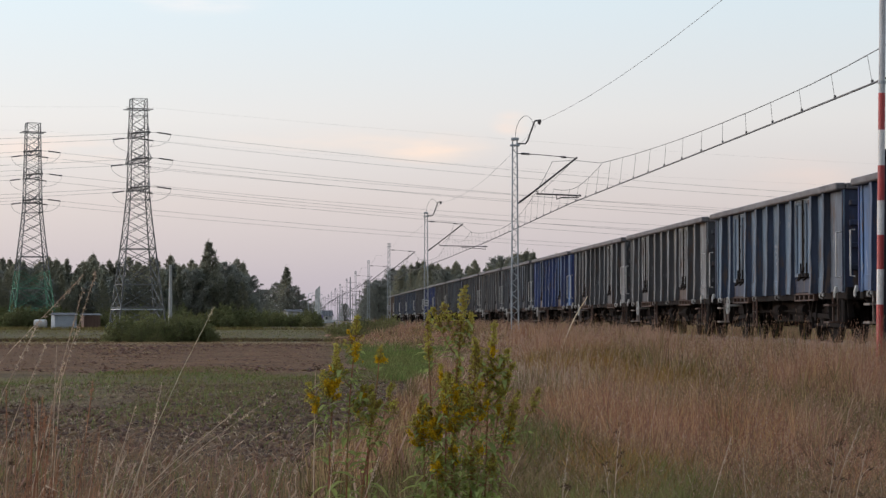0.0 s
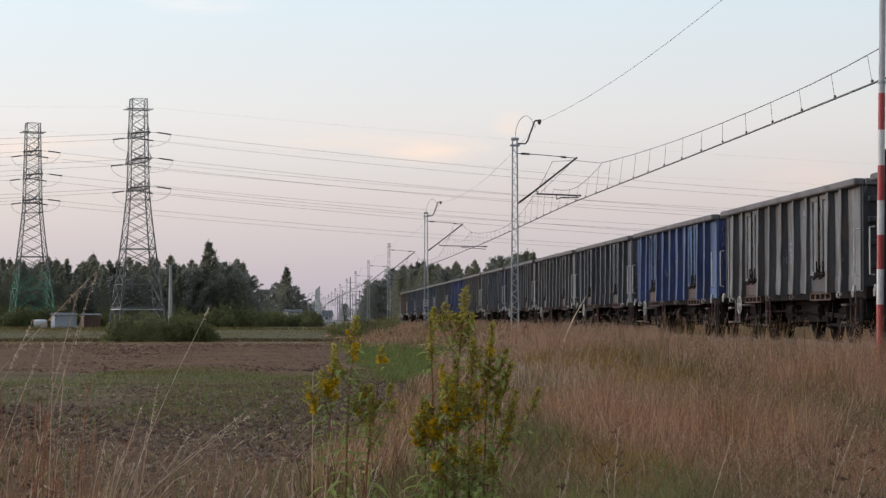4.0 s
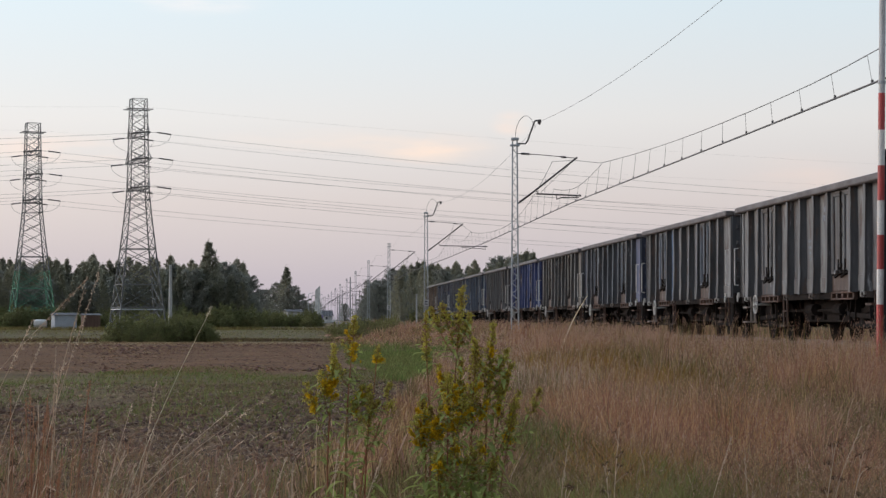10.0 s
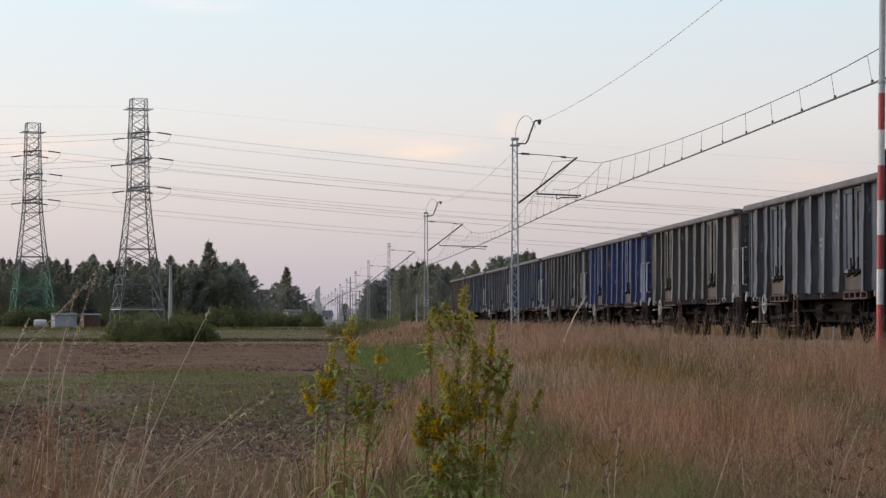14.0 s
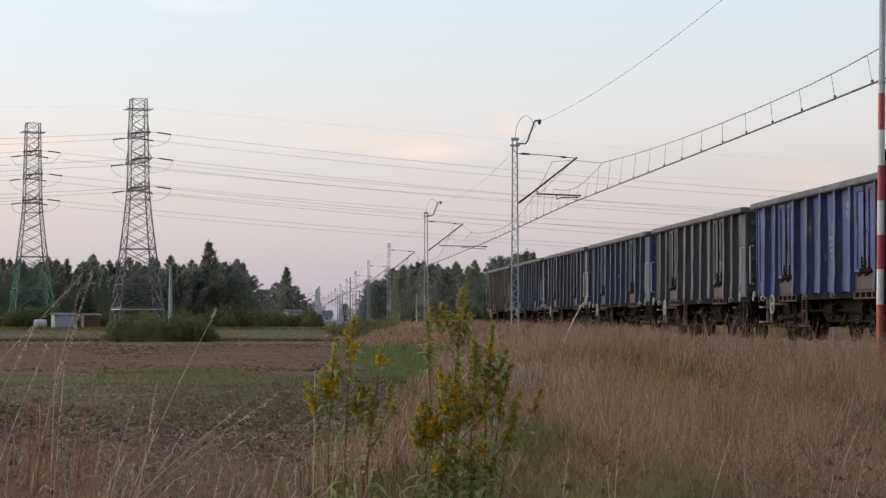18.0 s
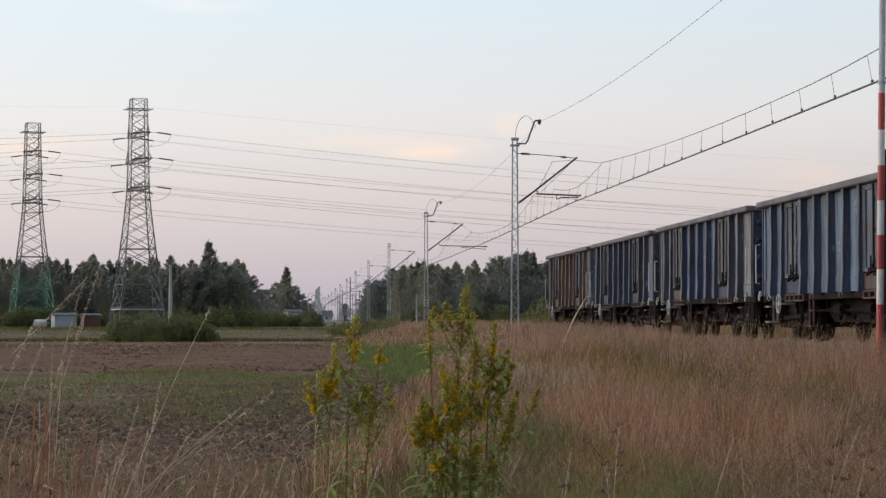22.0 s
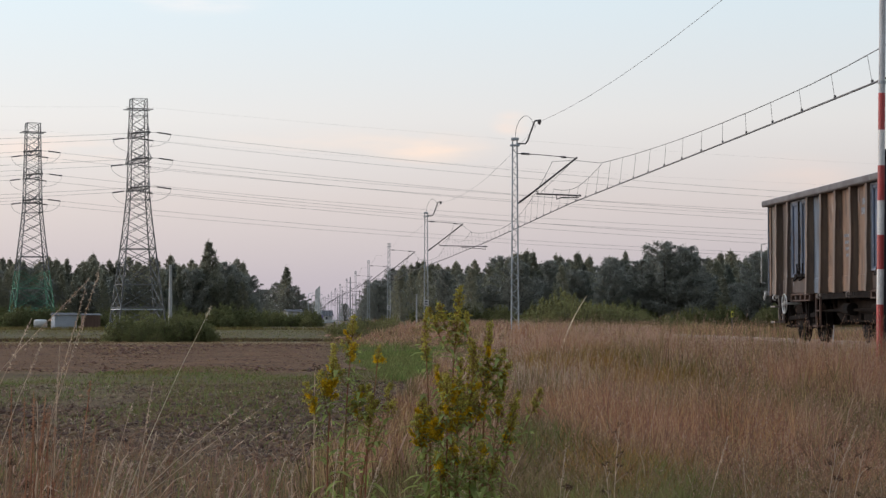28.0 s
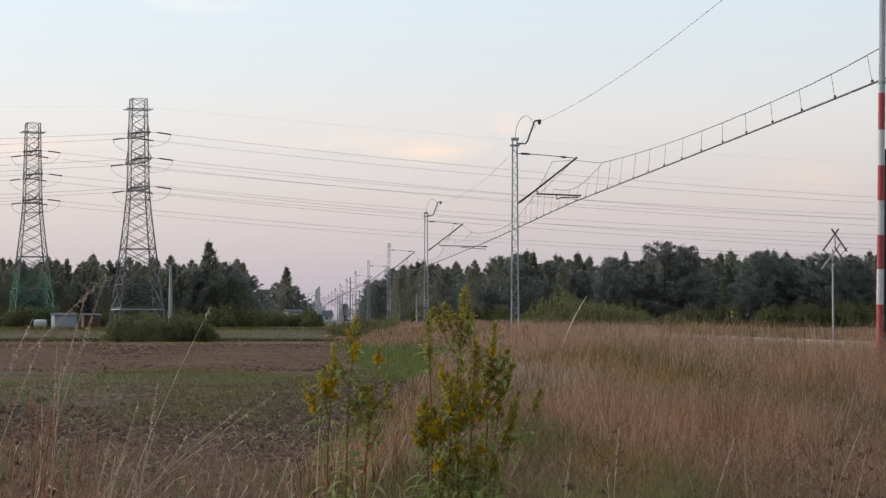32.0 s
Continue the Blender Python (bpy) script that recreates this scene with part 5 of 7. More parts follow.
def blades(rnd, x, y, high, wide, lean, plume, plume_wide, drift=(0.05, 0.02), barbs=0):
    """Stalks with a bent blade each; plume: the share of each stalk's top that is a seed head (0: none)."""
    n = len(x)
    z = height(x, y)
    base = np.stack([x, y, z - 0.03], 1)
    az = rnd.uniform(0, 2 * math.pi, n)
    off = np.stack([np.cos(az) * lean + drift[0] * high, np.sin(az) * lean + drift[1] * high, np.zeros(n)], 1)
    up = np.stack([np.zeros(n), np.zeros(n), high], 1)
    mid = base + up * 0.55 + off * 0.35
    top = base + up * (1 - 0.10 * np.minimum(lean / np.maximum(high, 0.1), 1.2)[:, None]) + off * 1.15
    fa = rnd.uniform(0, math.pi, n)
    side = np.stack([np.cos(fa), np.sin(fa) * 0.4, np.zeros(n)], 1)
    w = wide[:, None] / 2
    v = np.stack([base - side * w, base + side * w, mid - side * w * 0.8, mid + side * w * 0.8, top], 1).reshape(-1, 3)
    i = np.arange(n)[:, None] * 5
    f = np.concatenate([i + [0, 1, 3], i + [0, 3, 2], i + [2, 3, 4]])
    slots = np.zeros(len(f), int)
    if plume:
        keep = rnd.random(n) < plume * (0.25 + patchy(x, y, 3.3, 17))
        m = keep.sum()
        b, t2, h, s = mid[keep], top[keep], high[keep], side[keep]
        d = (t2 - b) / np.linalg.norm(t2 - b, axis=1, keepdims=True)
        ln = (0.17 + 0.12 * rnd.random(m))[:, None]
        tipp = t2 + d * ln * 0.15
        p0, p1 = tipp - d * ln, tipp - d * ln * 0.62
        pw = (plume_wide * rnd.uniform(0.6, 1.3, m))[:, None]
        k = len(v)
        if barbs:
            # a loose head of many fine spikelets
            u = rnd.random((m, barbs, 1))
            c = p0[:, None] + (tipp - p0)[:, None] * u
            out = rnd.normal(size=(m, barbs, 3)) * (plume_wide * (1.25 - u)) + d[:, None] * 0.02
            w3 = np.cross(out, rnd.normal(size=(m, barbs, 3)))
            w3 *= 0.22 * plume_wide / np.linalg.norm(w3, axis=2, keepdims=True)
            pv = np.stack([c - w3, c + w3, c + out], 2).reshape(-1, 3)
            pf = np.arange(m * barbs * 3).reshape(-1, 3) + k
            v, f = np.concatenate([v, pv]), np.concatenate([f, pf])
            return v, f, np.concatenate([slots, np.ones(len(pf), int)])
        sag = np.stack([0.02 * np.ones(m), np.zeros(m), -0.01 * np.ones(m)], 1)
        pv = np.stack([p0, p1 - s * pw, p1 + s * pw, tipp - d * ln * 0.3 + s * pw * 0.7, tipp + sag], 1).reshape(-1, 3)
        j = np.arange(m)[:, None] * 5 + k
        pf = np.concatenate([j + [0, 2, 1], j + [1, 2, 3], j + [1, 3, 4]])
        v, f = np.concatenate([v, pv]), np.concatenate([f, pf])
        slots = np.concatenate([slots, np.ones(len(pf), int)])
    return v, f, slots


def scatter(rnd, count, y0, y1, left, right):
    y = y0 + (y1 - y0) * rnd.random(count)
    lo, hi = left(y), right(y)
    width = np.maximum(hi - lo, 0)
    keep = rnd.random(count) < width / width.max()
    y = y[keep]
    x = lo[keep] + width[keep] * rnd.random(len(y))
    return x, y


def patchy(x, y, scale, seed):
    """Smooth random patches, 0 to 1."""
    r = np.random.default_rng(seed)
    s = np.zeros_like(x)
    for k in range(6):
        a = r.uniform(0, 2 * math.pi)
        q = scale * r.uniform(0.6, 2.2)
        s += np.sin((x * math.cos(a) + y * math.sin(a) * 0.5) / q + r.uniform(0, 6.3))
    return 1 / (1 + np.exp(-1.3 * s))


def green_spots(x, y):
    """Where fresh grass outgrows the dry stalks, 0 to 1."""
    best = np.zeros_like(x)
    for cx, cy, rx, ry in ((2.95, 16.6, 0.46, 2.0), (2.52, 13.8, 0.36, 1.5), (2.12, 11.6, 0.26, 1.1), (3.97, 17.0, 0.35, 1.1), (3.5, 29.0, 0.6, 4.5), (1.75, 11.6, 0.16, 0.9), (2.75, 23.0, 0.35, 3.0), (2.3, 21.0, 0.25, 2.0), (1.7, 13.0, 0.2, 0.8), (5.2, 52, 0.9, 6)):
        best = np.maximum(best, np.exp(-((x - cx) / rx) ** 2 - ((y - cy) / ry) ** 2))
    return best * (0.55 + 0.45 * patchy(x, y, 0.35, 8))


def grassland():
    rnd = np.random.default_rng(2)
    near_rail = lambda y: np.full_like(y, 10.9)
    view_edge = lambda y: np.minimum(0.30 * y + 0.5, 10.9)
    # tall tan grass between field and track, in belts of distance
    for (y0, y1, count, wide, pw) in ((5.5, 15, 46000, 0.0032, 0.0035), (15, 34, 92000, 0.0062, 0.006), (34, 70, 72000, 0.012, 0.014), (70, 150, 46000, 0.026, 0.026), (150, 300, 16000, 0.04, 0.05)):
        # the stalks stand in tussocks, each of one kind and height
        share = 30 if y0 < 34 else 14
        x, y = scatter(rnd, count // share, y0, y1, edge_of_tall_grass, view_edge if y0 < 34 else near_rail)
        n = len(x)
        own, vigour = np.repeat(rnd.normal(size=n), share), np.repeat(rnd.uniform(0.62, 1.18, n), share)
        loose = np.repeat(rnd.uniform(0.08, 0.30, n), share)
        x, y = np.repeat(x, share) + rnd.normal(size=n * share) * loose, np.repeat(y, share) + rnd.normal(size=n * share) * loose * 1.6
        pt = 0.45 * patchy(x, y, 2.6, 4) + 0.55 * patchy(x, y * 0.5, 0.55, 14)
        # thin places, where the green shows, between the tussocks
        keep = rnd.random(len(x)) < np.clip(0.06 + 1.7 * (pt - 0.22), 0.05 + 0.4 * smooth(3.6, 5.0, x), 1) * (1 - 0.95 * green_spots(x, y)) * (0.62 + 0.38 * smooth(14, 24, y))
        x, y, pt, own, vigour = x[keep], y[keep], pt[keep], own[keep], vigour[keep]
        edge = smooth(0.0, 1.6 + 0.02 * y, x - edge_of_tall_grass(y))
        # stands of one kind: low olive, reddish, tall tan
        stand = 0.4 * patchy(x, y * 0.45, 0.36, 33) + 0.6 * patchy(x, y * 0.4, 1.1, 34) + own * 0.09 + rnd.normal(size=len(x)) * 0.05 + 0.20 * smooth(62, 80, y) + 0.06 * smooth(6.0, 7.6, x) + 0.22 * smooth(0.185, 0.225, x / y) * smooth(36, 30, y) + 0.24 * smooth(6.6, 8.0, x) * smooth(50, 42, y) - 0.16 * smooth(19, 13, y) * smooth(0.24, 0.18, x / y)
        stand -= 0.40 * np.exp(-((x - 7.0) / 1.3) ** 2 - ((y - 49) / 7) ** 2) + 0.2 * np.exp(-((x - 5.6) / 1.3) ** 2 - ((y - 33) / 3) ** 2)
        stand = 0.5 + 1.4 * (stand - 0.5)
        low, red = stand < 0.36, stand > 0.60
        high = (0.22 + 0.62 * rnd.random(len(x)) ** 1.3) * (0.28 + 1.05 * pt) * (0.50 + 0.50 * smooth(13, 30, y)) * (0.34 + 0.66 * edge) * (1.0 + 0.40 * smooth(6.0, 9.2, x) * smooth(60, 90, y) + 0.10 * smooth(6.0, 9.0, x))
        high *= np.where(low, 0.66, np.where(red, 1.06, 1.0)) * vigour
        belt = smooth(7.4, 8.8, x) * smooth(29, 36, y) * smooth(210, 170, y)
        high = high * (1 - belt) + belt * (0.42 + 0.58 * rnd.random(len(x)) ** 1.4 + 0.22 * smooth(62, 82, y))
        # kept low where the rail shows over it
        high *= 1 - (0.07 + 0.17 * rnd.random(len(x)) ** 0.5) * smooth(6.0, 5.2, y / np.maximum(x, 1)) * smooth(7.2, 8.6, x) * smooth(30, 34, y)
        for pick, mt, words in ((low, OLIVE_GRASS, "low olive-brown wild grass beside the track"), (red, REDDISH, "reddish dry wild grass beside the track"), (~low & ~red, TAN, "tall tan feathery wild grass beside the track")):
            n = int(pick.sum())
            v, f, s = blades(rnd, x[pick], y[pick], high[pick], np.full(n, wide) * rnd.uniform(0.6, 1.5, n), 0.08 + 0.32 * rnd.random(n) ** 1.5, 0.25 if mt is OLIVE_GRASS else 0.8, pw * (2.2 if y0 < 34 else 1.7), barbs=12 if y0 < 15 else 9 if y0 < 34 else 9 if y0 < 70 else 5)
            tagged(new("tall_grass", triangles("tall_grass", v, f, [mt, PLUME], s)), words, "grass", kind="stuff")
    # a thick fringe at the foot of the ballast
    x, y = scatter(rnd, 20000, 28, 78, lambda y: np.full_like(y, 8.3), lambda y: np.full_like(y, 10.9))
    high = (0.40 + 0.36 * rnd.random(len(x)) + 0.5 * (rnd.random(len(x)) > 0.94)) * (0.75 + 0.4 * patchy(x, y * 0.5, 0.5, 88))
    dry = rnd.random(len(x)) < 0.72
    for pick, mt in ((dry, TAN), (~dry, OLIVE_GRASS)):
        n = int(pick.sum())
        v, f, s = blades(rnd, x[pick], y[pick], high[pick], np.full(n, 0.013) * rnd.uniform(0.5, 1.4, n), 0.05 + 0.2 * rnd.random(n), 0.8, 0.020, barbs=8)
        tagged(new("tall_grass", triangles("tall_grass", v, f, [mt, PLUME], s)), "dry grass at the foot of the ballast", "grass", kind="stuff")
    # beyond the rails: weeds, with dry grass between
    for count, mt, plume, words in ((9000, OLIVE_GRASS, 0.5, "olive weeds beyond the railway track"), (30000, TAN, 0.6, "thin dry grass beyond the railway track"), (14000, REDDISH, 0.5, "reddish dry grass beyond the railway track"), (2500, GREEN, 0, "green weeds beyond the railway track")):
        x, y = scatter(rnd, count, 38, 230, lambda y: np.full_like(y, 15.0), lambda y: np.minimum(0.31 * y + 2, 36))
        high = (0.30 + 0.78 * rnd.random(len(x)) ** 2.2) * (0.65 + 0.6 * patchy(x, y * 0.4, 1.6, 51))
        v, f, s = blades(rnd, x, y, high, np.full(len(x), 0.022) * rnd.uniform(0.6, 1.5, len(x)), 0.10 + 0.2 * rnd.random(len(x)), plume, 0.03, barbs=4)
        tagged(new("tall_grass", triangles("tall_grass", v, f, [mt, PLUME], s)), words, "grass", kind="stuff")
    for (y0, y1, count, wide, tall, mt) in ((9, 22, 900, 0.0045, 0.55, STALK), (20, 48, 2600, 0.008, 0.75, STALK), (30, 80, 3000, 0.012, 0.85, PLUME), (9, 24, 2600, 0.004, 0.34, STRAW)):
        x, y = scatter(rnd, count, y0, y1, lambda y: edge_of_tall_grass(y) + 0.1, view_edge if y0 < 34 else near_rail)
        keep = rnd.random(len(x)) < patchy(x, y * 0.5, 0.8, 61) * (1 - 0.7 * green_spots(x, y))
        x, y = x[keep], y[keep]
        n = len(x)
        v, f, s = blades(rnd, x, y, tall * rnd.uniform(0.6, 1.15, n), np.full(n, wide) * rnd.uniform(0.5, 1.1, n), 0.05 + 0.28 * rnd.random(n) ** 2, 0.9, wide * 1.6, barbs=12)
        tagged(new("tall_grass", triangles("tall_grass", v, f, [mt, STALK], s)), "pale feathery grass stalks above the rest", "grass", kind="stuff")
    # green undergrowth, thicker in patches and along the inner edge
    for (y0, y1, count, wide) in ((6, 16, 46000, 0.006), (16, 36, 80000, 0.010), (36, 90, 60000, 0.018), (90, 150, 12000, 0.03)):
        x, y = scatter(rnd, count, y0, y1, lambda y: edge_of_tall_grass(y) - np.interp(y, [6, 40, 52, 70, 100, 125], [0.1, 0.3, 2.2, 3.5, 3.2, 0.5]), view_edge if y0 < 36 else near_rail)
        d = x - edge_of_tall_grass(y)
        lush = 1.0 * green_spots(x, y) + 0.9 * (d < 0.6) * (y > 48) * (y < 110)
        keep = rnd.random(len(x)) < np.clip(0.16 + 0.30 * patchy(x, y * 0.5, 0.7, 9) + 0.14 * smooth(19, 12, y) + lush, 0.05, 1)
        x, y, d, lush = x[keep], y[keep], d[keep], lush[keep]
        high = (0.10 + 0.32 * rnd.random(len(x))) * (0.55 + 0.55 * patchy(x, y * 0.5, 0.5, 9) + 0.4 * green_spots(x, y)) * smooth(-4.5, -1.0, d)
        fresh = rnd.random(len(x)) < 0.10 + 1.2 * lush
        for pick, mt, words in ((fresh, GREEN, "green grass growing between the dry stalks"), (~fresh, OLIVE_GRASS, "low olive-brown undergrowth between the dry stalks")):
            n = int(pick.sum())
            v, f, s = blades(rnd, x[pick], y[pick], high[pick], np.full(n, wide) * rnd.uniform(0.6, 1.5, n), 0.05 + 0.12 * rnd.random(n), 0, 0)
            tagged(new("green_grass" if mt is GREEN else "low_grass", triangles("undergrowth", v, f, [mt], s)), words, "grass", kind="stuff")
    x, y = scatter(rnd, 14000, -5, 6, lambda y: np.full_like(y, -5.0), lambda y: np.full_like(y, 6.0))
    v, f, s = blades(rnd, x, y, 0.08 + 0.22 * rnd.random(len(x)), np.full(len(x), 0.005), 0.08 * np.ones(len(x)), 0, 0)
    tagged(new("short_grass", triangles("short_grass", v, f, [GREEN], s)), "low trodden green grass at the field path", "grass", kind="stuff")
    # amber clumps where weeds have withered among the grass
    for (cx, cy, rx, ry, count, tall, wide) in ((6.3, 48, 0.7, 5, 5200, 0.62, 0.016), (7.6, 56, 0.5, 4, 1800, 0.66, 0.017), (6.1, 36, 0.8, 3, 3000, 0.56, 0.012), (2.75, 18.5, 0.4, 1.6, 4200, 0.44, 0.008), (2.45, 15.5, 0.25, 1.2, 2000, 0.38, 0.007), (1.95, 13.2, 0.25, 1.0, 1500, 0.34, 0.006), (3.6, 15.5, 0.3, 1.0, 900, 0.36, 0.006)):
        x, y = cx + rx * rnd.normal(size=count) * 0.7, cy + ry * rnd.normal(size=count) * 0.7
        keep = rnd.random(count) < 0.15 + 0.85 * patchy(x, y * 0.4, 0.25, 58)
        x, y = x[keep], y[keep]
        n = len(x)
        v, f, s = blades(rnd, x, y, tall * rnd.uniform(0.5, 1.1, n), np.full(n, wide) * rnd.uniform(0.5, 1.3, n), 0.06 + 0.2 * rnd.random(n), 0.5, wide, barbs=6)
        tagged(new("withered_weeds", triangles("withered_weeds", v, f, [AMBER, AMBER], s)), "amber withered weeds among the dry grass", "weeds", kind="stuff")
    # rust-red weed stems at the near corner of the field
    x, y = scatter(rnd, 700, 6.6, 10.5, lambda y: -0.152 * y, lambda y: -0.095 * y)
    n = len(x)
    v, f, s = blades(rnd, x, y, (0.62 + 0.40 * rnd.random(n)) * rnd.uniform(0.8, 1.05, n), np.full(n, 0.0036) * rnd.uniform(0.6, 1.4, n), 0.03 + 0.14 * rnd.random(n), 0.5, 0.005, drift=(0.16, 0.0), barbs=8)
    tagged(new("weed_stems", triangles("weed_stems", v, f, [RUSTY_STALK, STALK], s)), "rust-red dry weed stems at the field edge", "weeds", kind="stuff")
    # arching leaf blades that lie across the stalks
    for (y0, y1, count, wide) in ((6, 16, 14000, 0.005), (16, 40, 26000, 0.009), (40, 75, 16000, 0.015)):
        for mt, share, words in ((STRAW, 0.75, "arching dry leaf blades among the tall grass"), (OLIVE_GRASS, 0.25, "arching olive leaf blades among the tall grass")):
            x, y = scatter(rnd, int(count * share), y0, y1, edge_of_tall_grass, view_edge if y0 < 34 else near_rail)
            n = len(x)
            v, f, s = blades(rnd, x, y, 0.18 + 0.34 * rnd.random(n), np.full(n, wide) * rnd.uniform(0.6, 1.4, n), 0.18 + 0.3 * rnd.random(n), 0, 0)
            tagged(new("leaf_blades", triangles("leaf_blades", v, f, [mt], s)), words, "grass", kind="stuff")
    # short dry grass and weeds at the near edge of the field
    for (y0, y1, count, wide, mt, words) in ((6, 26, 23000, 0.0042, STRAW, "short straw-coloured dry grass at the field edge"), (6, 24, 12000, 0.0042, RUSTY_STALK, "short rust-brown dry grass at the field edge"), (6, 22, 5200, 0.005, GREEN, "low green grass at the field edge"), (8, 17, 9000, 0.006, OLIVE_GRASS, "low olive grass at the field edge"), (9, 16, 5000, 0.006, GREEN, "low green weeds at the field edge")):
        x, y = scatter(rnd, count, y0, y1, lambda y: -0.16 * y - 0.6, lambda y: edge_of_tall_grass(y) + 0.4)
        keep = rnd.random(len(x)) < np.clip(1.25 - (y - 14.5) / 8 + 0.7 * (patchy(x, y, 1.2, 3) - 0.5), 0, 1)
        if mt is STRAW or wide > 0.0055:
            # straw and fresh weeds take turns, with the weeds away from the left corner
            weedy = patchy(x, y * 0.4, 0.45, 64) * smooth(-0.11, -0.05, x / y)
            keep &= rnd.random(len(x)) < (1 - 0.65 * weedy * smooth(17, 14, y) if mt is STRAW else weedy)
        x, y = x[keep], y[keep]
        high = (0.06 + 0.26 * rnd.random(len(x)) ** 1.5) * (0.6 + 0.8 * patchy(x, y, 1.5, 21))
        v, f, s = blades(rnd, x, y, high * smooth(4, 9, y), np.full(len(x), wide) * rnd.uniform(0.6, 1.5, len(x)), 0.08 * np.ones(len(x)), 0.25 if mt is STRAW else 0, 0.004)
        tagged(new("short_grass", triangles("short_grass", v, f, [mt, PLUME], s)), words, "grass", kind="stuff")
    x, y = scatter(rnd, 40000, 16, 56, lambda y: edge_of_tall_grass(y) - 0.8, lambda y: edge_of_tall_grass(y) + 0.9)
    v, f, s = blades(rnd, x, y, (0.12 + 0.4 * rnd.random(len(x))) * (0.5 + 0.7 * patchy(x, y * 0.5, 0.8, 77)), np.full(len(x), 0.010), 0.1 * np.ones(len(x)), 0.2, 0.006)
    tagged(new("straw_grass", triangles("straw_grass", v, f, [TAN, PLUME], s)), "pale dry straw grass between field and tall grass", "grass", kind="stuff")
    # regrowth on the harvested strip, and far meadow tufts
    x, y = scatter(rnd, 60000, 24, 62, lambda y: -0.17 * y - 1, lambda y: edge_of_tall_grass(y))
    left = smooth(-0.05, -0.09, x / y) * smooth(33, 39, y) * smooth(60, 54, y)
    keep = rnd.random(len(x)) < np.clip(np.maximum(2.2 * (patchy(x * 0.6, y * 0.35, 0.7, 31) - 0.42) + 0.20 * smooth(27, 42, y), 0.75 * left * patchy(x, y * 0.4, 0.6, 46)) + 0.25 * (patchy(x, y * 0.5, 0.5, 5) - 0.5) - 0.3 * smooth(56, 61, y), 0.02, 1)
    x, y = x[keep], y[keep]
    lush = rnd.random(len(x)) < 0.30 + 0.35 * patchy(x, y * 0.4, 0.8, 45) + 0.35 * smooth(-0.055, -0.10, x / y)
    for pick, mt, words in ((lush, GREEN, "sparse green regrowth on the harvested field"), (~lush, OLIVE_GRASS, "sparse olive-brown regrowth on the harvested field")):
        n = int(pick.sum())
        v, f, s = blades(rnd, x[pick], y[pick], 0.04 + 0.10 * rnd.random(n), np.full(n, 0.014), 0.03 + 0.05 * rnd.random(n), 0, 0)
        tagged(new("regrowth", triangles("regrowth", v, f, [mt], s)), words, "grass", kind="stuff")
    x, y = scatter(rnd, 70000, 18, 50, lambda y: -0.17 * y - 1, lambda y: edge_of_tall_grass(y) - 0.3)
    v, f, s = blades(rnd, x, y, 0.015 + 0.07 * rnd.random(len(x)) ** 2, np.full(len(x), 0.009), 0.03 + 0.10 * rnd.random(len(x)), 0, 0)
    tagged(new("stubble", triangles("stubble", v, f, [STRAW], s)), "broken straw stubble on the field", "stubble", kind="stuff")
    # straw left lying across the soil
    for (y0, y1, count, wide) in ((16, 26, 12000, 0.006), (16.5, 28, 4200, 0.017), (26, 46, 12000, 0.008)):
        x, y = scatter(rnd, count, y0, y1, lambda y: -0.17 * y - 0.6, lambda y: edge_of_tall_grass(y) + 0.2)
        keep = rnd.random(len(x)) < (1.0 if wide < 0.01 else patchy(x, y * 0.5, 0.5, 63) * smooth(-0.11, -0.07, x / y))
        x, y = x[keep], y[keep]
        n = len(x)
        v, f, s = blades(rnd, x, y, 0.03 + 0.09 * rnd.random(n) ** 2, np.full(n, wide) * rnd.uniform(0.6, 1.4, n), 0.10 + 0.25 * rnd.random(n), 0, 0)
        tagged(new("fallen_straw", triangles("fallen_straw", v, f, [STALK], s)), "pale straw lying broken on the field", "straw", kind="stuff")
    # a ragged verge along the far side of the ploughed strip
    x, y = scatter(rnd, 12000, 120, 130, lambda y: -0.18 * y, lambda y: np.full_like(y, 4.0))
    v, f, s = blades(rnd, x, y, 0.04 + 0.14 * rnd.random(len(x)), np.full(len(x), 0.03), 0.1 * np.ones(len(x)), 0, 0)
    tagged(new("field_verge", triangles("field_verge", v, f, [STRAW], s)), "dry grass verge between field and meadow", "grass", kind="stuff")
    # the far meadow: low tufts, and a dark weedy line before it
    for (y0, y1, count, wide, lo, hi, mt, words) in ((146, 300, 34000, 0.05, 0.05, 0.16, OLIVE_GRASS, "low olive grass of the far meadow"), (146, 300, 8000, 0.05, 0.05, 0.14, GREEN, "low green grass of the far meadow"), (286, 299, 8000, 0.07, 0.15, 0.62, OLIVE_GRASS, "tall olive weeds before the sheds"), (136, 146, 5000, 0.06, 0.10, 0.30, OLIVE_GRASS, "olive weeds along the edge of the meadow"), (137, 145, 9000, 0.08, 0.10, 0.26, SPENT, "low dark blades along the edge of the meadow")):
        x, y = scatter(rnd, count, y0, y1, lambda y: -0.18 * y - 2, lambda y: np.full_like(y, 4.0))
        keep = rnd.random(len(x)) < 0.25 + 0.9 * patchy(x * 0.4, y * 0.2, 1.5, 93 if mt is GREEN else 94)
        x, y = x[keep], y[keep]
        n = len(x)
        v, f, s = blades(rnd, x, y, lo + (hi - lo) * rnd.random(n), np.full(n, wide) * rnd.uniform(0.6, 1.5, n), 0.08 + 0.1 * rnd.random(n), 0, 0)
        tagged(new("meadow_grass", triangles("meadow_grass", v, f, [mt], s)), words, "grass", kind="stuff")


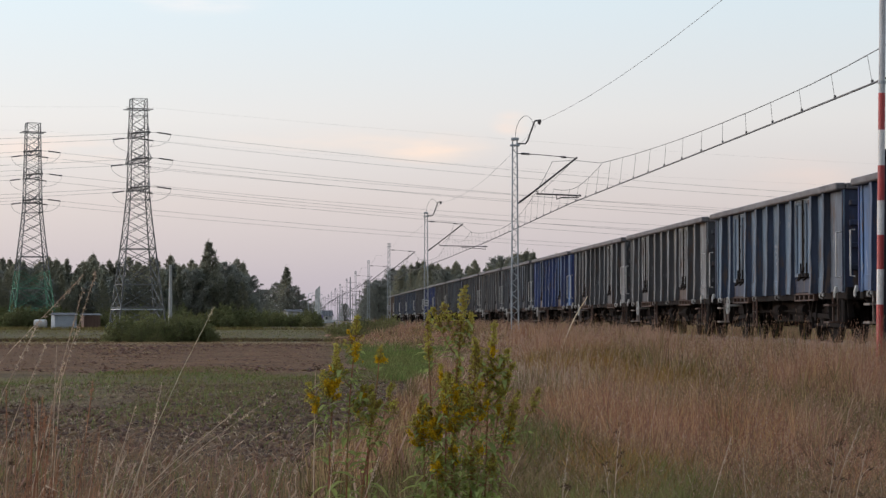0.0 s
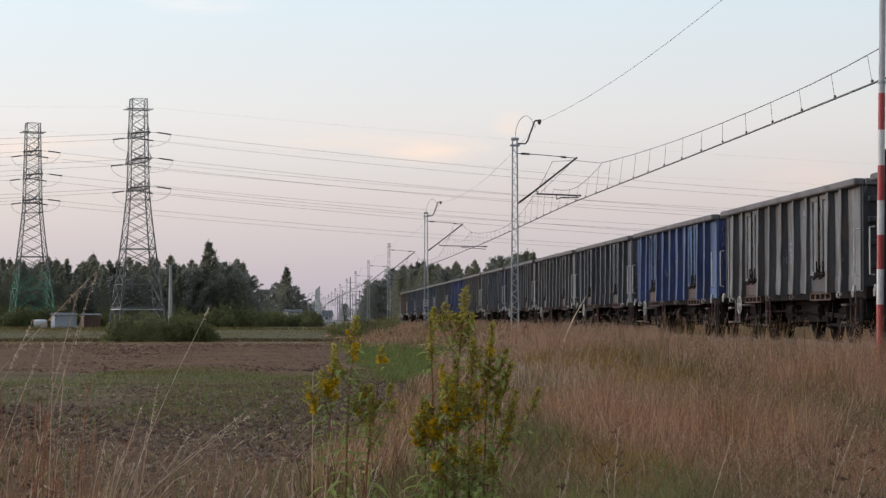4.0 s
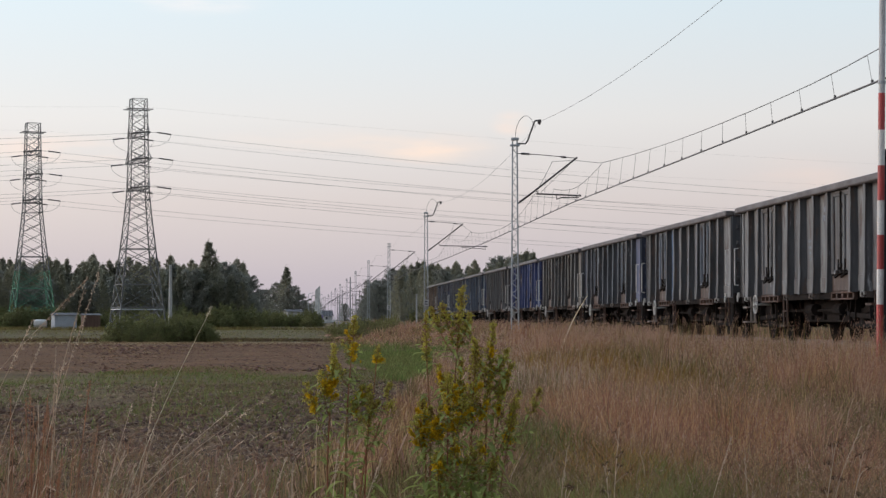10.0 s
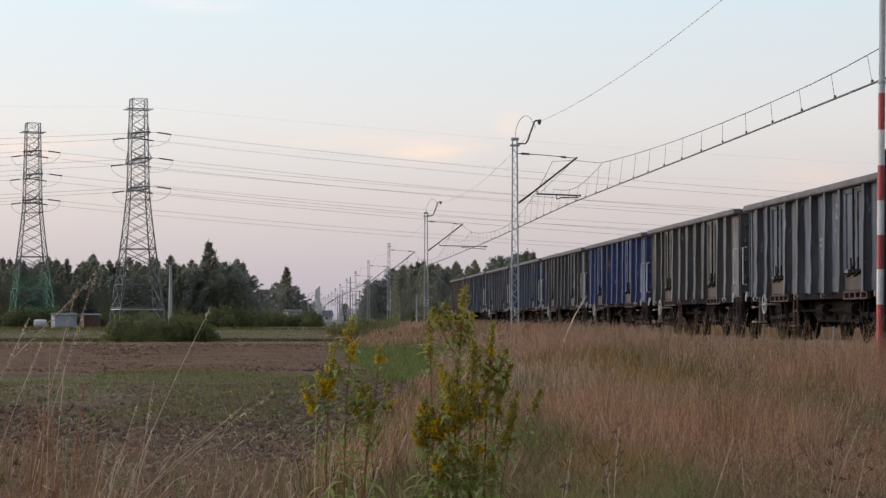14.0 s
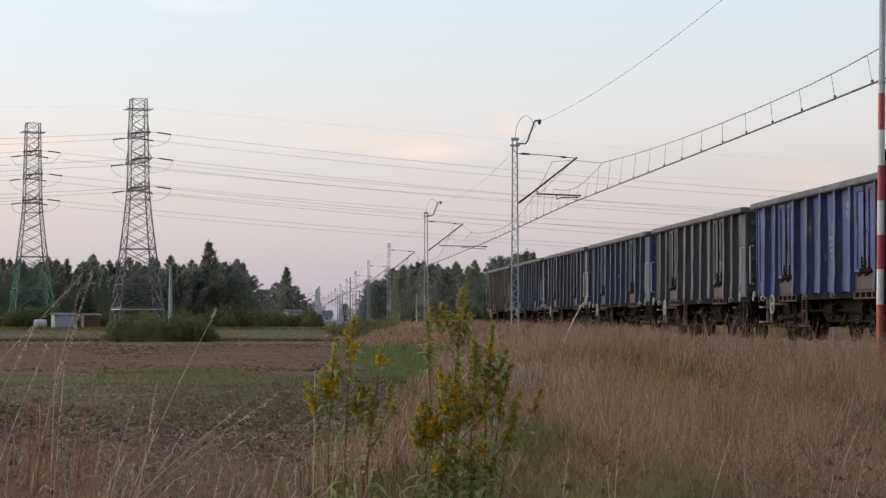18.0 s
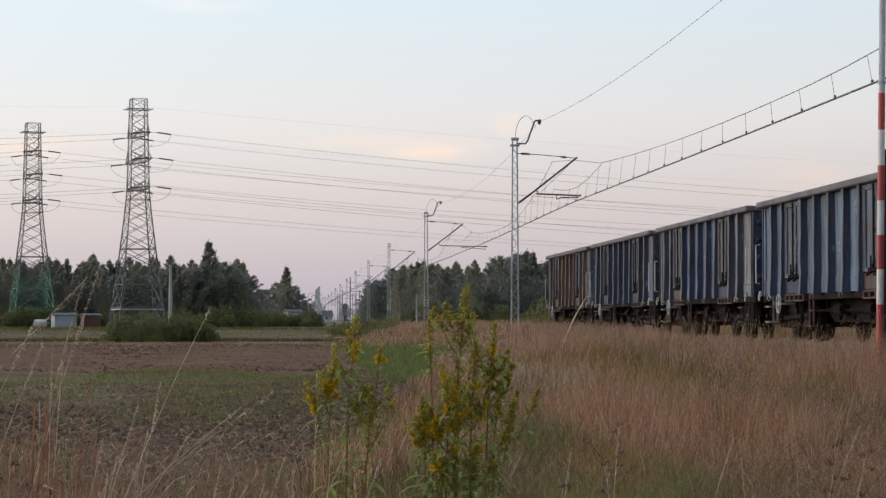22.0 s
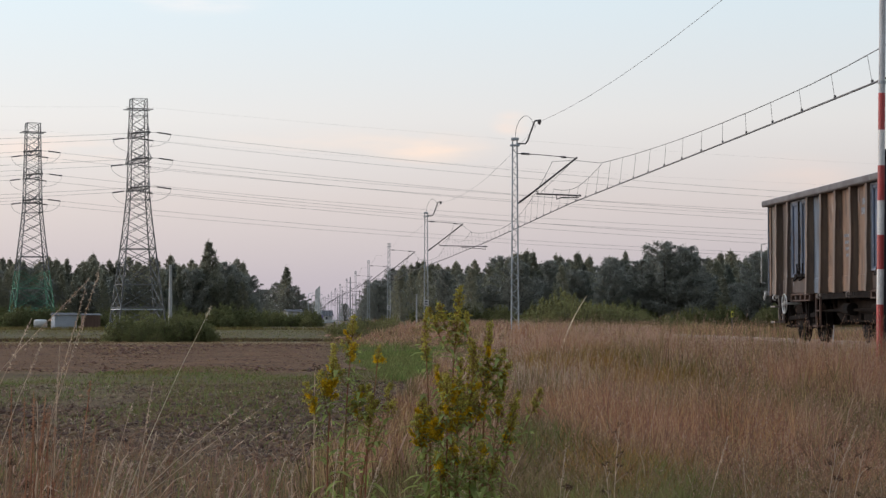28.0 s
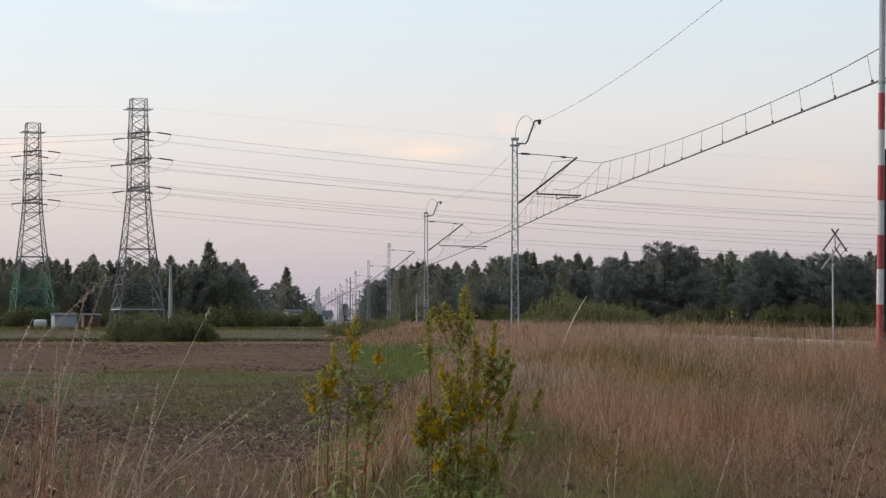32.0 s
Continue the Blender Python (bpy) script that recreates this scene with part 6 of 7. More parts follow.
def clods():
    rnd = np.random.default_rng(6)
    unit = np.array([(1, 0, 0), (-1, 0, 0), (0, 1, 0), (0, -1, 0), (0, 0, 1), (0, 0, -0.5)], float)
    faces = np.array([(0, 2, 4), (2, 1, 4), (1, 3, 4), (3, 0, 4), (2, 0, 5), (1, 2, 5), (3, 1, 5), (0, 3, 5)])
    for (y0, y1, count, size, words) in ((16, 48, 62000, 0.013, "dark clods of soil on the harvested strip"), (17, 36, 16000, 0.0115, "rough dark clods of soil on the harvested strip"), (58, 122, 34000, 0.013, "small brown clods of the ploughed strip"), (58, 122, 17000, 0.030, "larger brown clods of the ploughed strip")):
        x, y = scatter(rnd, count, y0, y1, lambda y: -0.175 * y - 1, lambda y: edge_of_tall_grass(y) - (2.0 if y0 > 50 else 0.4))
        keep = rnd.random(len(x)) > 0.8 * smooth(-0.05, -0.10, x / y) * smooth(31, 38, y) * (y < 50)
        x, y = x[keep], y[keep]
        n = len(x)
        s = size * np.minimum(rnd.gamma(1.1, 0.75, n), 2.4) * (0.5 + 0.9 * patchy(x, y * 0.3, 1.4, 71))
        v = unit[None] * (s[:, None, None] * rnd.uniform(0.6, 1.5, (n, 6, 1))) * [1.25, 1.25, 0.5 if size != 0.0115 else 0.95] + rnd.normal(size=(n, 6, 3)) * (s * (0.2 if size != 0.0115 else 0.45))[:, None, None]
        v += np.stack([x, y, height(x, y) + s * 0.15], 1)[:, None]
        f = (faces[None] + np.arange(n)[:, None, None] * 6).reshape(-1, 3)
        tagged(new("soil_clods", triangles("soil_clods", v.reshape(-1, 3), f, [SOIL if y0 < 50 else LOAM])), words, "soil", kind="stuff")


grassland()
clods()

# ---------------------------------------------------------------- goldenrod in the foreground
LEAF = Geo().add([(0, 0, 0), (0.0145, 0.04, 0.008), (-0.0145, 0.04, 0.008), (0.0135, 0.078, -0.004), (-0.0135, 0.078, -0.004), (0, 0.128, -0.046), (0, 0.04, 0.002), (0, 0.080, -0.009)],
                 [(0, 1, 6), (0, 6, 2), (1, 3, 7, 6), (6, 7, 4, 2), (3, 5, 7), (7, 5, 4)]).mesh("leaf", LEAF_ROD)


def goldenrod(seed, high, lean, panicle, wide, bloom, branches=(), leafy=1.0):
    """One stem; panicle: length and width of the feathered tip, and the share of it in bloom;
    branches: (height, reach, tip height, feathered length, share in bloom) of each side shoot."""
    rnd = np.random.default_rng(seed)
    t = thing("goldenrod", "tall goldenrod stem with yellow flower sprays", "goldenrod", group="goldenrods")
    path = [np.array([lean * max(0.0, (z - 0.3 * high) / (0.7 * high)) ** 1.3 + 0.004 * math.sin(9 * z + seed), 0.008 * math.sin(5 * z + seed), z]) for z in np.linspace(0, high, 12)]

    def on(line, u):
        k = min(int(u * (len(line) - 1)), len(line) - 2)
        return line[k] + (line[k + 1] - line[k]) * (u * (len(line) - 1) - k)

    part("stem", Geo().tube(path, 0.0052, 6, r2=0.0016), STEM, t, "reddish brown stem")
    buds, blooms, small = [], [], []

    def feather(line, length, spread, share, facing):
        """Short ascending twigs along the end of a shoot, thick with florets; the lowest open first."""
        total = sum(np.linalg.norm(line[i + 1] - line[i]) for i in range(len(line) - 1))
        n = max(6, int(length / 0.0075))
        twigs = Geo()
        for i in range(n):
            a = (i + rnd.random()) / n
            c = on(line, 1 - length / total * (1 - a))
            ang = 2.4 * i + rnd.uniform(-0.5, 0.5)
            ln = (0.007 + spread * (1 - a) ** 0.8 * min(1, 0.5 + 3 * a)) * rnd.uniform(0.55, 1.2)
            out = np.array([math.cos(ang) + 0.5 * facing, math.sin(ang) * 0.7, 0]) * 0.8
            mid, end = c + out * ln * 0.6 + [0, 0, ln * 0.35], c + out * ln + [0, 0, ln * rnd.uniform(0.45, 0.95)]
            twigs.tube([c, mid, end], 0.0011, 3, r2=0.0008)
            k = (0.1 + 0.95 * rnd.random(int(12 + 1100 * ln)))[:, None]
            spot = np.where(k < 0.5, c + (mid - c) * k * 2, mid + (end - mid) * (k * 2 - 1))
            if a < 0.6 and rnd.random() < share * 0.8:
                blooms.append(np.repeat(spot, 2, 0))
                if rnd.random() < 0.6:
                    knot = c + (end - c) * 0.8
                    blooms.append(knot + rnd.normal(size=(46, 3)) * [0.0065, 0.0065, 0.0075])
            else:
                buds.append(spot)
        k = rnd.random(30)[:, None]
        buds.append(on(line, 0.97) + (line[-1] - on(line, 0.97)) * k)
        tagged(part("twig", twigs, STEM, t), kind="stuff")

    feather(path, panicle * 1.2, wide * 1.15, bloom, 0.0)
    for z, reach, tip, length, share in branches:
        c = on(path, z / high)
        line = [c + np.array([reach * u ** 0.8, 0.02 * math.sin(seed + 7 * z) * u, (tip - z) * u ** (1.25 if tip > z else 0.7)]) for u in np.linspace(0, 1, 7)]
        part("side_shoot", Geo().tube(line, 0.0022, 5, r2=0.001), STEM, t, "thin side shoot")
        feather(line, length * 1.25, 0.030, share, 0.6 if reach > 0 else -0.6)
        small += [on(line, u) for u in rnd.uniform(0.05, 0.85, int(16 * leafy))]
        for u in np.linspace(0.1, 0.75, 7):
            sz = rnd.uniform(0.3, 0.62)
            part("leaf", LEAF, None, t, at=Matrix.Translation(on(line, u)) @ Matrix.Rotation(rnd.uniform(0, 6.3), 4, "Z") @ Matrix.Rotation(rnd.uniform(-0.2, 0.7), 4, "X") @ Matrix.Diagonal((sz, sz, sz, 1)))
    # leaves: long and drooping below, small and ascending under the panicle
    z0, z1 = 0.45, high - panicle * 0.6
    n = int((z1 - z0) / 0.0165 * leafy)
    for i in range(n):
        z = z0 + (z1 - z0) * (i + rnd.random()) / n
        up = (z - z0) / (z1 - z0)
        sz = rnd.uniform(0.5, 1.1) * (1.1 - 1.1 * max(0.0, up - 0.35))
        part("leaf", LEAF, None, t, at=Matrix.Translation(on(path, z / high)) @ Matrix.Rotation(2.4 * i + rnd.uniform(-0.5, 0.5), 4, "Z") @ Matrix.Rotation(rnd.uniform(-0.8, 0.3) + 0.5 * up, 4, "X") @ Matrix.Diagonal((sz, sz, sz, 1)))
    # small leaves in the axils, thickest under the panicle
    small += [on(path, u) for u in 0.42 + 0.5 * rnd.random(int(60 * leafy)) ** 0.8]
    v, f = leaves(rnd, np.array(small), rnd.uniform(0.006, 0.013, len(small)), np.tile([0.020, 0.020, 0.014], (len(small), 1)))
    tagged(part("small_leaves", triangles("small_leaves", v, f, [LEAF_ROD]), None, t, "small narrow green leaves"), kind="stuff")
    for name, lots, mt, sz, sp in (("panicle", buds, BUD, 0.0040, 0.0046), ("bloom", blooms, BLOOM, 0.0044, 0.0036)):
        if lots:
            c = np.concatenate(lots)
            v, f = leaves(rnd, c, rnd.uniform(0.6, 1.4, len(c)) * sz, np.tile([sp, sp, sp], (len(c), 1)))
            tagged(part(name, triangles(name, v, f, [mt]), None, t, "small olive-green buds" if name == "panicle" else "golden yellow flower heads"), kind="stuff")
    return t


RODS = []
# x, y, height, lean, panicle length and width, share in bloom, side shoots, leaves
for seed, (x, y, high, lean, panicle, wide, bloom, branches, leafy) in enumerate((
        # the slender group
        (0.140, 7.0, 1.435, 0.046, 0.13, 0.034, 0.22, ((1.10, 0.08, 1.20, 0.05, 0.0), (1.06, 0.11, 1.15, 0.05, 0.0), (1.20, -0.05, 1.29, 0.05, 0.2), (1.13, 0.05, 1.20, 0.04, 0.3)), 0.85),
        (0.088, 7.03, 1.335, 0.030, 0.15, 0.030, 0.55, ((1.02, -0.072, 1.21, 0.08, 0.75), (1.10, -0.03, 1.25, 0.07, 0.8)), 0.75),
        (0.212, 6.98, 1.17, 0.030, 0.10, 0.026, 0.2, ((0.98, 0.075, 1.21, 0.04, 0.0), (1.0, 0.085, 1.15, 0.04, 0.0)), 0.8),
        (0.180, 7.05, 1.33, 0.095, 0.05, 0.016, 0.6, ((1.02, -0.05, 1.15, 0.05, 0.3),), 0.3),
        # the bushy group
        (0.447, 7.0, 1.445, -0.012, 0.14, 0.018, 0.12, ((1.05, -0.03, 1.15, 0.06, 0.7),), 0.7),
        (0.490, 7.04, 1.530, 0.062, 0.17, 0.036, 0.08, ((1.30, -0.085, 1.46, 0.07, 0.0), (1.33, -0.05, 1.475, 0.06, 0.0), (1.32, 0.045, 1.44, 0.06, 0.0), (1.12, -0.05, 1.27, 0.08, 0.3)), 0.8),
        (0.600, 7.0, 1.415, 0.045, 0.20, 0.032, 0.06, ((1.22, 0.06, 1.32, 0.07, 0.0), (1.18, 0.085, 1.27, 0.07, 0.1), (1.20, -0.05, 1.36, 0.09, 0.1), (1.12, 0.07, 1.22, 0.06, 0.2)), 1.0),
        (0.560, 6.96, 1.345, 0.020, 0.22, 0.036, 0.22, ((1.06, -0.08, 1.24, 0.09, 0.5), (1.05, 0.06, 1.2, 0.09, 0.3)), 1.0),
        (0.605, 7.05, 1.20, 0.075, 0.10, 0.026, 0.2, ((0.96, 0.09, 1.18, 0.07, 0.05), (0.92, 0.075, 1.09, 0.07, 0.8)), 1.1),
        (0.630, 7.02, 1.15, 0.090, 0.08, 0.022, 0.0, ((0.98, 0.11, 1.19, 0.07, 0.0),), 0.8),
        (0.440, 6.97, 1.16, -0.030, 0.11, 0.028, 0.6, ((0.95, -0.035, 1.10, 0.08, 0.95), (0.97, 0.05, 1.13, 0.09, 0.8)), 1.0),
        (0.475, 6.94, 1.24, 0.020, 0.16, 0.034, 0.4, ((1.0, 0.06, 1.17, 0.10, 0.65), (0.98, -0.06, 1.13, 0.09, 0.7)), 1.1),
        (0.520, 6.92, 1.03, -0.010, 0.08, 0.022, 0.7, ((0.86, 0.05, 1.0, 0.05, 0.2), (0.85, -0.06, 0.98, 0.06, 0.2)), 1.3),
        (0.525, 7.08, 1.29, 0.015, 0.20, 0.036, 0.35, ((1.04, 0.06, 1.2, 0.1, 0.4),), 1.0),
        (0.570, 6.9, 1.02, 0.030, 0.07, 0.020, 0.1, ((0.84, 0.06, 0.97, 0.05, 0.0),), 1.3),
        (0.490, 6.9, 0.98, -0.030, 0.06, 0.020, 0.2, (), 1.5),
        (0.545, 6.95, 0.94, 0.040, 0.05, 0.018, 0.0, (), 1.7),
        (0.455, 6.95, 0.92, 0.020, 0.05, 0.018, 0.0, (), 1.7),
        (0.615, 6.95, 0.95, 0.030, 0.05, 0.018, 0.0, (), 1.5),
        (-1.02, 6.6, 1.02, 0.010, 0.12, 0.03, 0.3, (), 1.0)), 1):
    rod = goldenrod(seed, high, lean, panicle, wide, bloom, branches, leafy)
    m = pose(x, y, float(height(x, y)))
    rod.matrix_basis = m
    RODS.append((rod, m, seed))

# ---------------------------------------------------------------- single dry stalks before the field
STALKS = []


def dry_stalk(seed, x, y, high, lean, thick=0.0023, plume=0.2, pale=False, rusty=False):
    rnd = np.random.default_rng(seed)
    mt = PALE_STALK if pale else RUSTY_STALK if rusty else STALK
    t = thing("grass_stalk", "single tall dry pale grass stalk" if pale else "upright rust-red dry weed stalk" if rusty else "single dry brown grass stalk with seed head", "grass stalk", group="dry stalks")
    pts = [(lean[0] * u ** 1.7, lean[1] * u ** 1.7, high * u) for u in np.linspace(0, 1, 8)]
    part("stem", Geo().tube(pts, thick, 5, r2=thick * 0.4), mt, t)
    p, q = np.array(pts[-3]), np.array(pts[-1])
    n = int(90 * plume / 0.2)
    k = rnd.random(n)[:, None]
    base = q - (q - p) / np.linalg.norm(q - p) * plume
    c = base + (q - base) * k
    v, f = leaves(rnd, c, rnd.uniform(0.0018, 0.0048, n), np.tile([0.003, 0.003, 0.006], (n, 1)))
    tagged(part("seed_head", triangles("seed_head", v, f, [mt]), None, t), kind="stuff")
    for i in range(1):
        u = rnd.uniform(0.2, 0.55)
        b = np.array([lean[0] * u ** 1.7, lean[1] * u ** 1.7, high * u])
        s = rnd.choice((-1, 1)) * rnd.uniform(0.06, 0.14)
        g = Geo().add([b, b + [s * 0.5, 0, 0.10], b + [s * 0.5, 0.0, 0.093], b + [s, 0.0, 0.07]], [(0, 2, 1), (1, 2, 3)])
        part("blade", g, mt, t)
    m = pose(x, y, float(height(x, y)) - 0.02)
    t.matrix_basis = m
    STALKS.append((t, m, seed))


# leaning pale stalks, then upright reddish ones
for k, (x, y, high, lean) in enumerate(((-1.64, 6.8, 1.60, 0.97), (-0.98, 6.9, 1.61, 0.33), (-0.97, 7.0, 1.56, 0.26), (-0.79, 6.7, 1.37, 0.03), (-1.12, 7.0, 1.21, 1.05), (-1.07, 6.9, 1.17, 0.89), (-0.76, 7.1, 1.17, 0.22),
                                        (-0.79, 7.0, 1.08, 0.42), (-0.59, 6.9, 1.25, 0.13), (-1.28, 6.8, 1.46, 0.43), (-1.19, 7.0, 1.39, 0.35), (-0.85, 7.1, 1.31, 0.06), (0.9, 7.6, 0.98, 0.08), (1.5, 8.2, 1.0, 0.2), (2.05, 8.6, 1.04, 0.27), (1.75, 8.0, 0.94, -0.05))):
    dry_stalk(100 + k, x, y, high, (lean, 0), plume=0.3 if k < 3 else 0.18)
dry_stalk(91, -0.76, 7.2, 1.50, (0.46, 0), 0.0019, 0.05, True)
stalk_rnd = random.Random(12)
for k in range(40):
    yy = stalk_rnd.uniform(6.3, 7.6)
    u = stalk_rnd.random()
    dry_stalk(200 + k, -0.142 * yy + (0.04 + 0.20 * u if k < 22 else 0.1 + 0.95 * u), yy, stalk_rnd.uniform(0.95, 1.28) if k < 22 else stalk_rnd.uniform(0.88, 1.08), (stalk_rnd.uniform(-0.02, 0.10) if k < 22 else stalk_rnd.uniform(0.0, 0.35), 0),
              (0.0026 if k < 22 else 0.0019) + 0.0012 * stalk_rnd.random(), 0.12, rusty=k < 22)
dry_stalk(90, 7.25, 58.0, 1.93, (0.76, 0), 0.026, 0.3, True)


def dead_weed(seed, x, y, high, lean):
    """A branched dry weed with dark spent flower heads."""
    rnd = np.random.default_rng(seed)
    t = thing("dead_weed", "branched dry weed with dark spent flower heads", "weed", group="dead weeds")
    stem = [np.array([lean * u ** 1.5, 0.01 * math.sin(6 * u + seed), high * u]) for u in np.linspace(0, 1, 6)]
    part("stem", Geo().tube(stem, 0.004, 5, r2=0.0018), STALK, t)
    heads = []
    for i in range(7):
        u = 0.5 + 0.5 * (i + 1) / 7
        c = np.array([lean * u ** 1.5, 0.01 * math.sin(6 * u + seed), high * u])
        end = c + [rnd.uniform(-0.10, 0.16) * (1.15 - u), rnd.uniform(-0.04, 0.04), rnd.uniform(0.02, 0.09)]
        part("twig", Geo().tube([c, (c + end) / 2 + [0, 0, 0.008], end], 0.0017, 4), STALK, t)
        heads.append(end + rnd.normal(size=(34, 3)) * [0.009, 0.009, 0.006])
    c = np.concatenate(heads)
    v, f = leaves(rnd, c, rnd.uniform(0.003, 0.007, len(c)), np.tile([0.003, 0.003, 0.003], (len(c), 1)))
    tagged(part("seed_head", triangles("seed_head", v, f, [SPENT]), None, t, "dark brown spent heads"), kind="stuff")
    m = pose(x, y, float(height(x, y)) - 0.02)
    t.matrix_basis = m
    STALKS.append((t, m, seed))


for k, (x, y, high, lean) in enumerate(((2.55, 10.2, 0.83, 0.10), (2.72, 10.4, 0.78, 0.12), (2.62, 10.0, 0.62, -0.03), (2.80, 10.1, 0.55, 0.06), (2.35, 10.6, 0.50, 0.04), (1.95, 13.0, 0.70, 0.04), (1.90, 12.6, 0.52, -0.05), (-0.92, 7.4, 1.10, 0.02), (-1.02, 7.3, 1.0, 0.03), (0.06, 9.0, 1.25, 0.01), (0.98, 8.0, 0.80, 0.03))):
    dead_weed(400 + k, x, y, high, lean)


# ---------------------------------------------------------------- roadside things at the crossing
def gauge_post():
    t = thing("striped_post", "tall round post with red and white bands at the crossing", "post", pose(8.975, 32.0, 0.3, 0, 0.9, 0))
    r = lambda z: 0.056 - 0.0005 * z
    bounds = [0.0, 1.38, 1.925, 2.46, 2.996, 3.54, 4.095, 4.67]
    for i in range(len(bounds) - 1):
        a, b = bounds[i], bounds[i + 1]
        part("red_band" if i % 2 == 0 else "white_band", Geo().lathe((0, 0, a), (0, 0, b), [(0, r(a)), (1, r(b))], 20), REDPAINT if i % 2 == 0 else WHITEPAINT, t)
    a = bounds[-1]
    part("upper_pole", Geo().lathe((0, 0, a), (0, 0, 7.6), [(0, r(a) - 0.003), (1, r(7.6))], 20), PALEPOLE, t, "bare pale grey upper pole")
    part("collar", Geo().lathe((0, 0, a + 0.14), (0, 0, a + 0.19), [(0, r(a) + 0.008), (1, r(a) + 0.008)], 20), ZINC, t)
    box = thing("signal_post", "slim black signal post beside the striped post", "signal post", pose(9.16, 32.3, 0.3))
    g = Geo().box(-0.085, -0.07, 0, 0.11, 0.07, 3.72, 0.02)
    g.lathe((0.0125, -0.07, 3.72), (0.0125, 0.07, 3.72), [(0, 0.09), (0.1, 0.0975), (0.9, 0.0975), (1, 0.09)], 20)
    part("shaft", g, BLACK, box)
    part("base", Geo().box(-0.16, -0.16, -0.2, 0.2, 0.16, 0.12, 0.03), CONCRETE, box)


def crossing_sign():
    t = thing("crossing_sign", "grey back of a double cross at the level crossing", "road sign", pose(19.35, 75.0, 0.25))
    part("post", Geo().tube([(0, 0, -0.1), (0, 0, 3.75)], 0.033, 8), PALEPOLE, t)
    for k, (x0, z0, x1, z1, w, y) in enumerate(((-0.05, 4.49, 0.52, 3.66, 0.075, -0.050), (0.20, 4.48, -0.38, 3.69, 0.070, -0.085), (0.28, 3.98, -0.44, 3.03, 0.070, -0.120), (0.03, 3.83, 0.34, 3.36, 0.075, -0.155), (-0.36, 3.74, 0.03, 3.22, 0.035, -0.050), (0.53, 3.82, 0.09, 3.32, 0.030, -0.085), (0.04, 3.22, -0.08, 3.02, 0.050, -0.120), (0.05, 4.18, 0.05, 3.86, 0.070, -0.155))):
        part("cross_arm", Geo().beam((x0, y, z0), (x1, y, z1), 0.025, 0.8 * w), PALEPOLE if k in (2, 6) else LATTICE if k in (0, 1, 7) else DULL, t)
    t = thing("marker_post", "thin post with a small yellow marker plate", "marker post", pose(17.1, 82, 0.25))
    part("post", Geo().tube([(0, 0, 0), (0, 0, 1.5)], 0.02, 6), DULL, t)
    part("plate", Geo().box(-0.05, -0.05, 1.28, 0.05, -0.03, 1.52, 0.01), YELLOW, t, "yellow plate with a dark window")
    part("window", Geo().box(-0.025, -0.058, 1.33, 0.025, -0.053, 1.47), BLACK, t)


gauge_post()
crossing_sign()


# ---------------------------------------------------------------- buildings and posts in the distance
def shed(name, label, x, y, wx, wy, h, roof_h, wall_mat, doors=1):
    t = thing(name, label, "shed", pose(x, y, 0.1, 0, 0, 12))
    g = Geo()
    for a, b, c, d in ((-wx / 2, -wy / 2, wx / 2, -wy / 2 + 0.12), (-wx / 2, wy / 2 - 0.12, wx / 2, wy / 2), (-wx / 2, -wy / 2 + 0.12, -wx / 2 + 0.12, wy / 2 - 0.12), (wx / 2 - 0.12, -wy / 2 + 0.12, wx / 2, wy / 2 - 0.12)):
        g.box(a, b, -0.2, c, d, h)
    part("wall", g, wall_mat, t)
    o = 0.2
    g = Geo().add([(-wx / 2 - o, -wy / 2 - o, h), (wx / 2 + o, -wy / 2 - o, h), (wx / 2 + o, wy / 2 + o, h), (-wx / 2 - o, wy / 2 + o, h), (-wx / 2 - o, 0, h + roof_h), (wx / 2 + o, 0, h + roof_h)],
                  [(0, 1, 5, 4), (2, 3, 4, 5), (1, 2, 5), (3, 0, 4), (3, 2, 1, 0)])
    part("roof", g, ROOF, t, "dark roof")
    for k in range(doors):
        cx = (k + 0.5) / doors * wx - wx / 2
        dr = part("door", Geo().box(cx - wx / doors * 0.36, -wy / 2 - 0.05, 0, cx + wx / doors * 0.36, -wy / 2 - 0.005, h * 0.86, 0.01), wall_mat, t)
        for j in range(5):
            part("door_slat", Geo().box(cx - wx / doors * 0.35 + j * wx / doors * 0.144, -wy / 2 - 0.07, 0.03, cx - wx / doors * 0.35 + j * wx / doors * 0.144 + 0.05, -wy / 2 - 0.052, h * 0.84), wall_mat, dr)
    return t


def house(x, y, wx, wy, h, roof_h, turn=10):
    t = thing("house", "grey plastered house with a dark gabled roof", "house", pose(x, y, 0.1, 0, 0, turn))
    part("wall", Geo().box(-wx / 2, -wy / 2, -0.2, wx / 2, wy / 2, h), CONCRETE, t)
    o = 0.4
    g = Geo().add([(-wx / 2 - o, -wy / 2 - o, h), (wx / 2 + o, -wy / 2 - o, h), (wx / 2 + o, wy / 2 + o, h), (-wx / 2 - o, wy / 2 + o, h), (-wx / 2 - o, 0, h + roof_h), (wx / 2 + o, 0, h + roof_h)],
                  [(0, 1, 5, 4), (2, 3, 4, 5), (1, 2, 5), (3, 0, 4), (3, 2, 1, 0)])
    part("roof", g, ROOF, t)
    for k in range(3):
        cx = (k - 1) * wx * 0.3
        win = part("window", Geo().box(cx - 0.5, -wy / 2 - 0.04, 1.0, cx + 0.5, -wy / 2 - 0.005, 2.3), WHITEPAINT, t)
        part("pane", Geo().box(cx - 0.42, -wy / 2 - 0.06, 1.08, cx + 0.42, -wy / 2 - 0.045, 2.22), PANE, win)


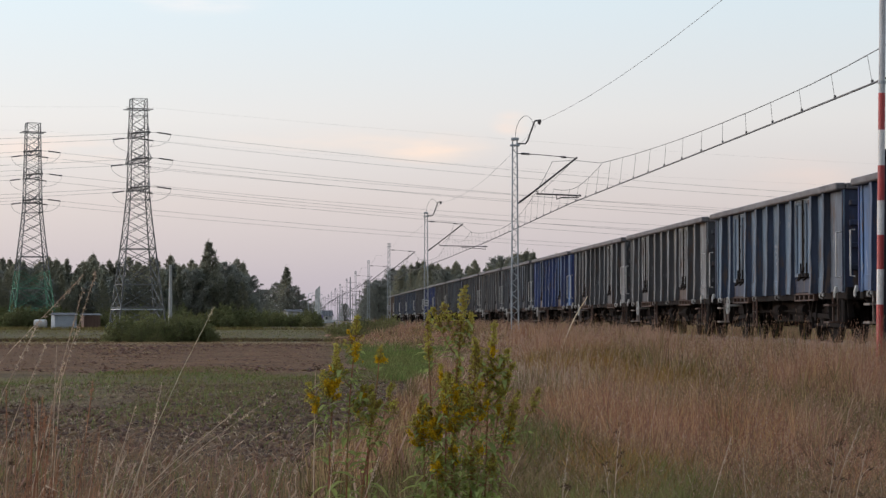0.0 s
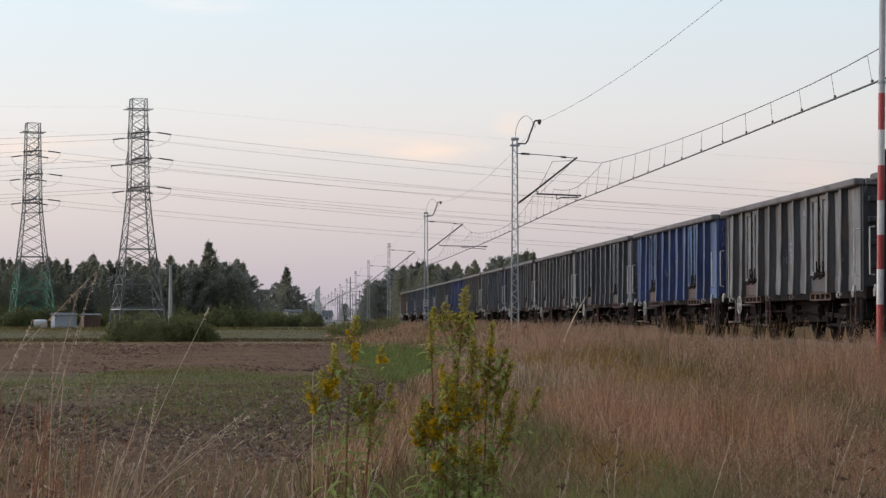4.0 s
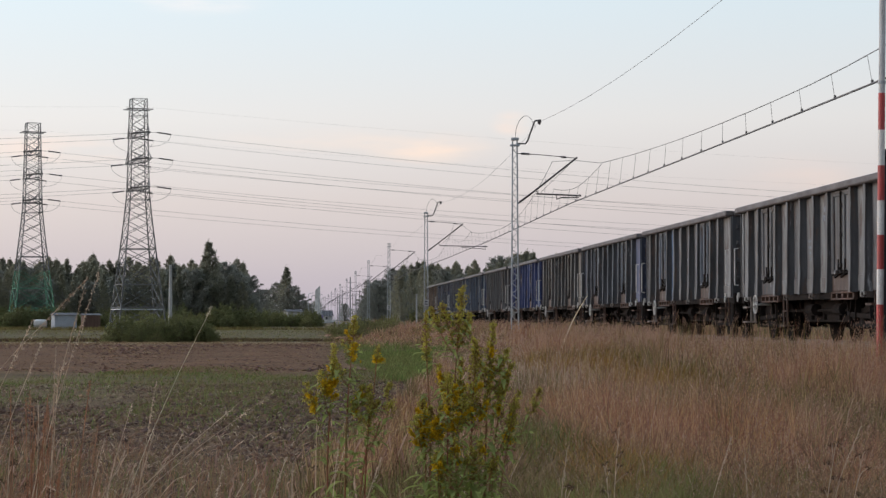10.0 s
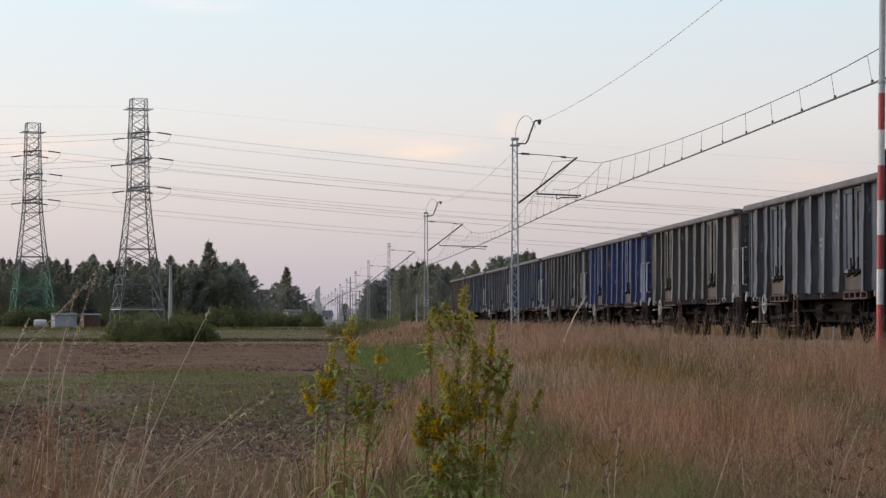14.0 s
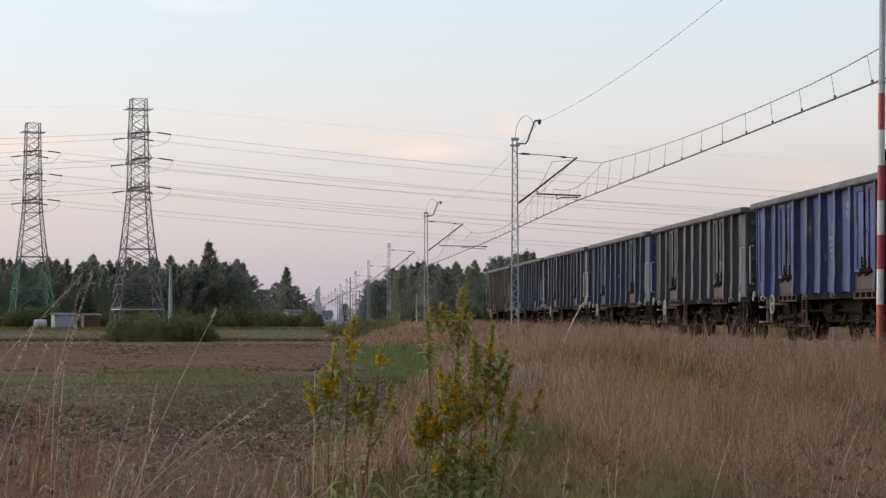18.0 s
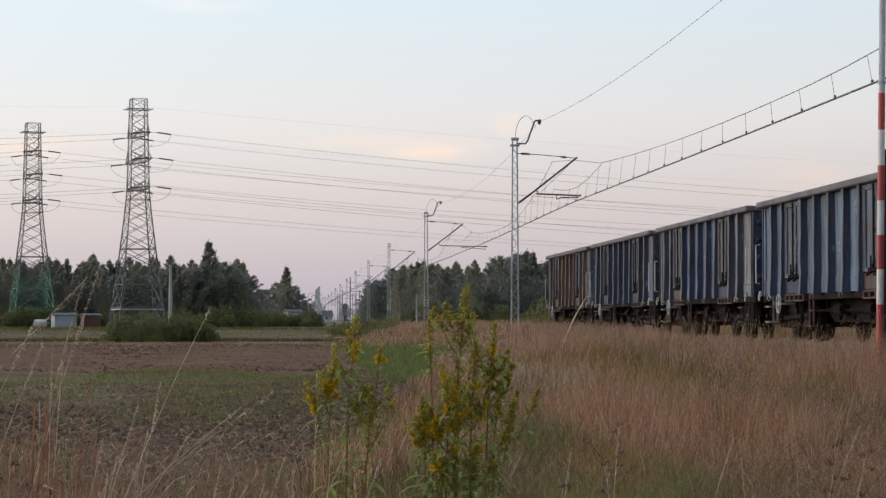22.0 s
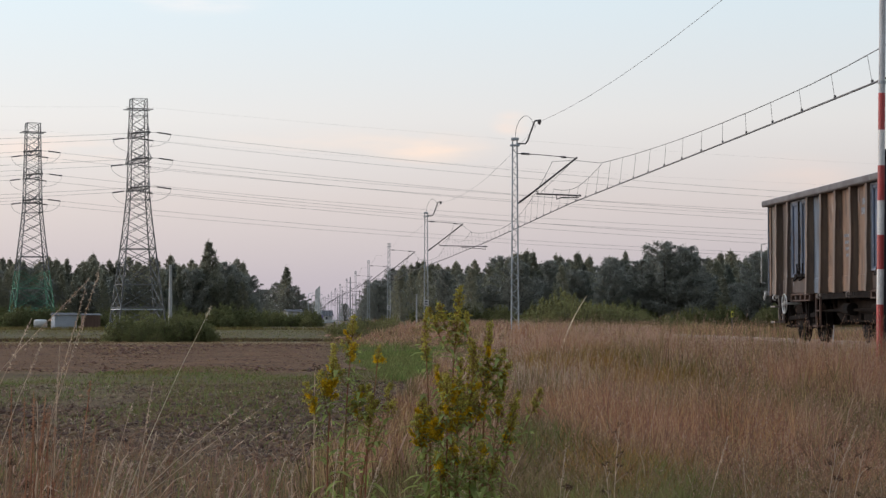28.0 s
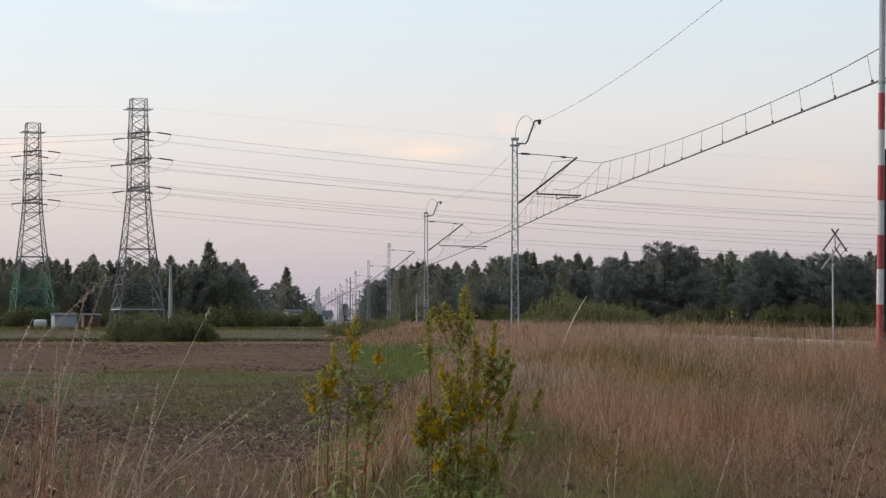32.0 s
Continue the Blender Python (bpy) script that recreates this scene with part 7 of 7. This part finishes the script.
shed("garage", "light grey sheet metal garage near a pylon", -33.3, 302, 3.1, 5.0, 1.95, 0.35, SHEET)
shed("wooden_shed", "low brown boarded shed beside the garage", -29.9, 306, 2.3, 4.0, 1.95, 0.25, BROWNWALL, 2)
# made-up tank shape, standing in for a white object taken for a car
tank = thing("white_tank", "white tank shape beside the garage, standing in for a white car", "tank", pose(-36.7, 303, 0.15))
part("shell", Geo().lathe((-0.95, 0, 0.7), (0.95, 0, 0.7), [(0, 0.2), (0.05, 0.48), (0.15, 0.58), (0.85, 0.58), (0.95, 0.48), (1, 0.2)], 16), PLASTER, tank)
for sx in (-0.7, 0.7):
    part("cradle", Geo().box(sx - 0.1, -0.5, -0.1, sx + 0.1, 0.5, 0.35), CONCRETE, tank)
house(-1.6, 585, 3.9, 6.0, 3.5, 0.6)
house(6.5, 760, 11, 8, 2.6, 2.0, 5)

pole = thing("utility_pole", "grey concrete utility pole at the wood's edge", "utility pole", pose(-15.1, 250, 0))
part("shaft", Geo().lathe((0, 0, -0.2), (0, 0, 7.9), [(0, 0.24), (1, 0.17)], 10), CONCRETE, pole)
part("crosspiece", Geo().beam((-0.55, 0, 7.75), (0.55, 0, 7.75), 0.09), DARKMETAL, pole)
for dx in (-0.5, 0.0, 0.5):
    part("insulator", Geo().lathe((dx, 0, 7.8), (dx, 0, 8.0), [(0, 0.04), (0.5, 0.07), (1, 0.03)], 8), GLASS, pole)


def street_lamp():
    t = thing("street_lamp", "slim grey street lamp with a bent arm", "street lamp", group="street lamps")
    part("pole", Geo().tube([(0, 0, 0), (0, 0, 8.3), (0.15, 0, 8.7), (1.0, 0, 8.85)], 0.09, 8), ZINC, t)
    part("lamp_head", Geo().box(0.9, -0.12, 8.78, 1.5, 0.12, 8.92, 0.03), ZINC, t)
    return t


lamp = street_lamp()
lamp.matrix_basis = pose(2.9, 600, 0.1)
for x, y in ((4.1, 655), (6.2, 640), (8.0, 720)):
    copy_thing(lamp, pose(x, y, 0.1, 0, 0, 30))
silo = thing("concrete_tower", "tall pale concrete tower with a slanting top", "tower", pose(6.3, 690, 0))
part("shaft", Geo().add([(-1.1, -1, -0.2), (1.1, -1, -0.2), (1.1, 1, -0.2), (-1.1, 1, -0.2), (-0.8, -1, 11.0), (0.8, -1, 12.4), (0.8, 1, 12.4), (-0.8, 1, 11.0)],
                       [(3, 2, 1, 0), (4, 5, 6, 7), (0, 1, 5, 4), (1, 2, 6, 5), (2, 3, 7, 6), (3, 0, 4, 7)]), PLASTER, silo)
part("plinth", Geo().box(-1.6, -1.5, -0.2, 1.6, 1.5, 0.6, 0.05), CONCRETE, silo)


wall = thing("platform_wall", "long low pale wall of a far platform", "wall", pose(10.2, 668, 0))
part("slab", Geo().box(-4.4, -0.3, -0.2, 4.2, 0.3, 1.35, 0.03).box(-4.4, -0.9, -0.2, 4.2, -0.35, 0.8, 0.03), PLASTER, wall)
for k in range(9):
    part("pier", Geo().box(-4.3 + k * 1.04, -0.5, -0.2, -4.1 + k * 1.04, -0.33, 1.6 + 0.5 * (k % 3), 0.02), PALE, wall)
board = thing("notice_board", "small dark violet board on a post", "board", pose(6.9, 655, 0.1))
part("post", Geo().tube([(0, 0, -0.1), (0, 0, 2.6)], 0.07, 6), ZINC, board)
part("panel", Geo().box(-0.9, -0.12, 1.5, 0.9, -0.06, 2.6, 0.02), VIOLET, board, "violet panel")


def plain_post(x, y, h):
    t = thing("concrete_post", "plain grey concrete post along the railway", "post", pose(x, y, 0.1), group="posts along the railway")
    part("shaft", Geo().lathe((0, 0, -0.2), (0, 0, h), [(0, 0.13), (1, 0.09)], 8), CONCRETE, t)
    part("cap", Geo().box(-0.12, -0.12, h - 0.02, 0.12, 0.12, h + 0.10, 0.02), CONCRETE, t)


for x, y, h in ((15.6, 277, 4.6), (15.6, 340, 5.2), (9.0, 365, 8.6), (15.4, 400, 8.6), (15.4, 465, 8.6), (15.4, 530, 8.6), (15.4, 595, 8.6), (9.2, 440, 7.4), (9.3, 500, 7.4), (15.3, 432, 8.0), (15.3, 560, 8.0), (12.4, 640, 8.4), (13.6, 690, 8.4)):
    plain_post(x, y, h)


# ---------------------------------------------------------------- what moves
def motions():
    # the train rolls by and its wheels turn
    for k, w in enumerate(wagons):
        walk(w, [(t, place_of(k, t)) for t in range(0, 33)])
        for b in w.children:
            if b.name.split(".")[0] != "bogie":
                continue
            for ws in b.children:
                if ws.name.split(".")[0] != "wheelset":
                    continue
                y = ws.matrix_basis.translation.y
                walk(ws, [(i / 10, pose(0, y, 0.46, math.degrees((tail(0) - tail(i / 10)) / 0.46))) for i in range(0, 321)])
    # plants sway in a light wind
    for t, m, seed in RODS + STALKS:
        a = 0.45 if "golden" in t.name else 0.9
        rows = []
        for i in range(0, 65):
            s = i / 2
            ry = a * (0.55 * math.sin(s * 1.7 + 0.3 * seed) + 0.45 * math.sin(s * 0.63 + seed)) + (0.5 * a if s > 29 else 0)
            rx = 0.4 * a * math.sin(s * 1.3 + seed)
            rows.append((s, m @ pose(0, 0, 0, rx, ry, 0)))
        walk(t, rows)


motions()
